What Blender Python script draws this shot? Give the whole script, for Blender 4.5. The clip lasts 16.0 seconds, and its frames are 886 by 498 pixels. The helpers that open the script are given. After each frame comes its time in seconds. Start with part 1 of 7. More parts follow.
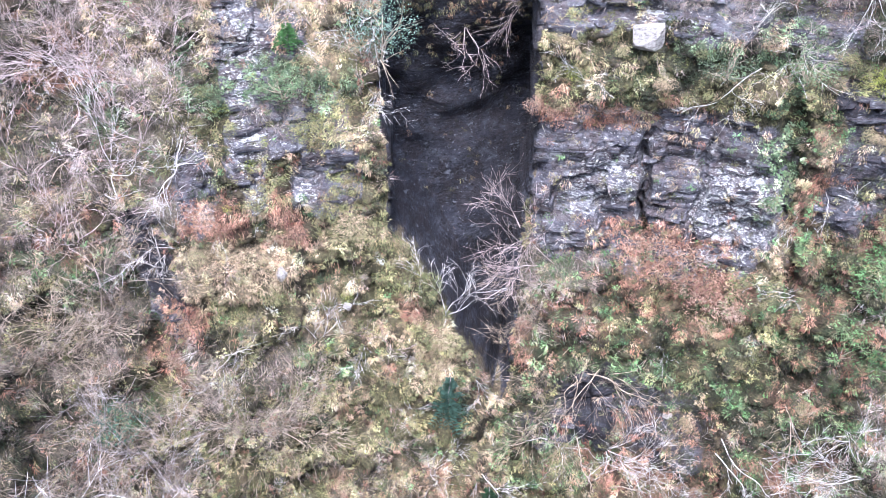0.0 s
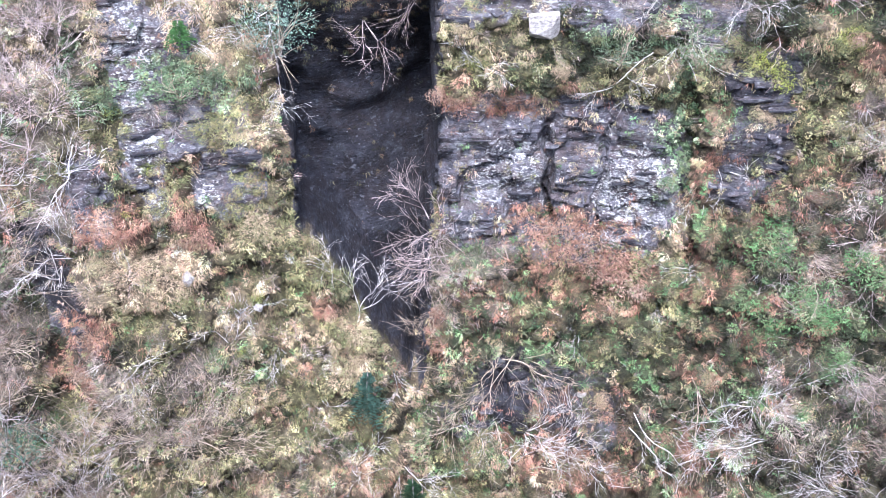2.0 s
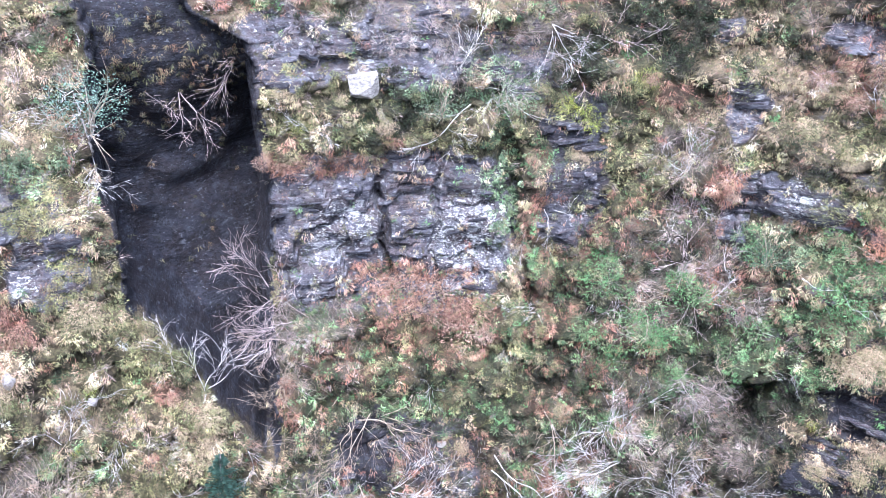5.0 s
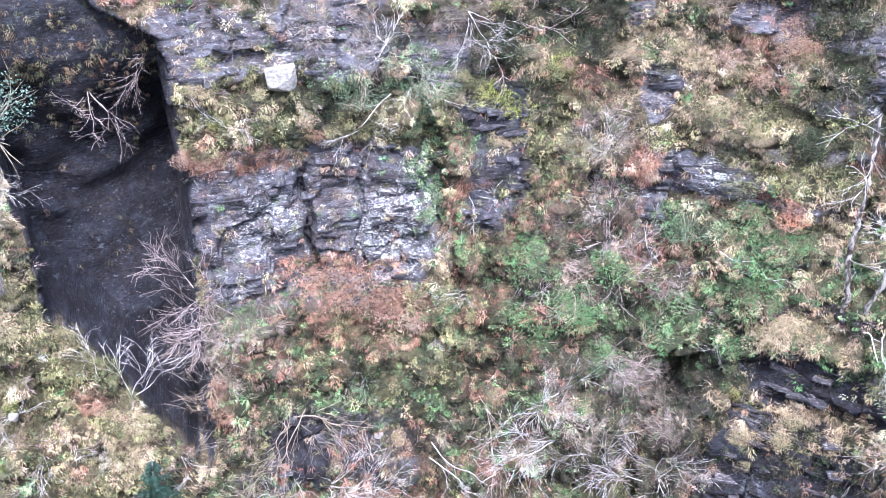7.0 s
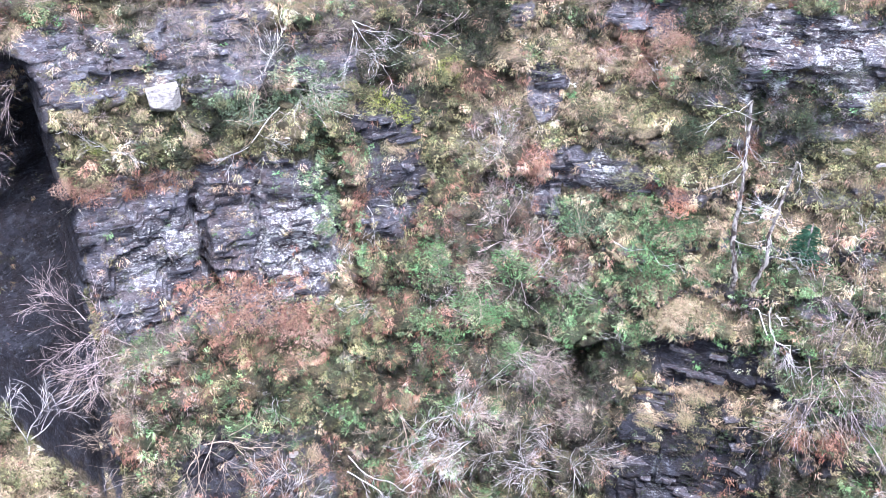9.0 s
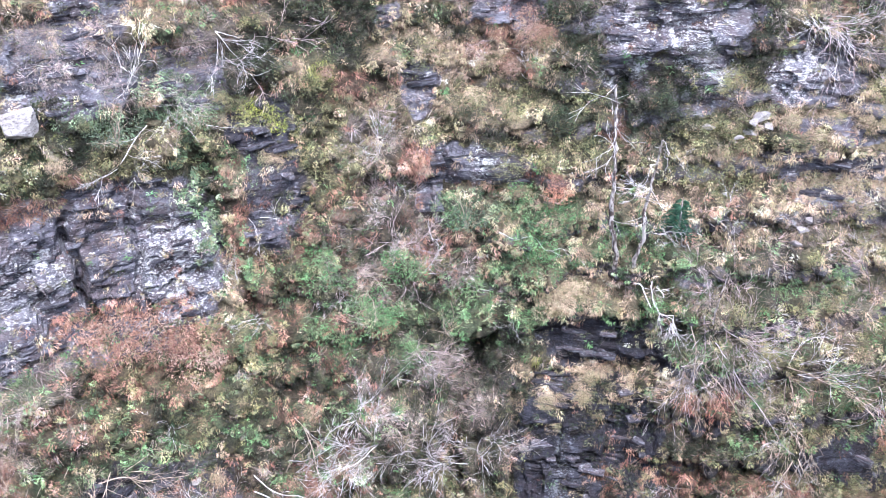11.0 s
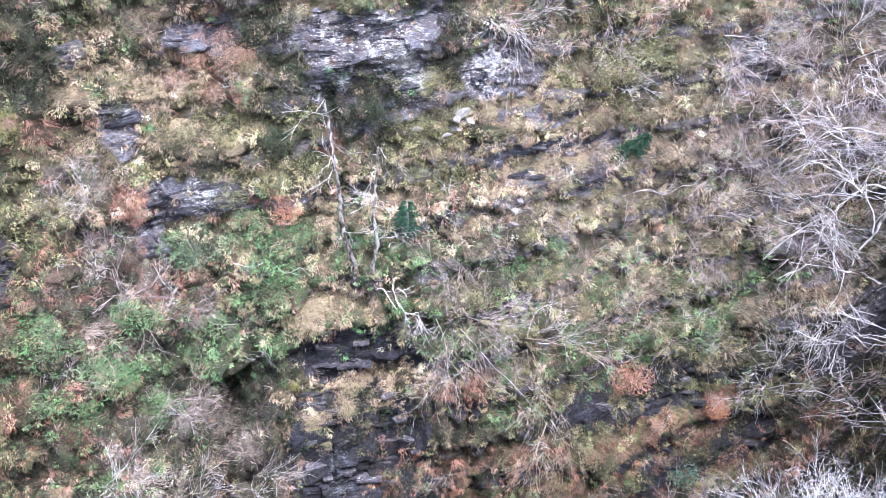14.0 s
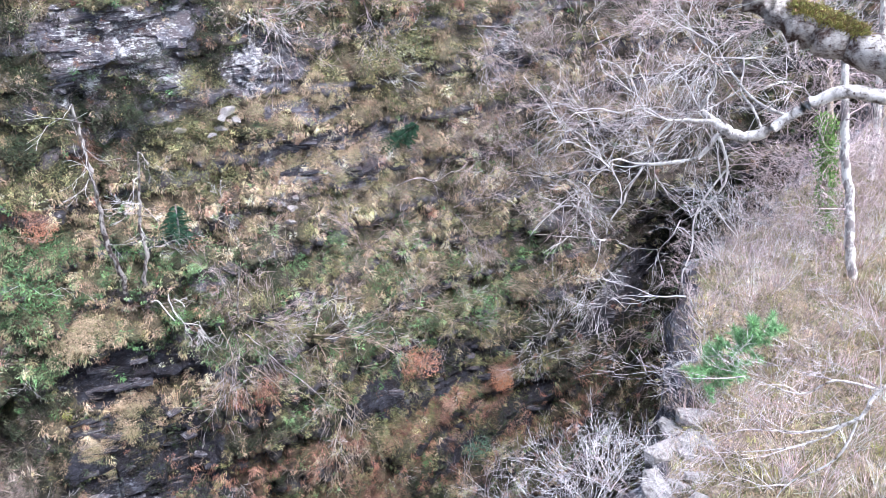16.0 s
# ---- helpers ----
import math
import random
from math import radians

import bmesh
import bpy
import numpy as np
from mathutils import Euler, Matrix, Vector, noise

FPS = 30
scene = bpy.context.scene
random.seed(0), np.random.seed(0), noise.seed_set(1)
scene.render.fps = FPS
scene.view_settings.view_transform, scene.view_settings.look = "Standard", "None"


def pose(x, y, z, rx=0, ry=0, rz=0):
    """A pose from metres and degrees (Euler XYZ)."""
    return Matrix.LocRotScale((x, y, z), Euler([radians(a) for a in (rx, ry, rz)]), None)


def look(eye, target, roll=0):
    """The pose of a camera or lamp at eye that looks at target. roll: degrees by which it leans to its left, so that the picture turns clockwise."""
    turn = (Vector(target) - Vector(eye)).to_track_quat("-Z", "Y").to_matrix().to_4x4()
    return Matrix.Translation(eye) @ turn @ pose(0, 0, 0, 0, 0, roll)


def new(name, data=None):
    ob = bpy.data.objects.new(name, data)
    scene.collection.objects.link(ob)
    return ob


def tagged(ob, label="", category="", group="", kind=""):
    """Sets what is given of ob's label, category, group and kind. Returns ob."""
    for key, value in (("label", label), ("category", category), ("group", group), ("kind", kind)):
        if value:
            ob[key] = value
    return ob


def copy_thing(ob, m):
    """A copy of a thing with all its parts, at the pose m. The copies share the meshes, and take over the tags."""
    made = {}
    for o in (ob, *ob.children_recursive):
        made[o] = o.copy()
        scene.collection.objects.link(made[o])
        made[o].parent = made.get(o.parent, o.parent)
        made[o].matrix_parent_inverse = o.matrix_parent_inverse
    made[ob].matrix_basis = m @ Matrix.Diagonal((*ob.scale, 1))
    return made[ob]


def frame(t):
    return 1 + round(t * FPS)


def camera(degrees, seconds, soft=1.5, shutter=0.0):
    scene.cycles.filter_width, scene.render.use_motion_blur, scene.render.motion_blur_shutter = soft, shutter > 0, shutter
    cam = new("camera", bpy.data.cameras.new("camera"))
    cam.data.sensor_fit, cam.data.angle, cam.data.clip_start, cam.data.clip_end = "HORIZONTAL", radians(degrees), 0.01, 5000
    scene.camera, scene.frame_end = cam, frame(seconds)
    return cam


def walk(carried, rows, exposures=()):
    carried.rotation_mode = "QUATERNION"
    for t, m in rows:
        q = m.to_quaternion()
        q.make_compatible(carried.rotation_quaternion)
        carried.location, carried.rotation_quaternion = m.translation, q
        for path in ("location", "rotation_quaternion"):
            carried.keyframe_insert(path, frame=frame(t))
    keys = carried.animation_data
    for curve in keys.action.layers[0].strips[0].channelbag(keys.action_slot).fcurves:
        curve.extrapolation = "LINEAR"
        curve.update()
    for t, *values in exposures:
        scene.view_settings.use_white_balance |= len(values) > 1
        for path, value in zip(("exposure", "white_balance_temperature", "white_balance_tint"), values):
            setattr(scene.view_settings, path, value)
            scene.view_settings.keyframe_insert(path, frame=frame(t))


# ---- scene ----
cam = camera(56.3, 16.0, soft=0.75)
# seconds, yaw, pitch, roll: the camera stands still and turns
TURNS = (
    (0.0, 29.96, -33.36, -0.65),
    (0.5, 28.04, -33.39, -0.47),
    (1.0, 26.12, -33.69, -0.20),
    (1.5, 24.29, -33.90, 0.14),
    (2.0, 22.52, -33.88, 0.34),
    (2.5, 20.53, -33.09, 0.48),
    (3.0, 18.09, -31.53, 0.47),
    (3.5, 15.71, -30.23, 0.38),
    (4.0, 13.51, -29.63, 0.60),
    (6.5, 5.22, -30.33, 0.77),
    (7.0, 3.89, -30.45, 0.81),
    (7.5, 1.95, -30.14, 0.63),
    (8.0, -0.00, -29.98, 0.52),
    (10.5, -10.49, -29.67, -0.32),
    (11.0, -12.83, -29.81, -0.68),
    (11.5, -15.07, -29.86, -0.95),
    (12.0, -17.81, -29.61, -0.96),
    (12.5, -21.01, -29.58, -0.93),
    (13.0, -25.91, -29.45, -1.28),
    (13.5, -30.50, -29.23, -1.14),
    (14.0, -33.50, -28.86, -0.91),
    (14.5, -37.84, -28.75, -0.42),
    (15.0, -42.82, -29.14, 0.66),
    (15.5, -47.13, -29.10, 1.57),
    (16.0, -50.80, -29.08, 2.29),
)
EYE = (0.0, 0.0, 0.0)


def aim(yaw, pitch, roll):
    return pose(*EYE) @ pose(0, 0, 0, 0, 0, yaw) @ pose(0, 0, 0, 90 + pitch) @ pose(0, 0, 0, 0, 0, roll)


walk(cam, [(t, aim(y, p, r)) for t, y, p, r in TURNS], [(0.0, 1.7, 5740, 11), (2.0, 1.68, 5720, 11), (3.5, 1.7, 5430, 11), (6.5, 1.78, 5560, 12), (8.0, 1.78, 5620, 13), (11.5, 1.7, 5700, 13), (13.0, 1.76, 5720, 13), (14.5, 1.68, 5720, 13), (15.5, 1.45, 5820, 11), (16.0, 1.38, 5880, 10)])

# ---- light: a bright overcast winter sky ----
world = bpy.data.worlds.new("overcast_sky")
scene.world = world
world.use_nodes = True
wn, wl = world.node_tree.nodes, world.node_tree.links
sky = wn.new("ShaderNodeTexSky")
sky.sky_type = "NISHITA"
sky.sun_disc = False
sky.sun_elevation, sky.sun_rotation = radians(65), radians(175)
sky.dust_density, sky.air_density = 4.0, 1.2
grey = wn.new("ShaderNodeHueSaturation")
grey.inputs["Saturation"].default_value = 0.75
wl.new(sky.outputs[0], grey.inputs["Color"])
wl.new(grey.outputs[0], wn["Background"].inputs[0])
wn["Background"].inputs[1].default_value = 0.15
sun = new("sun", bpy.data.lights.new("sun", "SUN"))
sun.data.energy, sun.data.angle, sun.data.color = 1.7, radians(24), (1.0, 0.97, 0.98)
sun.matrix_world = look((0, 0, 60), (-20, 40, -30))


# ---- materials ----
def material(name, rough=0.85):
    m = bpy.data.materials.new(name)
    m.use_nodes = True
    nt = m.node_tree
    b = nt.nodes["Principled BSDF"]
    b.inputs["Roughness"].default_value = rough
    b.inputs["Specular IOR Level"].default_value = 0.25
    return m, nt, b


def nd(nt, kind, **inputs):
    n = nt.nodes.new("ShaderNode" + kind)
    for k, v in inputs.items():
        n.inputs[k.replace("_", " ")].default_value = v
    return n


def noise_at(nt, scale, detail=6.0, rough=0.6, stretch=(1, 1, 1)):
    tc = nt.nodes.new("ShaderNodeTexCoord")
    mp = nd(nt, "Mapping", Scale=stretch)
    n = nd(nt, "TexNoise", Scale=scale, Detail=detail, Roughness=rough)
    nt.links.new(tc.outputs["Object"], mp.inputs[0])
    nt.links.new(mp.outputs[0], n.inputs["Vector"])
    return n.outputs["Fac"]


def colours(nt, fac, *stops):
    r = nt.nodes.new("ShaderNodeValToRGB")
    while len(r.color_ramp.elements) < len(stops):
        r.color_ramp.elements.new(0.5)
    for e, (p, c) in zip(r.color_ramp.elements, stops):
        e.position, e.color = p, (*c, 1)
    nt.links.new(fac, r.inputs[0])
    return r.outputs[0]


def mix(nt, fac, a, b, mode="MIX"):
    m = nt.nodes.new("ShaderNodeMix")
    m.data_type, m.blend_type = "RGBA", mode
    for k, v in ((0, fac), (6, a), (7, b)):
        if isinstance(v, (int, float)):
            m.inputs[k].default_value = v
        elif isinstance(v, tuple):
            m.inputs[k].default_value = (*v, 1)
        else:
            nt.links.new(v, m.inputs[k])
    return m.outputs[2]


def bump(nt, b, height, strength, dist):
    n = nd(nt, "Bump", Strength=strength, Distance=dist)
    nt.links.new(height, n.inputs["Height"])
    nt.links.new(n.outputs[0], b.inputs["Normal"])


def maths(nt, op, a, b=0.0, clamp=False):
    n = nt.nodes.new("ShaderNodeMath")
    n.operation, n.use_clamp = op, clamp
    for k, v in ((0, a), (1, b)):
        if isinstance(v, (int, float)):
            n.inputs[k].default_value = v
        else:
            nt.links.new(v, n.inputs[k])
    return n.outputs[0]


def attr(nt, name):
    n = nt.nodes.new("ShaderNodeAttribute")
    n.attribute_name = name
    return n


def lines(nt, scale, stretch, wide, detail=5.0):
    """Thin wandering lines, 1 on a line: beds where stretched level, joints where stretched upright."""
    off = maths(nt, "ABSOLUTE", maths(nt, "SUBTRACT", noise_at(nt, scale, detail, 0.6, stretch), 0.5))
    m = nd(nt, "MapRange", From_Min=wide, From_Max=wide * 0.35)
    nt.links.new(off, m.inputs[0])
    return m.outputs[0]


def rock_colour(nt, pale, wet_shade):
    """Bedded schist: violet-grey, white crusts of lichen, dark joints, nearly black where wet and where shade is put
    into the colour.
    """
    base = colours(nt, noise_at(nt, 0.9, 10, 0.75, (1, 1, 1.8)), (0.36, (0.05, 0.047, 0.06)), (0.47, (0.1, 0.095, 0.12)), (0.56, (0.165, 0.16, 0.187)), (0.7, (0.29, 0.285, 0.31)))
    base = mix(nt, maths(nt, "MULTIPLY", lines(nt, 0.7, (1, 1, 1), 0.06, 8), 0.5), base, (0.11, 0.078, 0.075))
    beds = colours(nt, noise_at(nt, 3.6, 9, 0.78, (0.75, 0.75, 2.8)), (0.36, (0.3, 0.3, 0.33)), (0.47, (0.85, 0.85, 0.86)), (0.62, (1.45, 1.45, 1.45)))
    base = mix(nt, 0.8, base, beds, "MULTIPLY")
    for scale, limit, colour in ((2.2, 0.6, (0.46, 0.46, 0.48)), (6.0, 0.605, (0.62, 0.62, 0.63)), (15.0, 0.62, (0.72, 0.72, 0.72))):
        level = maths(nt, "ADD", noise_at(nt, scale, 9, 0.72, (0.8, 0.8, 1.9)), maths(nt, "MULTIPLY", maths(nt, "MULTIPLY", pale, noise_at(nt, 0.9, 6, 0.7)), 0.11))
        amount = nd(nt, "MapRange", From_Min=limit, From_Max=limit + 0.035)
        nt.links.new(level, amount.inputs[0])
        base = mix(nt, amount.outputs[0], base, colour)
    moss = nd(nt, "MapRange", From_Min=0.6, From_Max=0.66)
    nt.links.new(noise_at(nt, 1.6, 9, 0.7), moss.inputs[0])
    base = mix(nt, maths(nt, "MULTIPLY", moss.outputs[0], 0.6), base, (0.1, 0.095, 0.04))
    crack = maths(nt, "MAXIMUM", lines(nt, 1.1, (0.5, 0.5, 1.9), 0.008), maths(nt, "MULTIPLY", lines(nt, 0.9, (1.4, 1.4, 0.45), 0.008), 0.8))
    base = mix(nt, maths(nt, "MULTIPLY", crack, 0.9), base, (0.016, 0.014, 0.014))
    # wet stone, and shade of the recess and hollows put into the colour
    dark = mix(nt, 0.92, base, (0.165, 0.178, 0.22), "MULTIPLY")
    return mix(nt, wet_shade, base, dark)


ROCK, nt, b = material("weathered_schist", 0.75)
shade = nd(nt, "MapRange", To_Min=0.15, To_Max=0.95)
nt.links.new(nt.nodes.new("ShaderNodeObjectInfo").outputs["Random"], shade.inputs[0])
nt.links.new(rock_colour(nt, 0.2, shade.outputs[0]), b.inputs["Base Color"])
bump(nt, b, noise_at(nt, 5.0, 10, 0.7, (1, 1, 2.5)), 0.7, 0.08)

BOULDER, nt, b = material("pale_boulder", 0.8)
nt.links.new(colours(nt, noise_at(nt, 7.0, 10, 0.75, (1, 1, 1.6)), (0.34, (0.1, 0.09, 0.09)), (0.46, (0.34, 0.31, 0.31)), (0.56, (0.5, 0.47, 0.46)), (0.7, (0.62, 0.6, 0.58))), b.inputs["Base Color"])
bump(nt, b, noise_at(nt, 5.0, 10, 0.75), 1.0, 0.12)

GROUND, nt, b = material("cliff_ground", 0.9)
rk = attr(nt, "rock").outputs["Fac"]
soil = colours(nt, noise_at(nt, 5.0, 10, 0.8), (0.34, (0.02, 0.016, 0.013)), (0.46, (0.07, 0.053, 0.038)), (0.55, (0.13, 0.105, 0.065)), (0.64, (0.28, 0.21, 0.14)), (0.75, (0.16, 0.1, 0.07)))
moss = colours(nt, noise_at(nt, 9.0, 9, 0.78), (0.38, (0.022, 0.025, 0.012)), (0.52, (0.1, 0.105, 0.04)), (0.66, (0.27, 0.26, 0.1)))
ms = nd(nt, "MapRange", From_Min=0.5, From_Max=0.6)
nt.links.new(noise_at(nt, 0.9, 8, 0.7), ms.inputs[0])
soil = mix(nt, ms.outputs[0], soil, moss)
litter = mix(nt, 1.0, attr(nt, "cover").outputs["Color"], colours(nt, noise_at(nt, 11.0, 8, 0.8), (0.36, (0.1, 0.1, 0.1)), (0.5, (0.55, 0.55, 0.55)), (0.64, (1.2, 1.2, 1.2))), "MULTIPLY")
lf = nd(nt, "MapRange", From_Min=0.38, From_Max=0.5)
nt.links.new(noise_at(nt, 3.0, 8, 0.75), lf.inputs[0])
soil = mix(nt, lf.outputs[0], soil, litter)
edge = maths(nt, "ADD", rk, maths(nt, "MULTIPLY", noise_at(nt, 2.5, 8, 0.7), 0.9))
er = nd(nt, "MapRange", From_Min=0.82, From_Max=0.98)
nt.links.new(edge, er.inputs[0])
wet_shade_fac = attr(nt, "wet_shade").outputs["Fac"]
stone = rock_colour(nt, attr(nt, "pale").outputs["Fac"], wet_shade_fac)
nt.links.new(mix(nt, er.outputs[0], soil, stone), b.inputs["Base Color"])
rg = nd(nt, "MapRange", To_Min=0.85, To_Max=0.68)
nt.links.new(wet_shade_fac, rg.inputs[0])
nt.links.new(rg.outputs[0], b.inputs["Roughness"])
relief = maths(nt, "ADD", noise_at(nt, 4.0, 11, 0.75, (0.8, 0.8, 3.0)), maths(nt, "MULTIPLY", noise_at(nt, 1.4, 6, 0.6, (0.6, 0.6, 4.0)), 0.8))
bump(nt, b, relief, 0.9, 0.16)


def plant_material(name, rough=0.75):
    m, nt, b = material(name, rough)
    tint = attr(nt, "tint").outputs["Color"]
    v = colours(nt, noise_at(nt, 9.0, 3), (0.3, (0.7, 0.7, 0.7)), (0.7, (1.25, 1.25, 1.25)))
    col = mix(nt, 1.0, tint, v, "MULTIPLY")
    nt.links.new(col, b.inputs["Base Color"])
    return m


BLADES = plant_material("dry_and_green_blades")
LEAVES = plant_material("leaves", 0.6)


def bark(name, low, high, scale=9.0):
    m, nt, b = material(name, 0.85)
    nt.links.new(colours(nt, noise_at(nt, scale, 8, 0.7, (1, 1, 0.5)), (0.44, low), (0.54, high)), b.inputs["Base Color"])
    bump(nt, b, noise_at(nt, scale * 3, 6), 0.5, 0.01)
    return m


BARKS = {
    "white": bark("grey_white_bark", (0.42, 0.39, 0.4), (0.8, 0.77, 0.78)),
    "pale": bark("silver_birch_bark", (0.25, 0.22, 0.22), (0.72, 0.69, 0.66), 5),
    "grey": bark("grey_twig_bark", (0.31, 0.27, 0.29), (0.65, 0.59, 0.62)),
    "tan": bark("tan_twig_bark", (0.24, 0.185, 0.15), (0.56, 0.46, 0.38)),
    "brown": bark("pinkish_birch_twig_bark", (0.31, 0.24, 0.245), (0.68, 0.56, 0.56)),
}
BIRCH, nt, b = material("old_birch_trunk_bark", 0.85)
col = colours(nt, noise_at(nt, 6.0, 10, 0.75), (0.42, (0.06, 0.035, 0.03)), (0.5, (0.38, 0.34, 0.33)), (0.58, (0.66, 0.62, 0.6)))
fleck = nd(nt, "MapRange", From_Min=0.57, From_Max=0.62)
nt.links.new(noise_at(nt, 30.0, 8, 0.7, (1, 1, 2.5)), fleck.inputs[0])
nt.links.new(mix(nt, fleck.outputs[0], col, (0.1, 0.06, 0.05)), b.inputs["Base Color"])
bump(nt, b, noise_at(nt, 26.0, 9, 0.75), 1.0, 0.03)
DARK_BIRCH = bark("weathered_birch_bark", (0.09, 0.07, 0.065), (0.46, 0.42, 0.4), 6)
LIMB, nt, b = material("mottled_limb_bark", 0.8)
col = colours(nt, noise_at(nt, 14.0, 9, 0.72), (0.36, (0.1, 0.085, 0.08)), (0.45, (0.4, 0.37, 0.36)), (0.56, (0.66, 0.63, 0.62)))
spots = nd(nt, "MapRange", From_Min=0.6, From_Max=0.64)
nt.links.new(noise_at(nt, 45.0, 6, 0.6), spots.inputs[0])
nt.links.new(mix(nt, spots.outputs[0], col, (0.09, 0.06, 0.055)), b.inputs["Base Color"])
bump(nt, b, noise_at(nt, 40.0, 8, 0.7), 0.9, 0.012)
NEEDLES = plant_material("conifer_needles", 0.6)

# ---- ground shape: azimuth in degrees round the viewpoint, height in metres below it ----
def vnoise(x, y, seed=0):
    """Smooth value noise in -1..1."""
    x, y = np.asarray(x, float), np.asarray(y, float)
    ix, iy = np.floor(x).astype(np.int64), np.floor(y).astype(np.int64)
    fx, fy = x - ix, y - iy
    fx, fy = fx * fx * (3 - 2 * fx), fy * fy * (3 - 2 * fy)

    def h(i, j):
        n = (i * 374761393 + j * 668265263 + seed * 974711) & 0x7FFFFFFF
        n = ((n ^ (n >> 13)) * 1274126177) & 0x7FFFFFFF
        return ((n ^ (n >> 16)) & 0xFFFF) / 32767.5 - 1

    top = h(ix, iy) * (1 - fx) + h(ix + 1, iy) * fx
    low = h(ix, iy + 1) * (1 - fx) + h(ix + 1, iy + 1) * fx
    return top * (1 - fy) + low * fy


def ramp(x, lo, hi):
    t = np.clip((np.asarray(x, float) - lo) / (hi - lo), 0, 1)
    return t * t * (3 - 2 * t)


ZONES = []


def zone(kind, a, z, ra, rz, strength=1.0):
    ZONES.append((kind, a, z, ra, rz, strength))


def warp(a, z):
    wa = a + 0.6 * vnoise(a / 2.6, z / 1.5, 31) + 0.45 * vnoise(a / 0.7, z / 0.4, 32)
    wz = z + 0.35 * vnoise(a / 2.6, z / 1.5, 33) + 0.25 * vnoise(a / 0.7, z / 0.4, 34)
    return wa, wz


def weight(kind, a, z, at=None):
    """How much a kind of cover holds at a place, 0 to 1."""
    wa, wz = at or warp(a, z)
    wa, wz = np.asarray(wa, float), np.asarray(wz, float)
    out = np.zeros(wa.shape)
    for k, a0, z0, ra, rz, strength in ZONES:
        if k == kind:
            near = (np.abs(wa - a0) < 1.6 * ra) & (np.abs(wz - z0) < 1.6 * rz)
            x, y = np.abs(wa[near] - a0) / ra, np.abs(wz[near] - z0) / rz
            d = 0.35 * np.maximum(x, y) + 0.65 * np.hypot(x, y)
            out[near] = np.maximum(out[near], strength * (1 - ramp(d, 0.75, 1.25)))
    return out


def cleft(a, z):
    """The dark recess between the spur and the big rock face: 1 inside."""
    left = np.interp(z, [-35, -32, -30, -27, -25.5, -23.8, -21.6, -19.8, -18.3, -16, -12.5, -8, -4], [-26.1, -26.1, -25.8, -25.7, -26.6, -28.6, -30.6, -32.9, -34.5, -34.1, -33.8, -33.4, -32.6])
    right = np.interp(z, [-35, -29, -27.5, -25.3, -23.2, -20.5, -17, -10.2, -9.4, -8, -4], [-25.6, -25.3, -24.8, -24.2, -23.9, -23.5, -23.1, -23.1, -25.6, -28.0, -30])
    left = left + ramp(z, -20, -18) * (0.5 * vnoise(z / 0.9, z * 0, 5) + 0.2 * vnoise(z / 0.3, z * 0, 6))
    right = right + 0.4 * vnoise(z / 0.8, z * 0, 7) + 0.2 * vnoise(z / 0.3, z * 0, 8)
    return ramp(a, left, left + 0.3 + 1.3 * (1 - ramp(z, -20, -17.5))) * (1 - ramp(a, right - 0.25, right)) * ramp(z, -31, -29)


def gully(a, z, pts, wide):
    zs, mid = [p[0] for p in pts], [p[1] for p in pts]
    m = np.interp(z, zs, mid) + 0.6 * vnoise(z / 1.3, z * 0, 9)
    return (1 - ramp(np.abs(a - m), wide * 0.3, wide)) * ramp(z, zs[0] - 1, zs[0] + 0.5) * (1 - ramp(z, zs[-1] - 0.5, zs[-1] + 1))


def ledge(a, z):
    """Warped height, spacing of the ledges, and the place between two: below 0.5 a riser, above it a shelf."""
    s = np.radians(a) * 33.0
    u = z + 1.4 * vnoise(s / 11, z * 0, 1) + 0.5 * vnoise(s / 3.5, z / 4, 2) - 0.05 * s
    p = 2.1
    return u, p, u / p - np.floor(u / p)


def patchy(a, z):
    """Coherent patches of thick and of thin cover, -1 to 1."""
    return 0.6 * vnoise(a / 1.5, z / 0.75, 91) + 0.4 * vnoise(a / 0.7, z / 0.36, 92)


def tussock(a, z):
    """Rounded tussocks with creases between them, 0 in a crease."""
    s = np.radians(a) * 33.0
    x, y = s + 0.3 * vnoise(s / 0.8, z / 0.8, 61), z + 0.2 * vnoise(s / 0.8, z / 0.8, 62)
    return 0.75 * np.abs(vnoise(x / 0.95, y / 0.62, 63)) + 0.35 * np.abs(vnoise(x / 0.45, y / 0.34, 64))


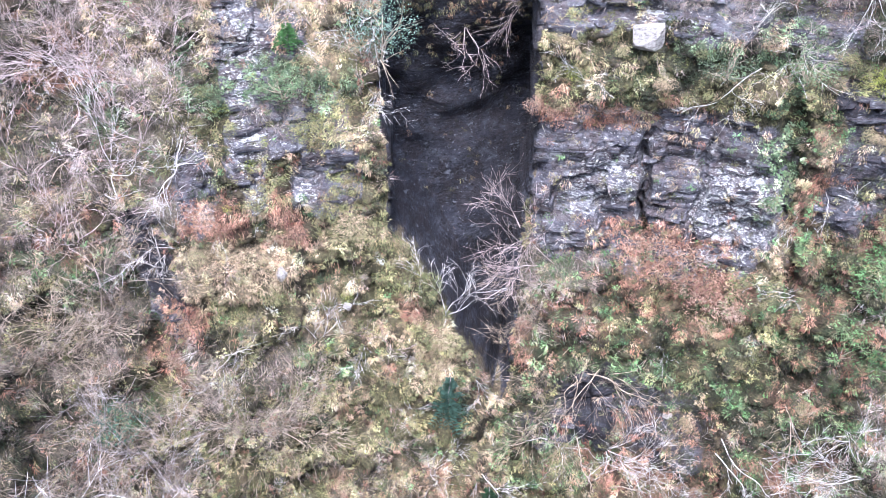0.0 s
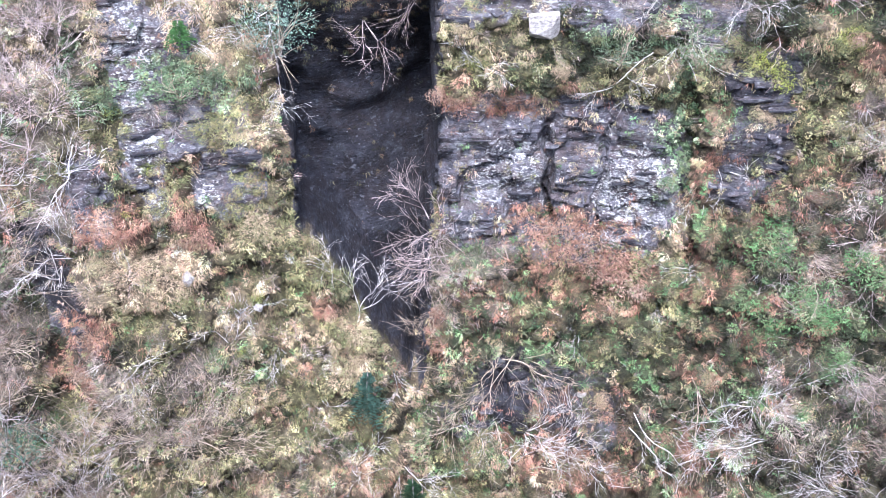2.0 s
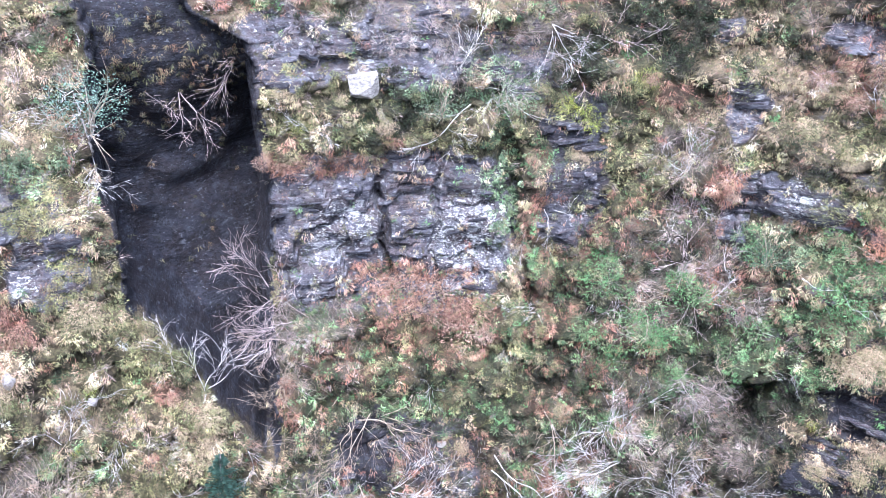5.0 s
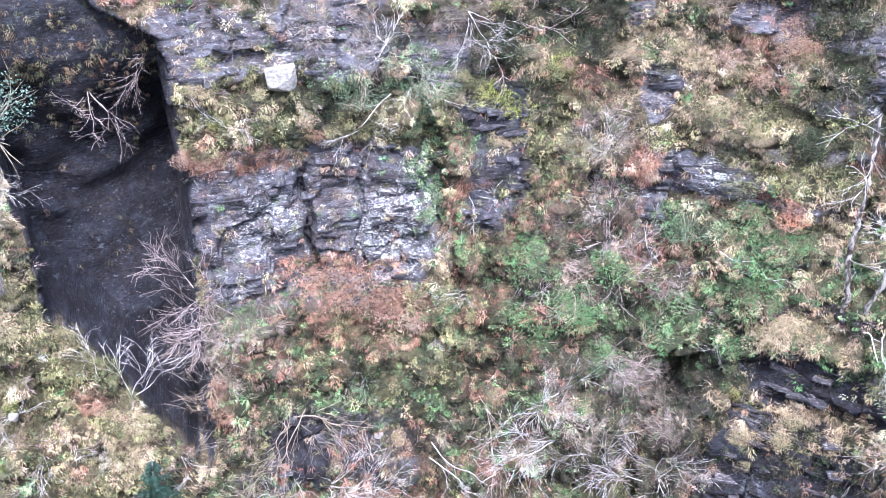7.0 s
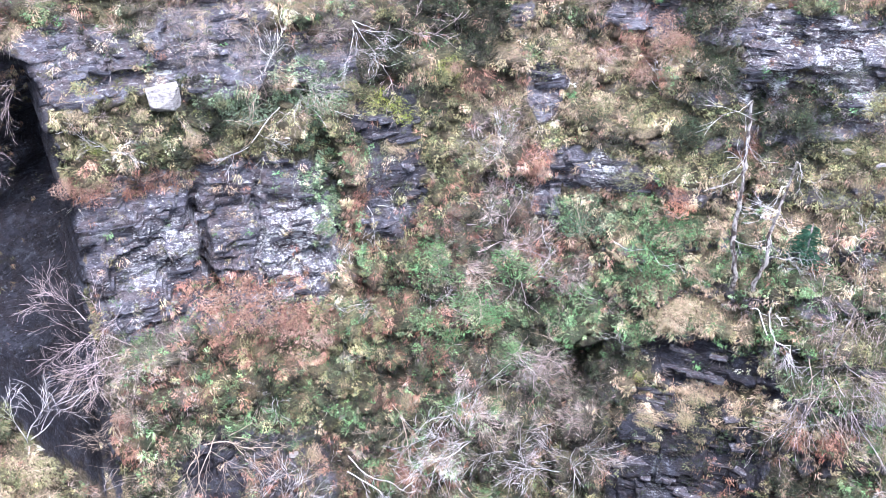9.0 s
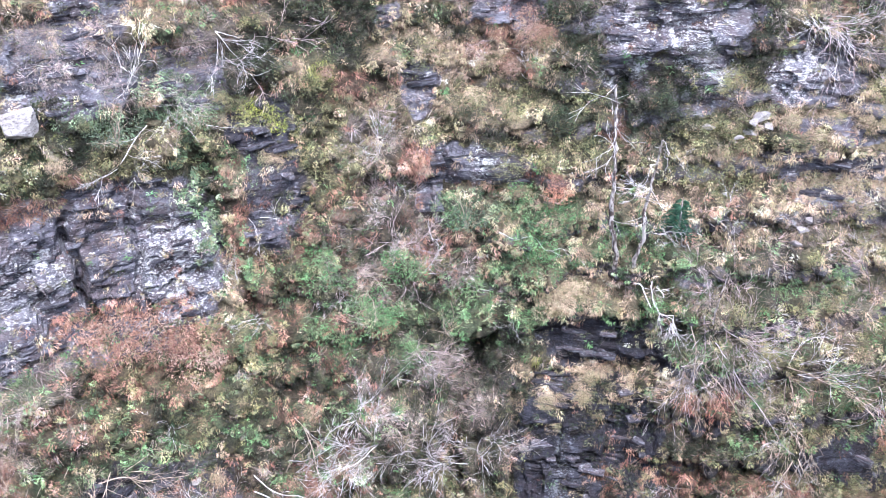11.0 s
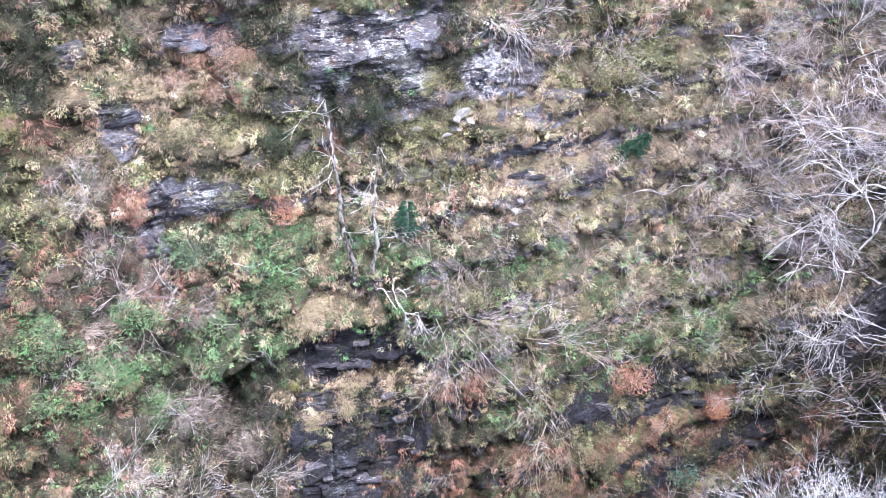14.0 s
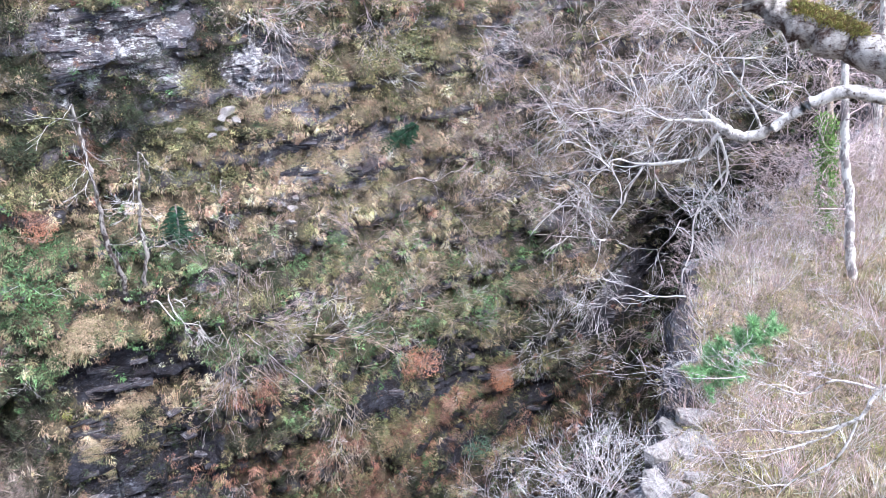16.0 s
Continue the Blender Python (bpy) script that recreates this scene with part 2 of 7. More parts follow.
def rad(a, z, fine=True):
    """Distance of the far wall from the viewpoint's plumb line."""
    a, z = np.asarray(a, float), np.asarray(z, float)
    s = np.radians(a) * 33.0
    rock = weight("rock", a, z)
    u, p, f = ledge(a, z)
    terr = p * (np.floor(u / p) + ramp(f, 0.5, 0.92)) - (u - z)
    zz = 0.25 * z + 0.75 * terr
    right = np.clip((a - 30) / 30, 0, 1.5)
    r = 33.0 + 0.45 * (zz + 19.8) + 9 * right * right
    r = r + 1.0 * vnoise(s / 7, z / 6, 3) + 0.35 * vnoise(s / 2.1, z / 1.7, 4)
    # the spur stands forward of the wall, the slope beyond it falls back
    spur = ramp(a, -54, -50.5) * (1 - ramp(a, -30, -23)) * (1 - 0.4 * ramp(z, -15, -11))
    r = r - 3.0 * spur
    c = cleft(a, z)
    r = r + c * (2.5 + 5.5 * ramp(z, -26, -16) * (1 - 0.6 * ramp(z, -15, -10)) + 0.5 * vnoise(s / 1.3, z / 1.1, 11) - 0.45 * (zz + 19.8) * 0.7)
    r = r + 2.4 * gully(a, z, ((-30, 13.3), (-26.5, 14.2), (-23.5, 15.2)), 1.9)
    r = r + 1.3 * gully(a, z, ((-21, -3.4), (-17, -4.5), (-12.5, -6.0)), 1.3)
    r = r + 1.2 * gully(a, z, ((-17.5, 25.7), (-12, 25.9)), 0.8)
    r = r + 1.1 * gully(a, z, ((-21.2, -14.3), (-16.5, -14.7)), 0.55) + 0.5 * gully(a, z, ((-21, -10.6), (-15.8, -10.2)), 0.4)
    r = r + 7 * ramp(a, 62, 69) * (1 - ramp(z, -25, -20))
    if fine:
        soft = (1 - rock) * (1 - c)
        r = r - soft * (1.3 * tussock(a, z) - 0.36 + 0.1 * vnoise(s / 0.22, z / 0.2, 13))
        # bedded, blocky rock
        hard = np.maximum(rock, 0.14 * c)
        bed = z + 0.25 * vnoise(s / 4, z / 3, 14) - 0.06 * s
        for n, (high, wide, deep) in enumerate(((1.7, 2.3, 0.5), (0.6, 1.1, 0.26), (0.24, 0.6, 0.1))):
            layer = np.floor(bed / high + 0.3 * vnoise(s / 2.5, z / 2, 15 + n))
            cell = np.floor(s / wide + 0.5 * vnoise(layer * 7.3, layer * 0, 20 + n) * 3 + 0.2 * vnoise(s, z / 0.6, 24 + n))
            r = r + hard * deep * vnoise(layer * 3.7 + 0.5, cell * 5.1 + 0.5, 27 + n)
    return r


def spot(a, z):
    """A place on the far wall."""
    r = rad(a, z)
    t = np.radians(a)
    return np.stack([r * np.sin(t), r * np.cos(t), z + 0 * r], -1)

# rock faces
zone("rock", -13.6, -18.3, 9.5, 3.75)
zone("rock", -19.5, -18.3, 3.8, 3.40)
zone("rock", -7.1, -19.3, 2.5, 2.30)
zone("rock", -44.0, -12.2, 1.9, 2.54)
zone("rock", -41.0, -11.5, 2.1, 0.92, 0.6)
zone("rock", -41.8, -14.7, 3.9, 0.93, 0.75)
zone("rock", -38.3, -16.1, 2.0, 2.30)
zone("rock", -44.6, -15.8, 1.5, 1.48)
zone("rock", -48.7, -16.7, 1.6, 1.51, 0.8)
zone("rock", -52.7, -20.0, 1.9, 2.55, 0.7)
zone("rock", -20.1, -10.6, 4.1, 1.62, 0.75)
zone("rock", -12.9, -10.7, 3.5, 1.21, 0.7)
zone("rock", -7.4, -10.7, 3.3, 0.95, 0.6)
zone("rock", -3.8, -11.2, 1.6, 1.51)
zone("rock", -0.1, -13.4, 1.9, 1.25)
zone("rock", 0.2, -16.3, 2.2, 2.42)
zone("rock", 15.7, -15.7, 4.1, 0.79)
zone("rock", 11.8, -17.1, 1.3, 0.89)
zone("rock", 11.0, -12.1, 1.0, 1.25)
zone("rock", 26.3, -22.9, 5.5, 0.99)
zone("rock", 22.4, -25.1, 2.0, 0.88)
zone("rock", 26.6, -26.9, 6.0, 1.66, 0.8)
zone("rock", 23.5, -29.1, 4.1, 2.38)
zone("rock", 25.8, -11.2, 1.6, 1.52)
zone("rock", 28.4, -9.3, 6.0, 0.82)
zone("rock", 31.1, -11.5, 2.5, 1.25)
zone("rock", 17.5, -9.1, 3.0, 0.68)
zone("rock", 37.8, -11.3, 2.7, 0.84)
zone("rock", 40.3, -14.6, 3.8, 0.58, 0.8)
zone("rock", 42.4, -14.7, 4.2, 0.58, 0.8)
zone("rock", 42.8, -16.1, 3.4, 0.74, 0.7)
zone("rock", 50.1, -26.2, 4.4, 1.29, 0.8)
zone("rock", 56.2, -30.1, 5.6, 1.46, 0.7)
zone("rock", 54.4, -11.7, 1.2, 1.70)
zone("rock", 64.7, -26.5, 2.5, 1.84, 0.8)
zone("rock", -18.2, -28.6, 5.0, 1.2, 0.5)
zone("rock", -15.2, -27.3, 5.3, 1.12, 0.5)
zone("rock", -10.2, -8.6, 3.6, 1.09, 0.6)
# pale, lichen-covered rock
zone("pale", -7.9, -19.4, 2.9, 2.46)
zone("pale", -17.8, -18.3, 2.9, 1.63, 0.8)
zone("pale", -44.2, -12.1, 1.2, 2.40)
zone("pale", -44.2, -15.8, 1.3, 1.61)
zone("pale", 25.8, -11.2, 1.6, 1.52, 0.7)
zone("pale", 28.8, -9.3, 4.4, 0.82, 0.7)
zone("pale", 31.1, -11.5, 2.3, 0.97, 0.7)
zone("pale", 36.7, -11.3, 1.4, 0.83)
zone("pale", 16.1, -15.6, 1.3, 0.71)
zone("pale", 23.4, -28.5, 1.1, 1.75, 0.9)
zone("pale", 38.1, -16.4, 1.1, 0.73)
zone("pale", -15.3, -11.5, 1.2, 0.67)
# dark wet rock, and shade of gully and gorge slot painted dark
zone("wet_shade", 26.0, -26.4, 7.7, 5.10, 0.8)
zone("wet_shade", 54.7, -29.1, 12.7, 3.63)
zone("wet_shade", 0.2, -16.5, 2.8, 3.15, 0.6)
zone("wet_shade", -17.4, -28.0, 10.8, 2.30, 0.6)
zone("wet_shade", 20.1, -26.9, 3.2, 4.81)
zone("wet_shade", 70.1, -27.9, 4.9, 4.58)
# rusty dead bracken
zone("rust", -15.1, -21.0, 4.2, 1.11)
zone("rust", -9.0, -22.0, 3.8, 2.43)
zone("rust", -11.7, -21.9, 3.8, 1.78)
zone("rust", -22.5, -15.0, 1.5, 0.84)
zone("rust", -16.3, -15.2, 2.3, 0.71)
zone("rust", -48.3, -17.6, 1.8, 0.55)
zone("rust", -42.7, -18.1, 1.6, 1.27)
zone("rust", -51.1, -21.4, 1.5, 0.91, 0.8)
zone("rust", -23.3, -24.8, 1.5, 0.88, 0.8)
zone("rust", -16.7, -23.7, 5.8, 1.18, 0.5)
zone("rust", -53.5, -24.1, 1.5, 1.35, 0.6)
zone("rust", 20.9, -16.0, 1.5, 0.43, 0.7)
zone("rust", 18.9, -10.1, 1.4, 1.09, 0.7)
zone("rust", 29.4, -28.0, 9.1, 1.34, 0.35)
zone("rust", 44.1, -29.3, 12.5, 2.40, 0.35)
zone("rust", 55.1, -28.7, 3.5, 1.00, 0.7)
zone("rust", 55.9, -27.3, 1.2, 0.58, 0.8)
zone("rust", -8.1, -29.3, 14.1, 1.80, 0.35)
zone("rust", 11.4, -15.9, 1.3, 0.58, 0.7)
zone("rust", 2.2, -22.1, 4.8, 4.81, 0.3)
# pale straw grass
zone("straw", -46.4, -19.6, 4.5, 1.16)
zone("straw", -42.9, -18.9, 1.4, 0.87)
zone("straw", -20.6, -13.5, 3.1, 1.52, 0.8)
zone("straw", -38.7, -11.5, 1.6, 1.31, 0.5)
zone("straw", -32.3, -24.0, 5.1, 1.00, 0.6)
zone("straw", 16.8, -11.4, 4.5, 1.79, 0.8)
zone("straw", 22.7, -20.8, 4.6, 1.10)
zone("straw", 23.5, -17.0, 4.4, 1.16, 0.6)
zone("straw", 24.8, -25.1, 5.8, 0.88)
zone("straw", 38.7, -13.8, 5.2, 0.85, 0.9)
zone("straw", 40.0, -15.7, 4.3, 0.59, 0.9)
zone("straw", 41.7, -13.0, 5.0, 0.86, 0.8)
zone("straw", 42.0, -15.3, 4.9, 0.59)
zone("straw", 40.9, -18.0, 7.7, 1.35, 0.6)
zone("straw", 19.0, -14.9, 5.5, 1.14, 0.6)
zone("straw", 52.2, -13.1, 1.8, 0.92, 0.7)
zone("heath_shade", -26.0, -10.3, 2.6, 1.2, 1.0)
zone("brush", -25.5, -10.5, 2.4, 1.3, 0.8)
# olive and yellow moss, short grass
zone("olive", -34.8, -19.9, 5.4, 2.65)
zone("olive", -32.2, -22.6, 4.5, 2.07)
zone("olive", -37.4, -13.5, 2.5, 1.45)
zone("olive", -38.9, -14.7, 2.4, 0.80)
zone("olive", -44.6, -14.7, 2.4, 0.54, 0.8)
zone("olive", -43.0, -16.1, 1.3, 0.81)
zone("olive", -46.2, -21.5, 3.7, 1.37, 0.8)
zone("olive", -18.3, -13.3, 4.0, 1.50, 0.9)
zone("olive", -7.7, -14.1, 4.2, 1.11, 0.8)
zone("olive", -37.1, -25.4, 7.9, 2.78, 0.5)
zone("olive", -49.5, -26.4, 8.3, 3.06, 0.5)
zone("olive", -0.5, -13.0, 1.7, 0.55)
zone("olive", 2.5, -14.4, 3.2, 1.69, 0.8)
zone("olive", 4.5, -11.6, 1.2, 1.09)
zone("olive", 4.3, -15.7, 2.8, 3.14, 0.6)
zone("olive", 32.0, -14.9, 3.4, 0.99)
zone("olive", 16.9, -14.4, 5.5, 1.27, 0.8)
zone("olive", 33.1, -13.3, 3.1, 1.26, 0.8)
zone("olive", 48.1, -11.3, 2.4, 1.32)
zone("olive", 44.9, -12.5, 4.5, 1.31, 0.8)
zone("olive", 44.8, -21.7, 9.7, 2.46, 0.5)
zone("olive", 55.8, -27.1, 6.1, 1.93, 0.6)
zone("olive", -0.0, -19.1, 1.6, 2.41, 0.8)
zone("olive", -21.5, -30.1, 3.4, 2.88, 0.8)
# leafy green wood-rush and fern
zone("green", 22.4, -18.3, 6.7, 1.18)
zone("green", 19.4, -18.7, 3.1, 1.34)
zone("green", 8.4, -21.5, 7.7, 2.55, 0.75)
zone("green", 8.7, -23.4, 7.3, 2.00, 0.5)
zone("green", 27.0, -21.6, 6.6, 1.27, 0.5)
zone("green", 13.5, -22.9, 2.9, 1.48, 0.7)
zone("green", 37.1, -20.4, 6.9, 2.62, 0.6)
zone("green", 23.3, -17.9, 5.8, 1.61)
zone("green", 47.1, -21.5, 6.9, 1.98, 0.55)
zone("green", 53.7, -16.5, 3.8, 0.96, 0.6)
zone("green", 0.3, -21.5, 5.9, 4.11, 0.45)
zone("green", -12.3, -24.3, 7.4, 1.71, 0.3)
zone("green", -21.6, -29.0, 3.4, 2.38, 0.7)
zone("green", -41.4, -24.1, 3.9, 1.33, 0.4)
zone("green", 3.7, -29.4, 5.6, 2.41, 0.6)
zone("green", 71.1, -30.5, 3.4, 2.85, 0.4)
# heather and dark evergreen scrub
zone("heath_shade", -18.8, -13.4, 2.3, 1.10)
zone("heath_shade", -13.0, -11.8, 1.6, 0.67)
zone("heath_shade", -11.6, -13.1, 1.9, 0.83)
zone("heath_shade", 23.0, -13.3, 2.5, 1.81)
zone("heath_shade", 29.6, -12.9, 2.9, 1.82)
zone("heath_shade", 16.5, -14.4, 1.9, 0.56, 0.8)
zone("heath_shade", 5.8, -10.1, 2.4, 1.65, 0.8)
zone("heath_shade", 22.5, -13.3, 3.0, 1.2, 0.6)
zone("heath_shade", 28.4, -12.4, 3.7, 1.53, 0.9)
zone("heath_shade", 33.3, -9.8, 2.2, 1.65, 0.5)
zone("heath_shade", -15.9, -13.2, 1.9, 1.09)
zone("heath_shade", -12.6, -12.9, 1.5, 0.82, 0.8)
zone("heath_shade", 37.5, -9.8, 4.8, 0.98, 0.3)
zone("heath_shade", 41.5, -10.9, 4.1, 0.85, 0.3)
# ivy and fresh green scrub
zone("ivy", -42.1, -13.0, 3.8, 0.93)
zone("ivy", -37.8, -13.1, 1.9, 0.79, 0.8)
zone("ivy", -46.6, -13.5, 2.1, 0.80, 0.7)
zone("ivy", -10.1, -12.5, 2.5, 1.09)
zone("ivy", -5.3, -11.8, 2.3, 1.23, 0.9)
zone("ivy", -5.3, -16.4, 1.3, 2.65)
zone("ivy", -47.6, -12.2, 1.2, 0.94, 0.5)
zone("ivy", 14.9, -17.4, 2.0, 0.66)
zone("ivy", -54.0, -13.9, 1.3, 1.26, 0.5)
# bare brown twiggy undergrowth
zone("brush", -56.0, -15.0, 6.4, 7.04, 0.45)
zone("brush", -61.1, -24.7, 8.3, 6.90, 0.45)
zone("brush", -48.7, -23.9, 7.3, 2.14, 0.4)
zone("brush", 11.3, -20.0, 4.6, 1.23, 0.6)
zone("brush", 7.8, -14.1, 3.2, 0.99, 0.5)
zone("brush", 11.9, -26.7, 7.9, 2.20, 0.6)
zone("brush", 59.9, -19.4, 4.3, 5.18, 0.35)
zone("brush", 62.8, -14.1, 7.2, 5.16, 0.35)
zone("brush", 39.4, -21.6, 6.1, 2.89, 0.4)
zone("brush", 51.4, -19.0, 5.7, 1.96, 0.5)

# the wooded slope beyond the spur
zone("ivy", -54.0, -13.9, 1.0, 1.41, 0.6)
zone("ivy", -47.2, -12.0, 0.8, 1.07, 0.7)
zone("green", -57.6, -19.5, 4.1, 1.36, 0.5)
zone("green", -54.0, -19.1, 1.8, 1.20, 0.5)
zone("rust", -57.7, -18.2, 2.7, 0.74, 0.4)
zone("olive", -61.2, -21.3, 3.5, 1.90, 0.4)
zone("rust", -55.7, -12.3, 2.5, 1.12, 0.4)
zone("heath_shade", -64.6, -25.7, 3.6, 2.14, 0.6)
zone("heath_shade", -54.3, -21.3, 1.2, 1.74, 0.7)
zone("straw", -50.9, -11.2, 2.9, 1.60, 0.5)
zone("olive", -48.7, -14.9, 1.9, 1.62, 0.6)
zone("heath_shade", -58.5, -13.8, 1.7, 1.12, 0.5)
# rock ledge cover near the recess
zone("rust", -25.8, -10.1, 1.8, 0.79, 0.9)
zone("heath_shade", -7.8, -10.5, 2.0, 0.81, 0.6)
zone("olive", -16.8, -13.1, 2.9, 0.82, 0.8)
zone("straw", -21.9, -12.6, 1.5, 1.08, 0.8)
zone("heath_shade", -0.7, -10.6, 2.4, 1.24, 0.8)
zone("ivy", -6.6, -11.6, 2.5, 0.95)
zone("ivy", -10.7, -11.8, 1.9, 0.81, 0.7)
zone("green", 5.9, -19.7, 5.0, 1.53, 0.5)
zone("green", 4.0, -22.0, 5.2, 1.92, 0.6)
zone("green", 11.3, -23.3, 3.9, 1.67, 0.5)
zone("olive", -0.4, -20.0, 1.4, 1.84, 0.7)
zone("green", 20.0, -17.8, 3.3, 1.03, 0.8)
zone("straw", 23.1, -20.9, 2.8, 0.94)
zone("rust", 47.2, -28.4, 8.0, 1.17, 0.8)
zone("olive", 54.5, -27.7, 5.0, 0.78, 0.8)
zone("olive", 52.2, -28.8, 6.7, 0.60, 0.8)
zone("olive", 42.0, -29.8, 8.3, 0.81, 0.6)

# wet rock and heather that also carry the gully's shade as dark cover
zone("wet_shade", 19.3, -25.4, 8.8, 3.53, 0.8)
zone("heath_shade", 19.5, -26.6, 4.2, 1.64, 0.5)
zone("heath_shade", 18.0, -24.5, 1.5, 2.75, 0.7)
zone("heath_shade", 20.1, -25.5, 1.5, 3.55, 0.8)
zone("heath_shade", 17.1, -26.3, 1.6, 3.63, 0.8)
zone("heath_shade", 47.2, -26.5, 7.6, 0.92, 0.4)
zone("heath_shade", 32.1, -9.0, 2.4, 0.83, 0.6)

zone("heath_shade", 66.0, -20.5, 6.4, 3.74, 0.5)
zone("heath_shade", 63.6, -29.1, 3.6, 4.23, 0.6)
zone("rust", 61.8, -30.9, 3.0, 2.17, 0.5)
zone("straw", 60.5, -23.1, 3.4, 1.10, 0.6)

zone("straw", 24.6, -24.2, 5.4, 0.45)
zone("straw", 24.3, -25.2, 6.1, 0.63)
zone("straw", 26.5, -26.4, 3.9, 0.40)
zone("rust", 29.3, -27.4, 5.3, 0.75, 0.9)
zone("straw", 30.2, -23.7, 2.9, 0.51)
zone("green", 24.0, -17.7, 7.1, 0.88)
zone("green", 26.2, -18.5, 2.7, 0.89)
zone("green", 16.0, -21.8, 6.1, 1.92, 0.8)
zone("green", 28.9, -19.1, 1.8, 0.90)

zone("heath_shade", 61.2, -15.2, 6.2, 5.05, 0.3)
zone("heath_shade", 71.0, -17.9, 6.2, 5.77, 0.4)
zone("heath_shade", 61.0, -25.7, 2.8, 3.83, 0.6)
zone("straw", 52.3, -19.8, 3.5, 0.83, 0.7)
zone("green", 56.0, -21.9, 3.6, 1.04, 0.6)
zone("olive", 67.1, -19.8, 2.6, 1.12, 0.6)

# gully and rocks below it: wet stone, with shade added to the colour
zone("wet_shade", 20.6, -26.3, 3.1, 5.07)
zone("wet_shade", 27.6, -26.6, 13.0, 3.67)
zone("heath_shade", 37.0, -27.4, 10.6, 2.25, 0.5)
zone("olive", 40.1, -27.5, 7.9, 1.13, 0.5)
zone("heath_shade", 39.2, -27.5, 10.5, 1.70, 0.4)

zone("straw", 28.2, -16.3, 4.3, 0.87, 0.9)
zone("olive", 20.1, -14.4, 4.2, 0.85, 0.9)
zone("straw", 17.8, -11.6, 3.7, 1.66, 0.7)
zone("green", 36.3, -20.6, 4.6, 1.54, 0.7)
zone("green", 44.0, -21.6, 5.6, 1.96, 0.7)
zone("straw", 41.1, -18.4, 4.9, 1.06, 0.8)

zone("heath_shade", 21.5, -9.1, 2.2, 0.96, 0.9)
zone("heath_shade", 23.5, -11.7, 1.4, 0.97, 0.9)
zone("heath_shade", 28.8, -12.6, 2.7, 1.25)
zone("heath_shade", 22.4, -10.6, 1.2, 1.11, 0.9)
zone("heath_shade", 30.7, -10.6, 1.2, 0.96, 0.8)
zone("heath_shade", 16.4, -14.1, 2.3, 0.56, 0.9)
zone("heath_shade", 24.1, -14.2, 1.5, 0.85, 0.9)
zone("rust", 19.1, -10.0, 1.4, 0.95)
zone("rust", 25.4, -13.9, 1.3, 0.57)
zone("rust", 18.0, -11.4, 1.4, 0.55, 0.9)
zone("olive", 18.7, -12.6, 3.7, 0.84)
zone("olive", 22.0, -14.7, 6.8, 0.71)
zone("olive", 33.0, -11.6, 1.0, 0.69)
zone("olive", 32.0, -13.5, 1.3, 0.56)
zone("wet_shade", 26.2, -23.0, 3.6, 0.83)
zone("rock", 26.6, -23.0, 3.1, 0.60, 0.9)
zone("wet_shade", 27.1, -25.6, 4.3, 1.95)
zone("rock", 26.6, -25.6, 3.3, 1.24, 0.8)
zone("rock", 48.7, -26.2, 2.0, 0.74, 0.8)
zone("wet_shade", 48.7, -26.2, 3.0, 1.29)
zone("rust", 54.7, -28.9, 4.1, 0.60, 0.9)
zone("rust", 56.4, -27.6, 1.2, 0.49)
zone("heath_shade", 54.5, -29.8, 8.3, 1.23, 0.8)
zone("heath_shade", 53.5, -25.4, 4.8, 1.10, 0.7)
zone("heath_shade", 45.7, -24.6, 2.9, 0.70, 0.7)
zone("olive", 54.6, -24.6, 3.5, 0.73, 0.8)
zone("heath_shade", 4.5, -8.6, 3.2, 1.63, 0.7)
zone("heath_shade", 7.5, -10.6, 2.4, 1.10, 0.8)
zone("heath_shade", 1.3, -14.4, 2.5, 2.81, 0.6)
# the gully's shade, laid in as a column of dark heather
zone("heath_shade", 19.8, -24.9, 1.3, 4.52, 0.9)
zone("heath_shade", 11.2, -17.4, 2.6, 0.74, 0.7)
zone("rust", 16.8, -9.8, 1.4, 0.82, 0.8)
zone("olive", 47.5, -11.0, 2.4, 0.88)
zone("olive", 44.1, -17.4, 4.3, 1.22, 0.8)
zone("green", 53.1, -22.3, 6.8, 2.42, 0.6)
zone("brush", 14.9, -26.9, 5.2, 1.67, 0.7)
zone("heath_shade", 5.9, -21.9, 3.6, 1.28, 0.5)

zone("olive", 50.2, -28.6, 7.8, 2.16, 0.6)
zone("heath_shade", 50.3, -29.8, 8.5, 1.84, 0.55)
zone("green", 43.3, -23.5, 8.1, 2.73, 0.7)
zone("olive", 38.0, -20.3, 6.9, 1.23, 0.7)
zone("green", -12.3, -23.9, 9.8, 3.40, 0.6)
zone("heath_shade", -11.0, -25.9, 10.2, 2.87, 0.5)
zone("olive", -7.5, -23.1, 7.2, 2.00, 0.6)
zone("heath_shade", 7.5, -27.4, 8.0, 2.81, 0.5)
zone("green", 2.3, -26.4, 6.3, 2.72, 0.6)
zone("heath_shade", -1.7, -27.9, 8.1, 2.28, 0.5)
zone("rust", -12.4, -21.7, 5.8, 1.78, 1.4)

# smaller patches
zone("green", 44.8, -20.4, 6.7, 1.60, 1.1)
zone("green", 54.0, -23.2, 5.0, 1.23, 1.1)
zone("olive", 40.8, -19.7, 2.6, 1.22, 1)
zone("green", 36.8, -19.5, 2.6, 1.19, 1)
zone("olive", 51.8, -24.9, 3.8, 0.72, 1)
zone("green", 47.1, -23.4, 4.2, 0.86, 1)
zone("straw", 24.3, -20.8, 3.2, 0.68, 1.6)
zone("green", 27.4, -18.8, 2.6, 0.73, 1.2)
zone("green", 20.3, -19.9, 2.3, 1.22, 1.1)
zone("olive", 21.2, -12.8, 2.8, 0.81, 1)
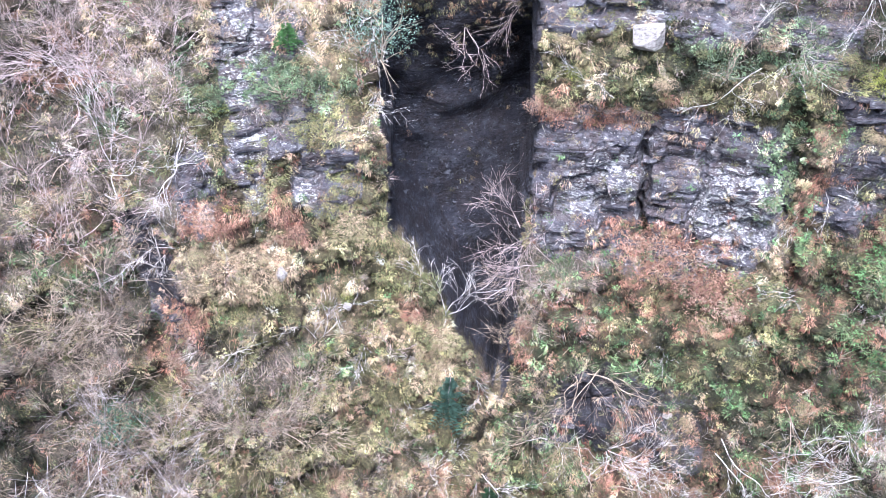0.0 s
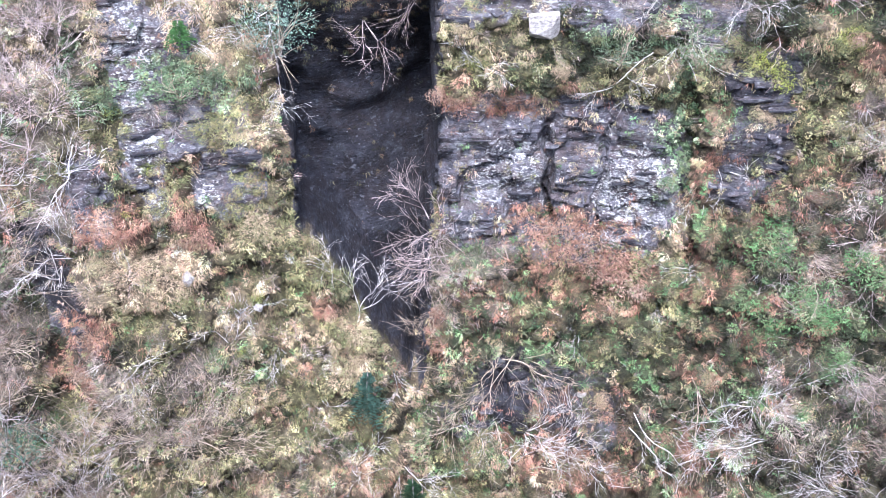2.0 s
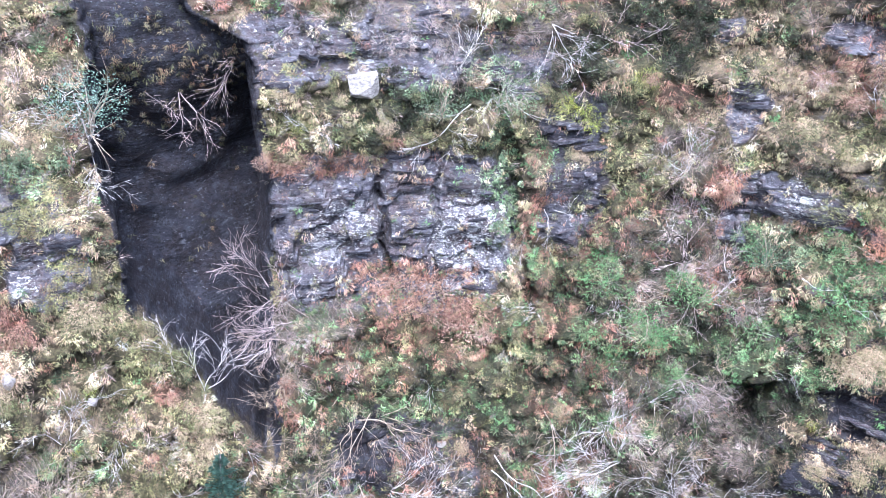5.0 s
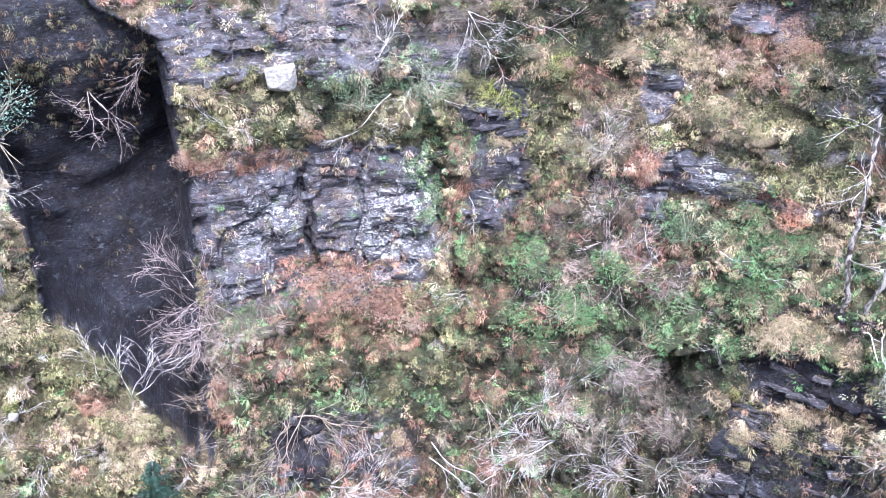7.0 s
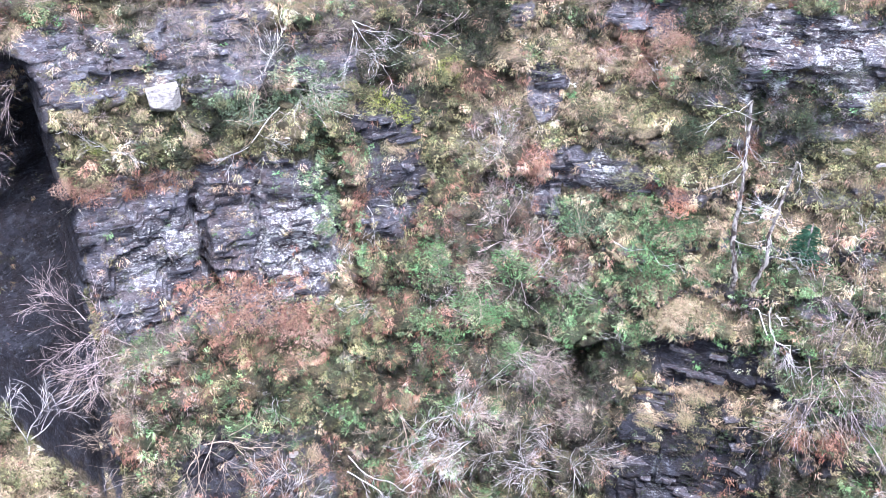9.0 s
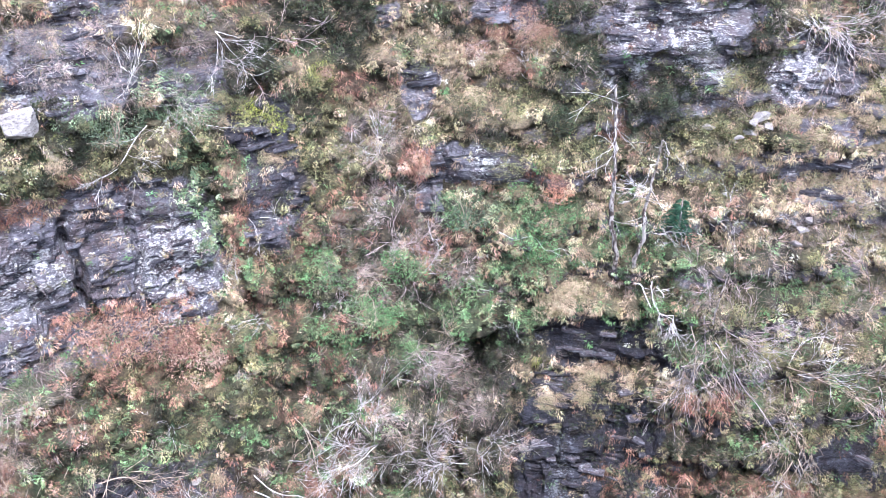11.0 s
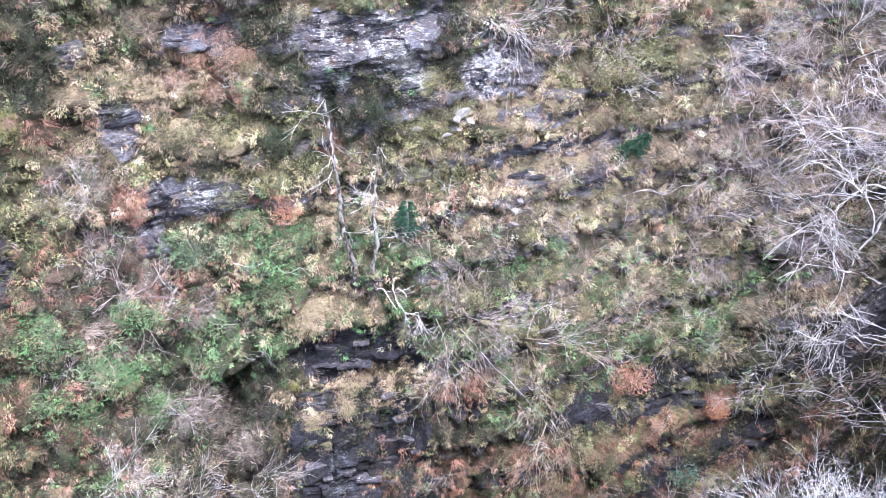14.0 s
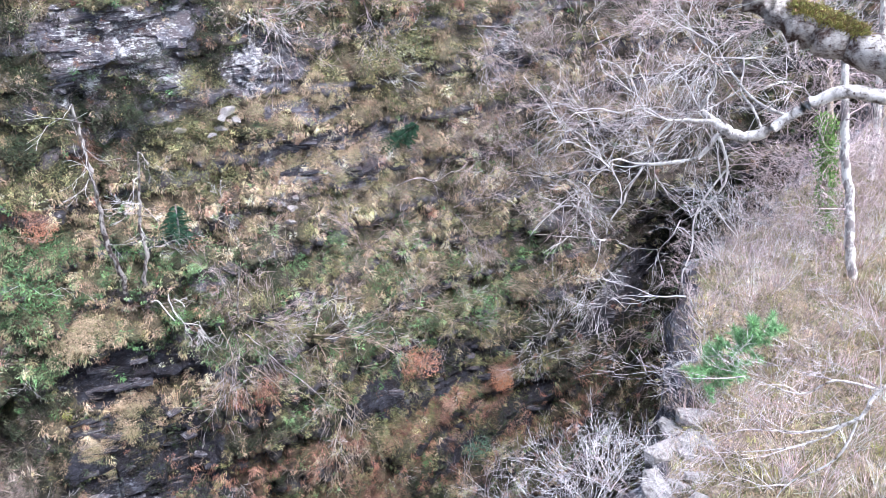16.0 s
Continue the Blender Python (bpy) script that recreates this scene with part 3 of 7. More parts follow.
zone("straw", 15.9, -11.2, 2.0, 1.05, 1.1)
zone("straw", -41.1, -11.5, 1.1, 1.18, 1.2)
zone("olive", -46.0, -14.7, 0.9, 0.74, 1.3)
zone("straw", -46.5, -11.4, 1.2, 1.16, 1)
zone("brush", -41.9, -14.0, 1.8, 0.62, 1.1)
zone("straw", -38.1, -11.9, 1.5, 0.96, 1.1)
zone("heath_shade", -47.0, -16.8, 1.6, 0.71, 1.1)
zone("olive", -43.6, -16.7, 2.4, 0.52, 1.1)
zone("straw", -36.4, -14.8, 0.8, 1.26, 1)
zone("olive", -37.7, -17.0, 1.3, 0.53, 1.2)
zone("straw", 50.0, -18.5, 6.0, 3.0, 0.8)
zone("olive", 52.0, -20.0, 6.0, 3.0, 0.6)
zone("straw", 52.0, -12.0, 5.0, 2.0, 0.9)
zone("straw", 61.0, -15.0, 7.0, 4.5, 0.7)
zone("brush", 62.0, -17.0, 8.0, 6.0, 1.0)
zone("straw", 44.0, -22.0, 6.0, 2.0, 0.6)
zone("heath_shade", 26.0, -27.5, 7.0, 3.2, 0.8)
zone("heath_shade", 38.0, -27.5, 7.0, 2.2, 0.6)
zone("heath_shade", 4.0, -21.0, 6.0, 4.0, 0.8)
zone("heath_shade", 11.0, -25.0, 8.0, 4.0, 0.7)
zone("straw", 46.0, -14.0, 9.0, 4.0, 0.8)
zone("olive", 47.0, -12.0, 6.0, 2.5, 0.8)
zone("straw", 14.0, -11.5, 6.0, 3.0, 0.7)
zone("straw", 22.0, -17.0, 8.0, 2.5, 0.5)
zone("rust", 3.0, -20.0, 6.0, 4.0, 0.35)
zone("heath_shade", -12.0, -25.0, 8.0, 3.0, 0.5)
zone("brush", 44.0, -19.5, 8.0, 4.0, 0.7)
zone("brush", 52.0, -13.0, 5.0, 3.0, 0.8)
zone("olive", -17.4, -11.1, 1.1, 0.55, 1.3)
zone("brush", -14.1, -9.7, 2.1, 0.86, 1.2)
zone("brush", -9.1, -10.1, 2.1, 1.13, 1.2)
zone("heath_shade", -13.2, -11.6, 1.4, 0.51, 1.3)
zone("straw", -22.5, -11.1, 0.8, 0.98, 1.1)
zone("olive", -20.4, -11.2, 0.9, 0.35, 1.2)
zone("brush", -2.9, -10.0, 2.3, 1.02, 1.0)
zone("straw", -7.6, -13.4, 2.1, 0.49, 1.1)
zone("heath_shade", -18.2, -9.6, 1.5, 0.49, 1.1)
zone("brush", -51.6, -11.2, 4.9, 2.69, 0.7)
zone("rock", -44.1, -11.7, 1.1, 1.65, 1)
zone("pale", -44.2, -12.2, 0.8, 1.43, 1)
zone("ivy", -40.0, -13.1, 3.5, 0.85, 1.3)
zone("olive", -38.2, -13.8, 1.3, 0.60, 1.3)
zone("rock", -41.5, -14.0, 3.5, 0.79, 1)
zone("olive", -39.2, -14.6, 1.1, 0.50, 1.4)
zone("rock", -44.9, -15.6, 1.3, 1.05, 1)
zone("pale", -44.9, -15.7, 0.8, 0.88, 1)
zone("olive", -42.2, -16.4, 1.0, 0.65, 1.3)
zone("rock", -40.2, -16.8, 1.2, 0.85, 1)
zone("pale", -40.2, -16.9, 0.8, 0.66, 0.9)
zone("rock", -37.8, -15.7, 0.9, 1.03, 1)
zone("rust", -47.4, -17.8, 1.8, 0.64, 1.3)
zone("rust", -43.5, -17.5, 0.7, 0.58, 1.3)
zone("rust", -41.9, -18.4, 1.1, 0.76, 1.4)
zone("straw", -46.9, -19.5, 3.5, 0.81, 1.4)
zone("rock", -52.4, -19.4, 1.2, 2.12, 0.9)
zone("wet_shade", -52.4, -19.4, 1.7, 2.38, 1)
zone("rust", -51.3, -21.4, 1.9, 0.77, 1.4)
zone("rust", -53.4, -23.8, 1.3, 0.77, 1.3)
zone("olive", -36.3, -18.5, 3.6, 1.40, 1.2)
zone("olive", -33.0, -20.8, 2.8, 1.34, 1.1)
zone("straw", -29.4, -23.4, 3.0, 1.12, 1.3)
zone("straw", -38.9, -22.0, 2.8, 1.06, 1)
zone("straw", -33.7, -19.2, 2.3, 0.86, 1)
# a shaded hollow, its darkness put in as heather
zone("heath_shade", -49.4, -21.8, 1.2, 0.39, 1.3)
zone("heath_shade", -41.9, -19.3, 0.6, 0.56, 1.2)
zone("olive", -35.7, -25.1, 3.0, 1.33, 0.9)
zone("brush", -48.3, -24.3, 5.5, 1.81, 0.8)
zone("rust", -32.5, -22.3, 1.1, 0.69, 1.2)
zone("rust", -22.3, -15.2, 1.6, 0.60, 1.4)
zone("rust", -18.4, -15.4, 1.5, 0.55, 1.4)
zone("rust", -15.7, -15.3, 1.1, 0.54, 1.4)
zone("olive", -20.1, -13.7, 2.6, 0.92, 1.3)
zone("olive", -22.2, -13.0, 1.4, 1.03, 1.1)
zone("heath_shade", -14.8, -12.7, 1.5, 0.70, 1.3)
zone("heath_shade", -17.2, -14.1, 0.9, 0.47, 1.2)
zone("heath_shade", -12.2, -13.3, 1.5, 0.51, 1.2)
zone("ivy", -10.8, -12.6, 2.1, 0.74, 1.2)
zone("ivy", -5.1, -11.9, 1.8, 0.83, 1.3)
zone("brush", -20.5, -22.7, 3.6, 1.95, 0.9)
zone("rust", -22.9, -24.8, 1.1, 0.63, 1.2)
zone("green", -19.8, -29.5, 3.8, 1.91, 1)
zone("heath_shade", -22.1, -27.5, 2.1, 2.19, 0.8)
zone("straw", -4.6, -20.8, 1.2, 0.73, 1)
zone("green", 2.8, -21.9, 3.4, 1.12, 0.9)
zone("olive", 0.9, -19.9, 1.9, 1.36, 0.9)
zone("straw", -40.0, -18.9, 0.9, 0.83, 0.6)
zone("brush", -57.0, -20.5, 3.2, 1.59, 0.7)
zone("brush", -59.3, -23.2, 2.5, 1.95, 0.7)
zone("green", -58.0, -25.7, 2.3, 1.20, 0.5)
zone("rock", -16.4, -27.7, 2.6, 1.46, 0.8)
zone("wet_shade", -16.4, -27.7, 3.1, 1.82, 1)
zone("olive", -13.1, -24.3, 2.8, 1.00, 0.8)
zone("rust", -18.2, -29.5, 2.7, 1.14, 0.6)
zone("olive", 1.0, -17.0, 1.4, 1.53, 0.9)
# shade of a hollow under the ledge, coloured in with dark rock and heather
zone("wet_shade", 1.7, -12.4, 2.2, 0.92, 1.2)
zone("heath_shade", 1.9, -12.3, 2.0, 0.79, 1.3)
zone("olive", 4.4, -11.7, 0.9, 0.64, 1.5)
zone("rock", -0.8, -13.6, 1.6, 1.21, 1)
zone("wet_shade", -0.8, -13.6, 1.8, 1.35, 1)
zone("rock", 0.2, -16.8, 1.9, 1.28, 1)
zone("wet_shade", 1.0, -15.9, 2.1, 1.68, 0.8)
zone("pale", 0.4, -17.4, 0.9, 0.52, 1)
zone("rust", 2.5, -17.6, 0.8, 0.72, 1.2)
zone("straw", 0.6, -14.8, 1.5, 0.50, 1.1)
zone("brush", 8.7, -18.9, 4.4, 2.06, 1)
zone("brush", 9.8, -25.9, 6.2, 2.50, 0.9)
zone("green", 5.2, -22.6, 5.1, 1.59, 0.9)
# crevice and gully: their shade is painted as narrow dark cover
zone("heath_shade", 15.4, -18.3, 0.6, 2.22, 1.2)
zone("heath_shade", 18.5, -24.6, 1.0, 2.78, 1.4)
zone("wet_shade", 18.5, -24.6, 1.3, 2.78, 1.2)
zone("green", 21.1, -18.5, 4.0, 1.20, 1.4)
zone("green", 25.4, -18.0, 1.7, 1.02, 1.3)
zone("straw", 22.9, -20.8, 3.5, 0.77, 1.5)
zone("green", 20.5, -21.8, 2.0, 0.63, 1.1)
zone("olive", 20.1, -14.6, 3.1, 0.75, 1.2)
zone("straw", 15.0, -12.9, 2.2, 0.88, 0.9)
zone("rust", 19.2, -10.2, 1.1, 0.70, 1.1)
zone("straw", 15.8, -10.9, 1.9, 0.85, 1)
zone("olive", 15.3, -12.7, 1.6, 0.50, 1)
zone("rust", 11.2, -15.8, 1.1, 0.71, 1.3)
zone("rock", 10.8, -12.0, 0.8, 1.01, 1)
zone("rock", 8.9, -9.5, 0.7, 0.54, 0.9)
zone("heath_shade", 7.5, -9.8, 1.9, 0.99, 1.2)
zone("rock", 13.6, -15.4, 1.5, 0.58, 1)
zone("rock", 17.2, -15.6, 2.2, 0.73, 1)
zone("pale", 16.4, -15.6, 0.9, 0.58, 1.2)
zone("rock", 12.2, -17.0, 0.6, 0.84, 0.9)
zone("green", 14.6, -17.4, 1.8, 0.61, 0.8)
zone("olive", 18.0, -15.8, 0.4, 0.78, 0.5)
zone("rust", 21.5, -15.9, 1.0, 0.40, 1.2)
zone("heath_shade", 16.6, -14.1, 1.4, 0.38, 1.1)
zone("heath_shade", 21.9, -13.7, 1.3, 0.44, 1)
zone("brush", -6.4, -11.3, 2.4, 1.29, 0.7)
zone("green", -9.1, -22.6, 1.9, 0.81, 0.5)
zone("olive", -11.7, -24.4, 4.4, 2.01, 0.7)
zone("straw", -8.3, -28.1, 1.2, 0.65, 1)
zone("rust", 1.2, -28.4, 1.3, 0.90, 1)
zone("rust", -7.3, -29.1, 1.6, 0.74, 0.9)
zone("heath_shade", 1.0, -26.9, 1.5, 1.40, 0.6)
zone("rock", -9.4, -28.1, 4.2, 1.81, 0.5)
zone("green", -16.9, -29.0, 3.6, 1.09, 0.8)
zone("rock", -11.8, -9.6, 3.1, 0.99, 0.8)
zone("rock", -4.8, -11.1, 2.0, 1.29, 0.8)
zone("rock", -19.5, -10.6, 3.4, 0.98, 0.9)
zone("straw", -23.6, -9.2, 1.1, 0.38, 1.3)
zone("rock", 25.7, -10.9, 1.5, 1.28, 1)
zone("pale", 25.6, -11.5, 1.1, 1.05, 1)
zone("rock", 29.3, -9.7, 4.0, 0.99, 1)
zone("pale", 30.5, -10.0, 2.2, 0.54, 1)
zone("rock", 31.1, -11.3, 1.7, 0.89, 1)
zone("pale", 31.4, -11.5, 0.9, 0.64, 1)
zone("rock", 37.6, -11.3, 1.9, 0.73, 1)
zone("pale", 36.9, -11.2, 0.9, 0.54, 1)
zone("heath_shade", 28.1, -12.7, 2.3, 1.18, 1.4)
zone("heath_shade", 34.5, -10.3, 1.1, 1.23, 1.4)
zone("heath_shade", 6.4, -10.4, 1.5, 1.40, 1.4)
zone("heath_shade", 21.5, -11.5, 1.6, 0.65, 1)
zone("heath_shade", 17.1, -14.3, 2.1, 0.41, 1.2)
zone("heath_shade", 22.1, -14.4, 1.6, 0.41, 1.1)
zone("straw", 40.1, -12.6, 3.9, 0.32, 1.6)
zone("straw", 40.8, -13.6, 2.9, 0.25, 1.5)
zone("straw", 41.3, -15.3, 3.3, 0.31, 1.6)
zone("straw", 40.3, -16.2, 2.5, 0.26, 1.3)
zone("rock", 40.6, -13.2, 3.1, 0.28, 1)
zone("rock", 41.1, -14.4, 3.3, 0.33, 1)
zone("rock", 41.6, -15.8, 3.1, 0.37, 1)
# shade in an upright crack, put in as a strip of heather
zone("heath_shade", 36.2, -14.8, 0.4, 1.71, 1.5)
zone("straw", 23.6, -20.8, 4.5, 0.77, 1.5)
zone("rock", 25.2, -23.0, 5.1, 0.52, 1)
zone("straw", 25.8, -24.1, 4.2, 0.30, 1.2)
zone("rock", 22.8, -24.9, 2.4, 0.44, 1)
zone("straw", 23.6, -25.3, 3.7, 0.51, 1.4)
zone("rock", 25.7, -26.5, 6.9, 0.76, 1)
zone("rock", 26.0, -27.8, 6.6, 1.42, 0.9)
zone("wet_shade", 26.0, -25.0, 7.2, 3.69, 1.2)
zone("pale", 23.2, -28.0, 0.4, 1.14, 1.2)
zone("rust", 29.1, -28.4, 4.5, 1.07, 0.9)
zone("green", 39.3, -20.9, 4.7, 1.73, 0.9)
zone("olive", 41.8, -22.2, 4.7, 1.75, 0.9)
zone("green", 45.5, -20.6, 2.5, 1.40, 0.7)
zone("rust", 36.1, -28.3, 12.1, 0.96, 1)
zone("rust", 48.4, -25.2, 1.4, 0.90, 0.9)
zone("wet_shade", 46.1, -26.2, 5.0, 0.68, 1.1)
zone("rock", 46.1, -26.2, 4.2, 0.43, 0.9)
zone("olive", 41.5, -24.8, 4.5, 0.93, 0.9)
zone("olive", 22.4, -12.8, 2.4, 0.94, 1.1)
zone("rust", 19.1, -10.2, 1.4, 0.77, 1.3)
zone("straw", 17.5, -11.0, 2.4, 1.05, 1)
zone("olive", 18.4, -13.2, 2.5, 0.60, 1.1)
zone("green", 21.1, -17.9, 2.6, 0.87, 1.4)
zone("green", 28.1, -18.0, 2.5, 1.01, 1.2)
zone("straw", 24.9, -16.6, 2.1, 0.57, 1)
zone("straw", 32.7, -14.6, 2.7, 0.37, 1.1)
zone("olive", 32.5, -13.3, 1.9, 0.52, 1.3)
zone("olive", 31.6, -15.2, 2.0, 0.38, 1.2)
zone("rust", 26.1, -14.1, 0.7, 0.61, 1.2)
zone("brush", 43.6, -17.6, 2.8, 0.94, 0.7)
zone("straw", 36.6, -17.5, 2.3, 0.55, 0.9)
zone("rust", 10.4, -19.1, 5.3, 1.52, 0.4)
zone("green", 8.5, -22.9, 5.7, 1.94, 0.8)
zone("heath_shade", 18.1, -24.0, 1.3, 2.00, 1.1)
zone("olive", 1.4, -17.5, 1.7, 1.69, 0.8)
zone("rust", 6.3, -11.8, 0.8, 0.39, 1.1)
zone("heath_shade", 12.1, -9.8, 2.3, 1.02, 0.8)
# hollow beyond the near bank: its shade laid on as dark cover
zone("wet_shade", 69.8, -26.5, 2.7, 2.96, 1.3)
zone("heath_shade", 69.9, -26.3, 2.9, 3.16, 1.6)
zone("wet_shade", 68.5, -29.4, 2.1, 2.18, 1.2)
zone("heath_shade", 69.0, -29.8, 2.1, 1.75, 1.2)
zone("heath_shade", 65.9, -31.1, 2.7, 2.59, 1)
zone("rust", 55.6, -29.3, 3.2, 0.35, 1.6)
zone("rust", 47.2, -29.9, 3.2, 1.14, 1.2)
zone("rust", 56.3, -27.5, 0.9, 0.46, 1.5)
zone("heath_shade", 51.0, -26.3, 3.9, 0.58, 1.3)
zone("rock", 52.0, -27.0, 3.4, 0.59, 1)
zone("wet_shade", 52.1, -27.4, 7.4, 2.61, 1.1)
zone("olive", 49.1, -26.9, 3.5, 0.51, 1.2)
zone("olive", 48.2, -28.3, 4.1, 0.52, 1.2)
zone("rust", 57.3, -31.1, 2.5, 0.57, 1.3)
zone("heath_shade", 54.4, -30.9, 7.6, 0.56, 1.1)
zone("olive", 60.2, -31.5, 3.4, 0.50, 1.1)
zone("rust", 44.6, -27.5, 3.5, 0.43, 1)
zone("olive", 53.4, -26.4, 2.9, 0.37, 1.1)
zone("green", 55.4, -24.0, 3.7, 0.71, 0.9)
zone("olive", 46.2, -21.4, 5.0, 1.31, 0.9)
zone("straw", 43.5, -18.5, 2.6, 0.46, 1)
zone("straw", 51.6, -21.6, 2.7, 0.41, 0.9)
zone("rust", 49.4, -13.8, 0.6, 0.73, 1.2)
zone("green", 42.5, -21.7, 4.1, 1.12, 0.8)
zone("brush", 55.8, -20.2, 5.2, 2.02, 0.7)
zone("brush", 60.9, -15.7, 4.8, 3.54, 1.2)
zone("brush", 65.9, -19.6, 3.6, 2.09, 1)
zone("olive", 47.7, -11.1, 2.4, 0.69, 1.4)
zone("olive", 46.1, -12.0, 2.0, 0.56, 1.2)
zone("rock", 54.5, -12.1, 0.9, 1.03, 1)
zone("pale", 54.5, -12.1, 0.7, 0.73, 0.7)
zone("olive", 44.1, -13.8, 2.4, 0.34, 1)
zone("heath_shade", 48.2, -14.4, 0.8, 0.29, 0.8)
zone("green", 55.8, -17.0, 2.5, 0.81, 0.7)
zone("rust", 35.5, -24.2, 2.8, 0.64, 0.8)

# ---- the gorge wall ----
def mesh_object(name, verts, faces, mat, parent=None, smooth=False):
    me = bpy.data.meshes.new(name)
    verts, faces = np.asarray(verts, np.float32), np.asarray(faces, np.int32)
    me.vertices.add(len(verts))
    me.vertices.foreach_set("co", verts.ravel())
    n = faces.shape[1]
    me.loops.add(faces.size)
    me.loops.foreach_set("vertex_index", faces.ravel())
    me.polygons.add(len(faces))
    me.polygons.foreach_set("loop_start", np.arange(0, faces.size, n, dtype=np.int32))
    me.polygons.foreach_set("use_smooth", np.full(len(faces), smooth))
    me.update(calc_edges=True)
    me.validate()
    me.materials.append(mat)
    ob = new(name, me)
    ob.parent = parent
    return ob


def give(ob, name, values):
    values = np.asarray(values, np.float32)
    if values.ndim == 1:
        ob.data.attributes.new(name, "FLOAT", "POINT").data.foreach_set("value", values)
    else:
        rgba = np.concatenate([values, np.ones((len(values), 1), np.float32)], 1)
        ob.data.attributes.new(name, "FLOAT_COLOR", "POINT").data.foreach_set("color", rgba.ravel())


def grid_faces(rows, cols):
    i = (np.arange(rows - 1)[:, None] * cols + np.arange(cols - 1)).ravel()
    return np.stack([i, i + cols, i + cols + 1, i + 1], 1)


# ---- kinds of cover ----
# dark heather also stands in for shade in gullies, cracks and hollows
KINDS = ("straw", "olive", "green", "rust", "heath_shade", "ivy", "brush")
STRAW = ((0.46, 0.355, 0.25), (0.53, 0.39, 0.285), (0.34, 0.245, 0.175), (0.42, 0.37, 0.215))
OLIVE = ((0.285, 0.27, 0.13), (0.205, 0.215, 0.105), (0.37, 0.335, 0.18), (0.13, 0.145, 0.078), (0.25, 0.19, 0.13))
GREEN = ((0.12, 0.235, 0.098), (0.17, 0.3, 0.13), (0.07, 0.12, 0.064), (0.225, 0.27, 0.15), (0.16, 0.145, 0.095))
RUST = ((0.33, 0.155, 0.115), (0.42, 0.225, 0.17), (0.185, 0.085, 0.067), (0.46, 0.29, 0.215), (0.26, 0.17, 0.115))
HEATH = ((0.048, 0.056, 0.036), (0.075, 0.08, 0.052), (0.095, 0.075, 0.072), (0.045, 0.066, 0.036))
IVY = ((0.12, 0.18, 0.1), (0.18, 0.245, 0.145), (0.26, 0.315, 0.2), (0.085, 0.12, 0.072))
BRUSH = ((0.36, 0.29, 0.27), (0.28, 0.225, 0.205), (0.45, 0.375, 0.35), (0.2, 0.18, 0.14))


def shares(a, z):
    """How the kinds share the ground at each place."""
    at = warp(a, z)
    w = np.stack([weight(k, a, z, at) for k in KINDS], 1)
    patch = 0.5 + 0.5 * vnoise(a / 2.6, z / 1.3, 51)
    patch2 = 0.5 + 0.5 * vnoise(a / 1.3, z / 0.7, 52)
    base = np.stack([0.34 * patch, 0.34 * (1 - patch), (0.16 + 0.14 * ramp(a, -20, 5)) * patch2, 0.12 * (1 - patch2), 0.03 + 0 * patch, 0 * patch, 0.12 + 0 * patch], 1)
    riser = 1 - ramp(np.abs(ledge(a, z)[2] - 0.22), 0.14, 0.3)
    base[:, 0] *= 1.5 - 1.2 * riser
    base[:, 3] *= 1 + 0.8 * riser
    base[:, 4] += 0.2 * riser
    base[:, 0] *= 1 - 0.45 * ramp(a, -5, 20)
    # low right wall darkened with heather in place of shade deep in the gorge
    base[:, 4] += 0.07 * ramp(a, -5, 20) + 0.25 * ramp(-z, 20, 27) * ramp(a, 15, 30)
    w = 2.2 * w + base * (1 - 0.5 * w.max(1))[:, None]
    w[:, 4] *= 1 - 0.35 * ramp(z, -18, -15)
    w[:, 2] *= 0.62
    w[:, 6] *= 0.6
    # a mosaic of clumps
    w = w * np.exp(np.stack([2.1 * vnoise(a / 1.25 + 7 * k, z / 0.62, 110 + k) + 0.8 * vnoise(a / 0.4, z / 0.26, 120 + k) for k in range(len(KINDS))], 1))
    return w / w.sum(1)[:, None], riser


AA = np.arange(-74, 90.01, 0.21)
ZZ = np.concatenate([np.arange(-52, -34, 0.3), np.arange(-34, -7.5, 0.1), np.arange(-7.5, 0.1, 0.3)])
ga, gz = np.meshgrid(AA, ZZ)
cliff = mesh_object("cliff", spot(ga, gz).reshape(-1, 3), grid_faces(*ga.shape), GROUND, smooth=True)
hard = weight("rock", ga, gz)[:-1, :-1].ravel()
cliff.data.polygons.foreach_set("use_smooth", hard < 0.5)
fa, fz = ga.ravel(), gz.ravel()
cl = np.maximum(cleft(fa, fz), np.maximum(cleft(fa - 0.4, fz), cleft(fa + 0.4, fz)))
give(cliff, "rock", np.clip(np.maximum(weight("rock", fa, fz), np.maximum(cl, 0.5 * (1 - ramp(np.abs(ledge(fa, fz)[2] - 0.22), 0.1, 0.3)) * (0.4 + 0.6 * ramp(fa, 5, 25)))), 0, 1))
# recess coloured dark for wet rock and shade alike; stone off the faces darker
give(cliff, "wet_shade", np.clip(np.maximum(0.9 * weight("wet_shade", fa, fz), cl) + 0.35 * (1 - weight("rock", fa, fz)), 0, 1))
give(cliff, "pale", weight("pale", fa, fz) * (1 - cl))
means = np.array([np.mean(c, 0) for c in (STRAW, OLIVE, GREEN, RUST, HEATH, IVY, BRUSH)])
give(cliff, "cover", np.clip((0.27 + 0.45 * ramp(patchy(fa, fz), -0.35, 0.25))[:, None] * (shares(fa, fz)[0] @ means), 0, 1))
tagged(cliff, "steep schist gorge wall of ledges, rock faces and a wet recess with painted shade", "cliff", kind="structure")

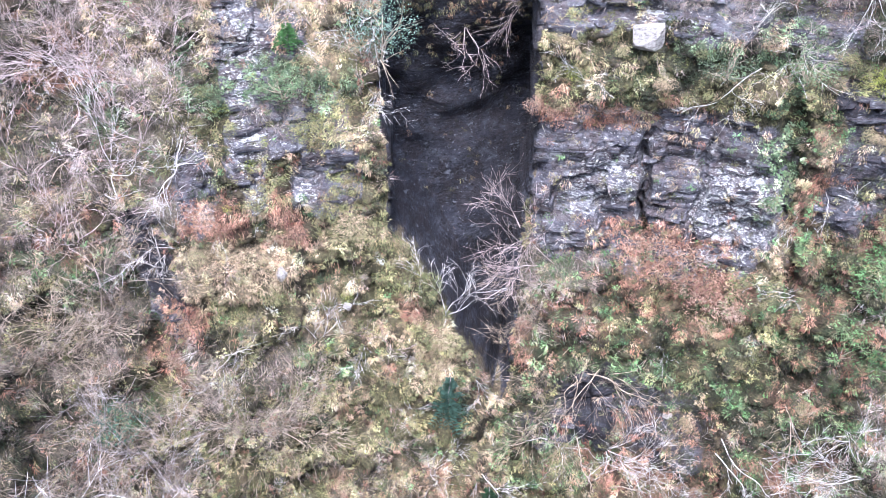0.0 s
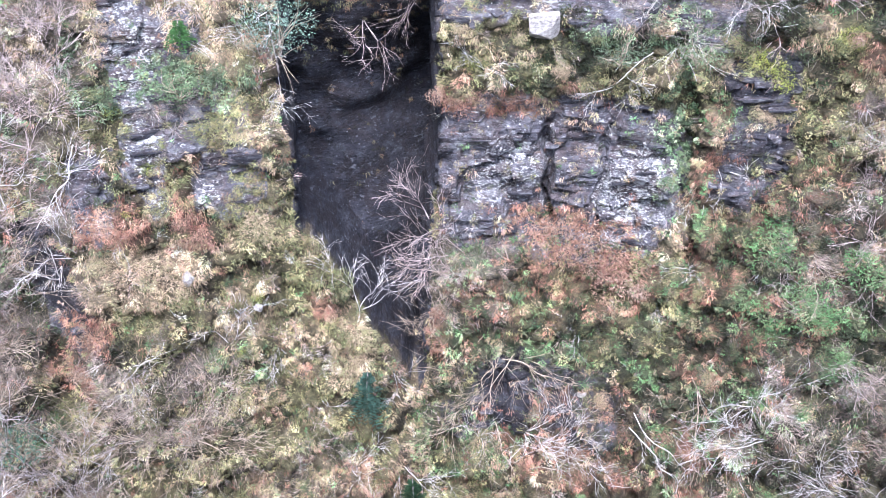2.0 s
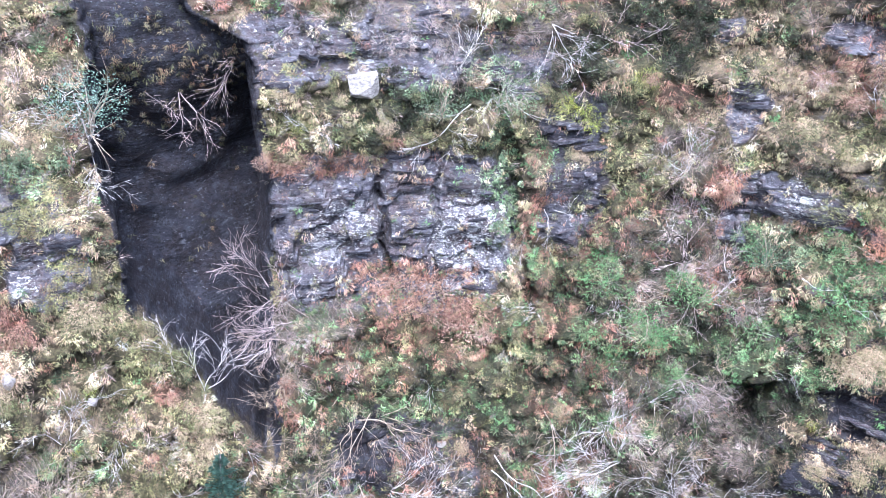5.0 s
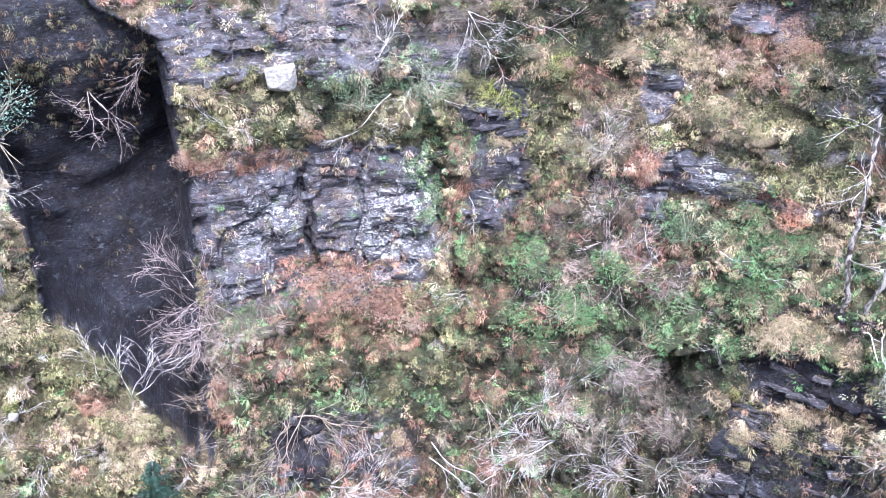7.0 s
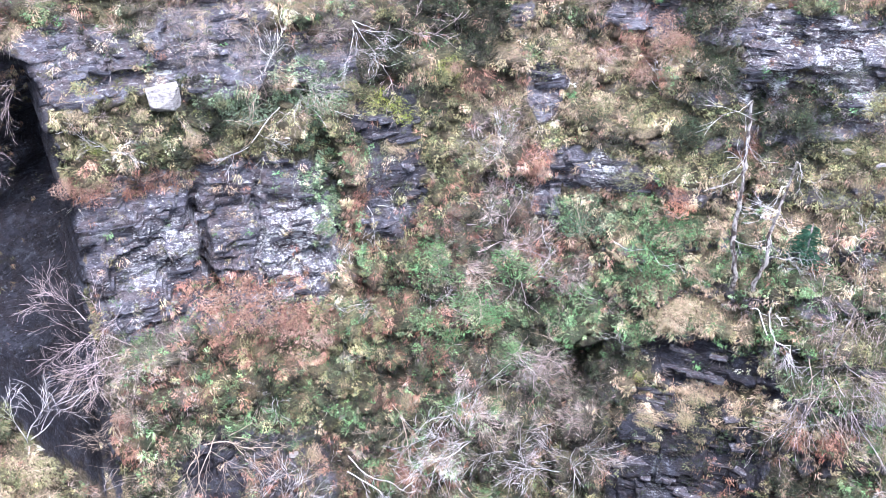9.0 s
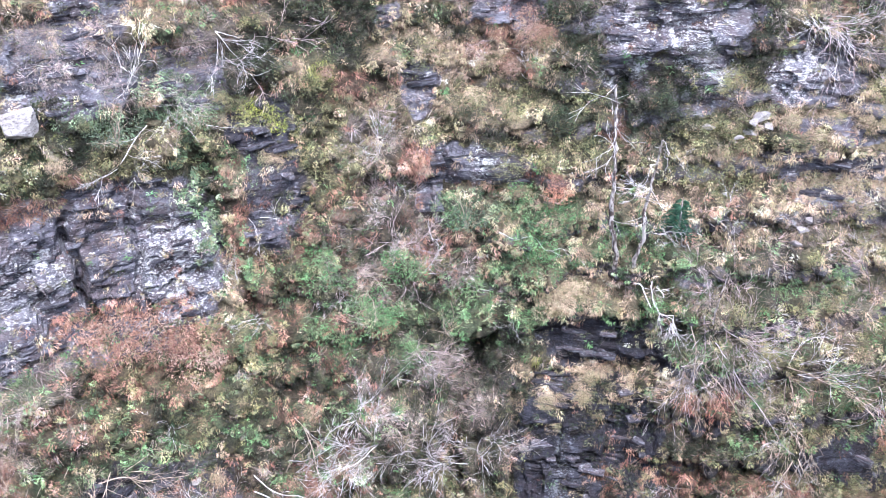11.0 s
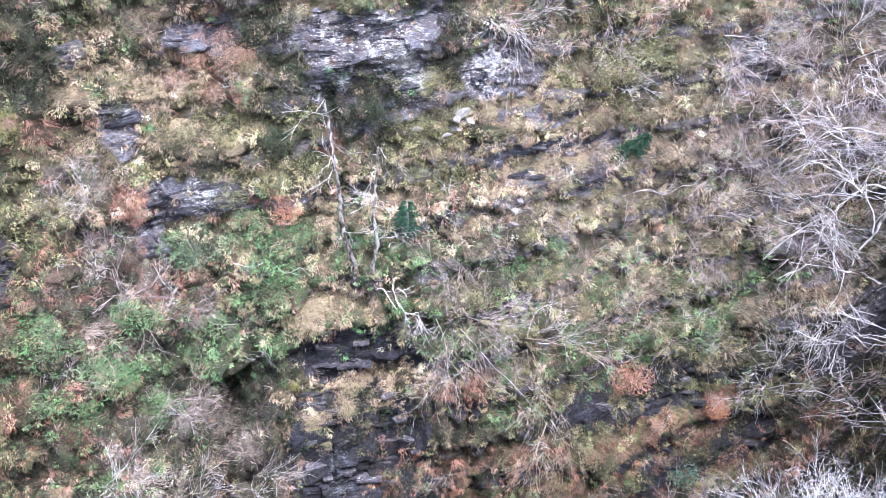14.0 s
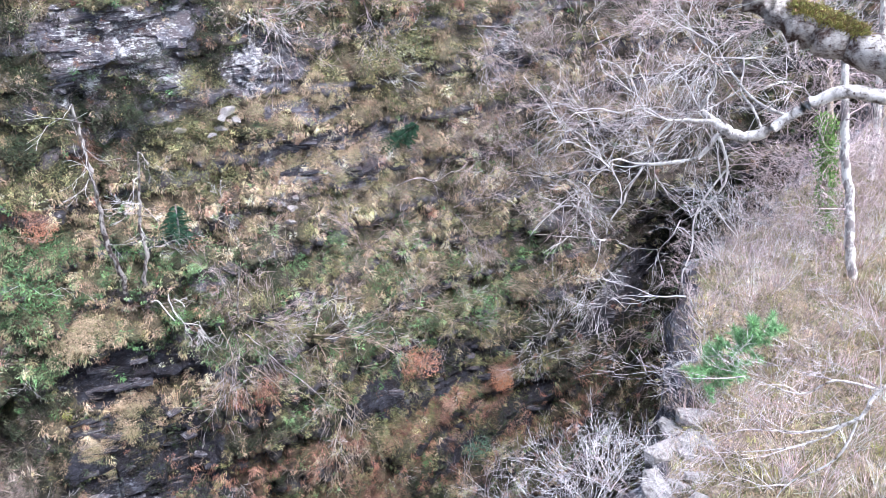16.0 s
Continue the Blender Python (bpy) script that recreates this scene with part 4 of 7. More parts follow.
# gorge floor below and moor behind the rim
def ring(name, rows, mat, label, category):
    """A sheet round the viewpoint between circles of (radius factor, extra radius, height)."""
    aa = np.arange(-76, 96.1, 2.0)
    v = []
    for lift, extra in rows:
        base = rad(aa, np.full(aa.shape, -0.5 if lift > -20 else -51.5), False)
        r = np.maximum(base + extra, 0.5)
        v.append(np.stack([r * np.sin(np.radians(aa)), r * np.cos(np.radians(aa)), lift + 0.6 * vnoise(aa / 5, aa * 0 + extra, 40)], -1))
    ob = mesh_object(name, np.concatenate(v), grid_faces(len(rows), len(aa)), mat, smooth=True)
    for key in ("rock", "wet_shade", "pale"):
        give(ob, key, np.zeros(len(ob.data.vertices)))
    give(ob, "cover", np.tile([0.2, 0.16, 0.09], (len(ob.data.vertices), 1)))
    return tagged(ob, label, category, kind="structure")


ring("ground", ((0.0, -0.6), (1.5, 2), (4, 12), (9, 40), (16, 120), (24, 400)), GROUND, "rough moorland slope above the gorge rim", "ground")
ring("gorge_floor", ((-51.4, 1.0), (-52.5, -6), (-53, -12), (-53, -80)), GROUND, "dark shaded floor of the gorge", "ground")


# ---- cover: tufts, cushions and leaves ----
rng = np.random.default_rng(4)


def frames_at(a, z):
    """Places on the wall with outward normal, level tangent and upward tangent."""
    p = spot(a, z)
    d = 0.12
    da = np.degrees(d / 33.0)
    e = 0.5
    r = lambda x, y: rad(x, y, False)
    t = np.radians(a)
    dz = (r(a, z + e) - r(a, z - e)) / (2 * e)
    ds = np.clip((r(a + da * 4, z) - r(a - da * 4, z)) / (8 * d), -1.2, 1.2)
    out = np.stack([-np.sin(t), -np.cos(t), 0 * t], -1)
    lev = np.stack([np.cos(t), -np.sin(t), 0 * t], -1)
    up = np.array([0, 0, 1.0])
    n = out + lev * ds[:, None] + up * dz[:, None]
    n /= np.linalg.norm(n, axis=1)[:, None]
    return p, n, lev


def blades(name, place, count, length, width, tint, out, fall, splay, radius, mat, label, category, jitter=0.13, rise=0.35):
    """Matted tufts of short blades on low mounds: one object of joined stuff. length, tint, radius: per tuft.

    out, fall, splay: how far the blades stand off the ground, hang down, and part from the tuft's middle."""
    p, nor, lev = place
    n = len(p)
    if n == 0:
        return None
    N = n * count
    rep = lambda x: np.repeat(x, count, axis=0)
    P, NOR, LEV, LEN, TINT, RAD = rep(p), rep(nor), rep(lev), rep(length) * rng.uniform(0.5, 1.2, N), rep(tint), rep(radius)
    UPT = np.cross(NOR, LEV)
    UPT *= np.sign(UPT[:, 2:3] + 1e-9)
    ang = rng.uniform(0, 2 * np.pi, N)
    rho = np.sqrt(rng.uniform(0, 1, N))
    side = np.cos(ang)[:, None] * LEV + np.sin(ang)[:, None] * UPT
    root = P + side * (rho * RAD)[:, None] + NOR * (RAD * rise * (1 - rho ** 2) - 0.03)[:, None]
    comb = rep(rng.normal(0, 0.3, (n, 3)))
    d = NOR * out + side * (rho * splay)[:, None] + comb + np.array([0, 0, -1.0]) * fall + rng.normal(0, 0.3, (N, 3))
    d /= np.linalg.norm(d, axis=1)[:, None]
    tip = root + d * LEN[:, None]
    w = np.cross(d, P / np.linalg.norm(P, axis=1)[:, None] + rng.normal(0, 0.5, (N, 3)))
    w /= np.linalg.norm(w, axis=1)[:, None] + 1e-9
    w *= (width * rng.uniform(0.6, 1.3, N))[:, None]
    v = np.stack([root - w, root + w, tip], 1).reshape(-1, 3)
    ob = mesh_object(name, v, np.arange(N * 3).reshape(-1, 3), mat)
    col = TINT * np.exp(rng.normal(0, jitter, (N, 1))) * (1 + rng.normal(0, 0.06, (N, 3)))
    give(ob, "tint", np.repeat(np.clip(col, 0.004, 0.85), 3, axis=0))
    return tagged(ob, label, category, kind="stuff")


# candidate places, even over the wall as seen, thinned on bare rock
def sample(n):
    a = rng.uniform(-71, 80, n)
    el = rng.uniform(np.where(a < -8, -52, -48), -10, n)
    k = np.tan(np.radians(el))
    r = np.full(n, 34.0)
    for _ in range(12):
        r = 0.5 * r + 0.5 * rad(a, r * k, False)
    return a, r * k


ca, cz = sample(99000)
W, riser = shares(ca, cz)
rk = np.maximum(weight("rock", ca, cz), cleft(ca, cz))
strong = np.max([weight(k, ca, cz) for k in ("straw", "olive", "ivy", "rust", "heath_shade", "brush")], 0)
rk = rk * (1 - 0.85 * ramp(strong, 0.75, 1.05))
keep = rng.uniform(0, 1, len(ca)) > 0.9 * ramp(rk, 0.3, 0.8)
gap = tussock(ca, cz) > 0.15 + 0.08 * vnoise(ca / 3, cz / 2, 53)
keep &= rng.uniform(0, 1, len(ca)) > riser * (0.25 + 0.2 * ramp(ca, 5, 30))
keep &= rng.uniform(0, 1, len(ca)) < 0.2 + 0.8 * ramp(patchy(ca, cz), -0.6, -0.3)
keep &= gap & (np.maximum(cleft(ca - 0.5, cz), cleft(ca + 0.5, cz)) < 0.3)
ca, cz, W = ca[keep], cz[keep], W[keep]
cum = np.cumsum(W, 1)
pick = (rng.uniform(0, 1, len(ca))[:, None] > cum).sum(1).clip(0, len(KINDS) - 1)


def tints(n, *cols):
    cols = np.array(cols)
    base = cols[rng.integers(0, len(cols), n)]
    other = cols[rng.integers(0, len(cols), n)]
    t = rng.uniform(0, 0.6, (n, 1))
    return (base * (1 - t) + other * t) * np.exp(rng.normal(0.02, 0.3, (n, 1)))


SHADE = [1.0]


def of(kind):
    """Where a kind grows, and sizes that vary from tuft to tuft."""
    m = pick == KINDS.index(kind)
    a, z = ca[m], cz[m]
    SHADE[:] = [np.exp(0.0 + 0.55 * vnoise(a / 1.1, z / 0.6, 95) + 0.5 * vnoise(a / 0.45, z / 0.25, 96))[:, None]]
    return frames_at(a, z), len(a), rng.uniform(0.6, 1.25, len(a)) * (1 + 0.012 * np.clip(a - 35, 0, 40))


f, n, k = of("straw")
blades("straw_grass", f, 34, 0.19 * k, 0.012, tints(n, *STRAW) * SHADE[0], 0.45, 0.9, 0.7, 0.21 * k, BLADES, "pale straw-coloured winter grass drooping over the ledges", "grass")
f, n, k = of("olive")
blades("moss_and_short_grass", f, 32, 0.12 * k, 0.017, tints(n, *OLIVE) * SHADE[0], 0.8, 0.4, 0.8, 0.2 * k, BLADES, "olive green moss and short grass on damp ledges", "grass", 0.14, 0.5)
f, n, k = of("green")
blades("wood_rush", f, 30, 0.125 * k, 0.021, tints(n, *GREEN) * SHADE[0], 0.7, 0.45, 1.2, 0.17 * k, LEAVES, "fresh green wood-rush leaves on the slope", "wood rush", 0.2)
f, n, k = of("rust")
blades("bracken", f, 34, 0.21 * k, 0.011, tints(n, *RUST) * SHADE[0], 0.4, 0.9, 0.6, 0.22 * k, BLADES, "collapsed rust-brown dead bracken", "bracken", 0.16)
f, n, k = of("heath_shade")
blades("heather", f, 26, 0.13 * k, 0.02, tints(n, *HEATH) * SHADE[0], 0.8, -0.2, 0.8, 0.2 * k, BLADES, "dark heather scrub on rock ledges, also standing in for shade in gullies", "heather", 0.18, 0.7)
f, n, k = of("ivy")
blades("ivy", f, 34, 0.1 * k, 0.03, tints(n, *IVY) * SHADE[0], 0.7, 0.4, 0.8, 0.22 * k, LEAVES, "green ivy and juniper scrub on the rock", "ivy", 0.2, 0.6)
f, n, k = of("brush")
blades("brushwood", f, 18, 0.55 * k, 0.006, tints(n, *BRUSH) * SHADE[0], 0.6, 0.1, 1.2, 0.2 * k, BLADES, "bare brown twiggy brushwood", "brushwood", 0.2)


# a few tufts and wet ledge plants inside the recess
ia, iz = rng.uniform(-33.5, -23.5, 900), rng.uniform(-22, -8.5, 900)
inside = (cleft(ia, iz) > 0.9) & (rng.uniform(0, 1, 900) < 0.6 * ramp(iz, -15, -10.5) + 0.08)
blades("ledge_grass", frames_at(ia[inside], iz[inside]), 24, np.full(inside.sum(), 0.2), 0.01, tints(inside.sum(), (0.2, 0.17, 0.11), (0.14, 0.14, 0.08), (0.2, 0.12, 0.08)), 0.4, 0.9, 0.6, np.full(inside.sum(), 0.16), BLADES, "sparse tufts on ledges inside the dark recess", "grass")


# ---- trees ----
def tube(verts, faces, path, radii, sides=4):
    base = len(verts)
    for i, (q, r) in enumerate(zip(path, radii)):
        d = (path[min(i + 1, len(path) - 1)] - path[max(i - 1, 0)]).normalized()
        u = d.orthogonal().normalized()
        w = d.cross(u)
        for k in range(sides):
            t = 2 * math.pi * k / sides
            verts.append(q + (u * math.cos(t) + w * math.sin(t)) * r)
    for i in range(len(path) - 1):
        for k in range(sides):
            k2 = (k + 1) % sides
            faces.append((base + i * sides + k, base + i * sides + k2, base + (i + 1) * sides + k2, base + (i + 1) * sides + k))


def grow(rnd, start, way, length, radius, depth, wood, twigs, gravity=0.0, wander=0.35, forks=4, spread=0.62, thin=0.006):
    steps = (2, 3, 5, 5)[depth]
    path, radii, d = [start.copy()], [radius], way.normalized()
    for i in range(steps):
        d = (d + Vector((rnd.gauss(0, wander), rnd.gauss(0, wander), rnd.gauss(0, wander))) * 0.5 + Vector((0, 0, gravity))).normalized()
        path.append(path[-1] + d * length / steps)
        radii.append(max(radius * (1 - 0.75 * (i + 1) / steps), thin))
    tube(*(wood if depth > 1 else twigs), path, radii, 5 if depth > 1 else 3)
    if depth == 0:
        return
    for n in range(forks):
        i = rnd.randint(1, steps) if n else steps
        q = (path[i] - path[i - 1]).normalized()
        side = Vector((rnd.gauss(0, 1), rnd.gauss(0, 1), rnd.gauss(0, 0.8))).normalized()
        grow(rnd, path[i], q + side * spread, length * rnd.uniform(0.55, 0.85), max(radii[i] * 0.54, thin), depth - 1, wood, twigs, gravity, wander, forks, spread, thin)


def make_tree(kind, seed, stems=3, girth=0.0065, thin=0.0011, **how):
    """A bare tree one metre high: stems and twigs as two parts."""
    rnd = random.Random(seed)
    wood, twigs = ([], []), ([], [])
    for s in range(stems):
        t = 2 * math.pi * s / stems + rnd.random()
        way = Vector((math.cos(t) * 0.55, math.sin(t) * 0.55, 1))
        grow(rnd, Vector((0, 0, -0.03)), way, 0.42, girth, 3, wood, twigs, thin=thin, **how)
    root = new("bare_tree")
    tagged(root, {"white": "small leafless tree with grey-white branches rooted on a ledge", "pale": "leafless silver birch leaning out from the rock", "grey": "leafless grey shrub with broom-like twigs", "tan": "bare tan-coloured shrub with arching twigs", "brown": "leafless birch with fine pinkish-brown twigs"}[kind], "tree", group="bare trees on the gorge wall")
    for name, (v, f) in (("trunk", wood), ("crown", twigs)):
        if f:
            mesh_object(name, v, f, BARKS[kind], root)
    return root


TREES, USED = {}, {}


def on_wall(a, z, depth=0.1):
    p = Vector(spot(np.array([a]), np.array([z]))[0])
    out = Vector((-math.sin(radians(a)), -math.cos(radians(a)), 0))
    lev = Vector((math.cos(radians(a)), -math.sin(radians(a)), 0))
    return p - out * depth, out, lev


def leaning(p, out, lev, lean, forward=0.45, spin=0.0):
    """A pose whose z leans by so many degrees clockwise as seen from the viewpoint."""
    up = Vector((0, 0, 1)) * math.cos(radians(lean)) + lev * math.sin(radians(lean)) + out * forward
    up.normalize()
    x = up.orthogonal().normalized()
    m = Matrix((x, up.cross(x), up)).transposed().to_4x4()
    return Matrix.Translation(p) @ m @ pose(0, 0, 0, 0, 0, spin)


def bare_tree(kind, a, z, size, lean):
    """A bare tree or shrub rooted on the wall."""
    rnd = random.Random(int(a * 10) * 977 + int(z * 10))
    form = (kind, 0 if size < 3.6 else 1 if size < 5.6 else 2)
    n = USED.get(form, 0)
    USED[form] = n + 1
    forms = TREES.setdefault(form, [])
    if n < 4:
        forms.append(make_tree(kind, n + 1, stems=2 + n % 3, girth=(0.0076, 0.006, 0.0043)[form[1]], thin=(0.0016, 0.001, 0.0008)[form[1]], forks=(3, 4, 5)[form[1]], gravity=-0.02, wander=0.32))
    src = forms[n % 4]
    p, out, lev = on_wall(a, z)
    m = leaning(p, out, lev, lean, 0.5, rnd.uniform(0, 360))
    s = size * 1.05
    if n < 4:
        src.matrix_basis = m @ Matrix.Diagonal((s, s, s, 1))
    else:
        ob = copy_thing(src, m)
        ob.scale = (s, s, s)

# kind, azimuth, height, size, lean
bare_tree("white", -31.8, -20.8, 2.5, -40)
bare_tree("white", -29.7, -22.5, 3.2, 30)
bare_tree("white", -26.4, -29.6, 3.4, 165)
bare_tree("brown", -22.5, -21.1, 4.7, -25)
bare_tree("brown", -22.1, -21.9, 4.0, -75)
bare_tree("tan", -16.1, -26.2, 6.3, -80)
bare_tree("tan", -21.6, -22.4, 4.0, -100)
bare_tree("tan", -24.0, -32.3, 3.9, 150)
bare_tree("white", -40.7, -23.1, 2.8, -5)
bare_tree("brown", -34.8, -23.7, 2.5, -10)
bare_tree("white", -35.8, -14.0, 2.2, 120)
bare_tree("brown", -28.2, -12.5, 3.1, 190)
bare_tree("pale", -6.1, -13.7, 4.5, -20)
bare_tree("brown", -5.9, -13.6, 2.9, 40)
bare_tree("white", -9.3, -13.6, 2.3, 190)
bare_tree("white", -2.3, -9.6, 2.9, 150)
bare_tree("brown", 0.4, -9.5, 3.2, 160)
bare_tree("tan", 5.9, -19.8, 2.9, 130)
bare_tree("tan", 9.3, -19.2, 3.5, 60)
bare_tree("tan", 7.2, -13.4, 3.1, 120)
bare_tree("white", 12.4, -29.8, 6.1, -60)
bare_tree("white", 15.9, -28.4, 4.2, -20)
bare_tree("tan", 5.1, -25.3, 4.9, 160)
bare_tree("grey", 33.8, -20.8, 4.7, 150)
bare_tree("grey", 34.0, -21.3, 3.4, 200)
bare_tree("tan", 40.5, -22.3, 5.4, 110)
bare_tree("tan", 47.3, -23.6, 5.2, -30)
bare_tree("tan", 49.0, -23.1, 4.4, 30)
bare_tree("brown", 38.0, -9.2, 4.4, 100)
bare_tree("white", 36.9, -9.0, 4.4, 130)
bare_tree("brown", 44.8, -8.8, 3.9, 130)
bare_tree("brown", 44.5, -9.1, 3.9, 200)
bare_tree("tan", 17.2, -19.7, 3.4, -70)
bare_tree("tan", 42.6, -26.2, 4.4, 170)
bare_tree("white", 42.1, -26.0, 2.5, -20)
bare_tree("white", 59.5, -27.5, 4.2, 10)
bare_tree("white", 43.1, -27.5, 2.5, 10)
bare_tree("grey", 55.8, -33.7, 5.2, -10)
bare_tree("grey", 60.0, -34.9, 5.0, 20)
bare_tree("grey", 51.4, -19.0, 4.7, 80)
bare_tree("white", 40.5, -22.6, 3.4, 30)
bare_tree("grey", 46.6, -23.6, 3.6, 20)
bare_tree("brown", 59.4, -21.2, 6.2, -30)
bare_tree("white", 60.2, -19.0, 7.0, -20)
bare_tree("grey", 57.8, -16.4, 6.2, 10)
bare_tree("brown", 61.8, -16.6, 7.7, -10)
bare_tree("pale", 58.8, -12.8, 6.2, 20)
bare_tree("brown", 64.6, -13.7, 8.1, -20)
bare_tree("white", 65.5, -18.1, 7.4, -30)
bare_tree("grey", 64.5, -22.8, 6.8, -40)
bare_tree("brown", 69.5, -19.2, 9.2, 20)
bare_tree("pale", 67.9, -14.1, 9.2, 10)
bare_tree("brown", 72.8, -18.5, 9.7, -10)
bare_tree("white", 75.6, -16.1, 10.1, 0)
bare_tree("grey", 73.2, -13.4, 10.1, 10)
bare_tree("brown", 79.0, -19.3, 10.0, -10)
bare_tree("white", 63.3, -24.7, 4.7, -30)
bare_tree("pale", 66.0, -31.9, 4.9, -20)
bare_tree("white", 47.0, -12.7, 2.5, -10)
bare_tree("brown", -57.1, -12.3, 5.0, 10)
bare_tree("brown", -53.8, -12.7, 5.3, -10)
bare_tree("brown", -51.4, -13.2, 5.0, 15)
bare_tree("brown", -58.9, -15.7, 5.2, -15)
bare_tree("white", -53.9, -16.2, 5.2, 25)
bare_tree("brown", -57.8, -18.5, 4.9, 5)
bare_tree("tan", -62.0, -19.2, 5.2, 20)
bare_tree("tan", -57.5, -21.8, 5.0, -20)
bare_tree("white", -52.3, -19.7, 3.0, -10)
bare_tree("tan", -62.4, -23.3, 5.9, 10)
bare_tree("grey", -58.0, -28.0, 6.7, -5)
bare_tree("tan", -63.7, -28.5, 6.9, 15)
bare_tree("grey", -54.8, -30.2, 5.7, 10)
bare_tree("tan", -48.9, -25.8, 5.0, -20)
bare_tree("tan", -45.3, -26.0, 4.3, 30)
bare_tree("tan", -51.2, -24.7, 4.0, -40)
bare_tree("white", -50.3, -15.6, 2.7, 20)
bare_tree("brown", -48.8, -11.3, 3.8, 10)
bare_tree("brown", -51.6, -11.2, 3.9, -20)
bare_tree("white", -31.6, -29.2, 2.9, 0)
bare_tree("tan", -21.9, -29.1, 3.6, -20)
bare_tree("white", -10.4, -30.1, 4.2, 60)
bare_tree("white", 6.7, -27.4, 4.7, -40)
bare_tree("brown", -38.7, -11.5, 2.7, 20)
bare_tree("white", -42.1, -11.5, 3.0, 60)
bare_tree("brown", -24.3, -10.0, 3.9, 160)
bare_tree("white", -46.5, -17.4, 2.2, -90)

bare_tree("white", 62.5, -29.7, 4.1, -10)
bare_tree("brown", 65.3, -29.9, 4.7, 10)
bare_tree("white", 67.6, -30.3, 4.7, -20)
bare_tree("grey", 64.2, -33.8, 4.3, 15)

bare_tree("brown", 67.8, -25.8, 5.8, -20)
bare_tree("white", 61.0, -25.7, 4.8, -20)
bare_tree("brown", 66.0, -27.7, 5.9, -30)
bare_tree("brown", 10.1, -23.4, 3.2, 60)
bare_tree("brown", 8.5, -19.5, 3.4, 50)
bare_tree("brown", 35.5, -21.2, 3.7, 30)
bare_tree("brown", 44.6, -19.7, 4.1, 20)
bare_tree("grey", 62.5, -33.7, 4.1, -10)
bare_tree("white", 65.8, -38.6, 4.6, 10)
bare_tree("grey", 58.8, -33.8, 4.0, -20)
bare_tree("brown", 68.0, -38.3, 4.5, 10)
bare_tree("brown", 55.0, -13.4, 4.7, -20)
bare_tree("white", 57.7, -18.8, 4.9, -40)
bare_tree("brown", 60.2, -11.8, 6.0, 10)
bare_tree("brown", 54.5, -16.6, 4.2, -30)
bare_tree("brown", 65.3, -11.8, 7.6, -10)
bare_tree("white", 71.1, -15.8, 8.8, 10)

bare_tree("tan", 54.5, -19.3, 4, -30)
bare_tree("brown", 55.9, -17.5, 4.5, 20)
bare_tree("tan", 52.0, -20.6, 3.6, 60)
bare_tree("tan", 48.1, -19.9, 3, -60)
bare_tree("tan", 54.6, -22.9, 4, 100)
bare_tree("grey", 51.2, -23.6, 3.6, 150)
bare_tree("grey", 34.0, -21.6, 4, 170)
bare_tree("grey", 34.9, -23.4, 3.5, 200)
bare_tree("brown", 53.8, -11.8, 4.5, 100)
bare_tree("white", 52.4, -10.4, 4, 130)
bare_tree("white", 45.3, -10.2, 3, 120)
bare_tree("white", -40.5, -21.0, 2.4, 170)
bare_tree("white", -37.3, -23.4, 2.2, 160)
bare_tree("white", -50.5, -18.2, 2.6, -60)
bare_tree("white", -51.9, -19.0, 2, -110)
bare_tree("white", -33.8, -26.0, 2, 170)
bare_tree("brown", -20.6, -21.9, 3.5, -60)
bare_tree("tan", -18.8, -25.5, 4, -80)
bare_tree("tan", -15.1, -26.3, 3.5, 90)
bare_tree("tan", -21.0, -28.2, 3, -150)
bare_tree("tan", -48.5, -25.0, 4.5, -40)
bare_tree("tan", -45.4, -25.8, 4, 30)
bare_tree("tan", -51.8, -27.5, 4.5, 10)
bare_tree("tan", -56.4, -21.6, 5, 0)
bare_tree("tan", -60.1, -24.2, 5, 20)
bare_tree("brown", -51.6, -14.8, 4.5, -20)
bare_tree("brown", -53.7, -13.1, 5, 10)
bare_tree("white", -14.4, -29.2, 3, 60)
bare_tree("white", -26.9, -25.3, 2.6, 190)
bare_tree("white", -34.4, -13.1, 2.4, 175)
bare_tree("white", -9.4, -15.0, 2, 190)
bare_tree("white", -3.2, -18.6, 2.4, 160)
bare_tree("tan", 8.2, -19.9, 3.5, -60)
bare_tree("white", 11.3, -20.1, 3, 60)
bare_tree("tan", 5.7, -14.4, 2.5, 80)
bare_tree("pale", -8.8, -11.4, 3.5, -10)
bare_tree("white", -1.6, -10.9, 2.5, 100)
bare_tree("brown", 0.0, -11.7, 2.5, 170)
bare_tree("white", 4.9, -26.1, 3.5, -70)
bare_tree("white", -12.7, -29.6, 3, 60)
bare_tree("tan", 13.6, -23.4, 2.5, 20)


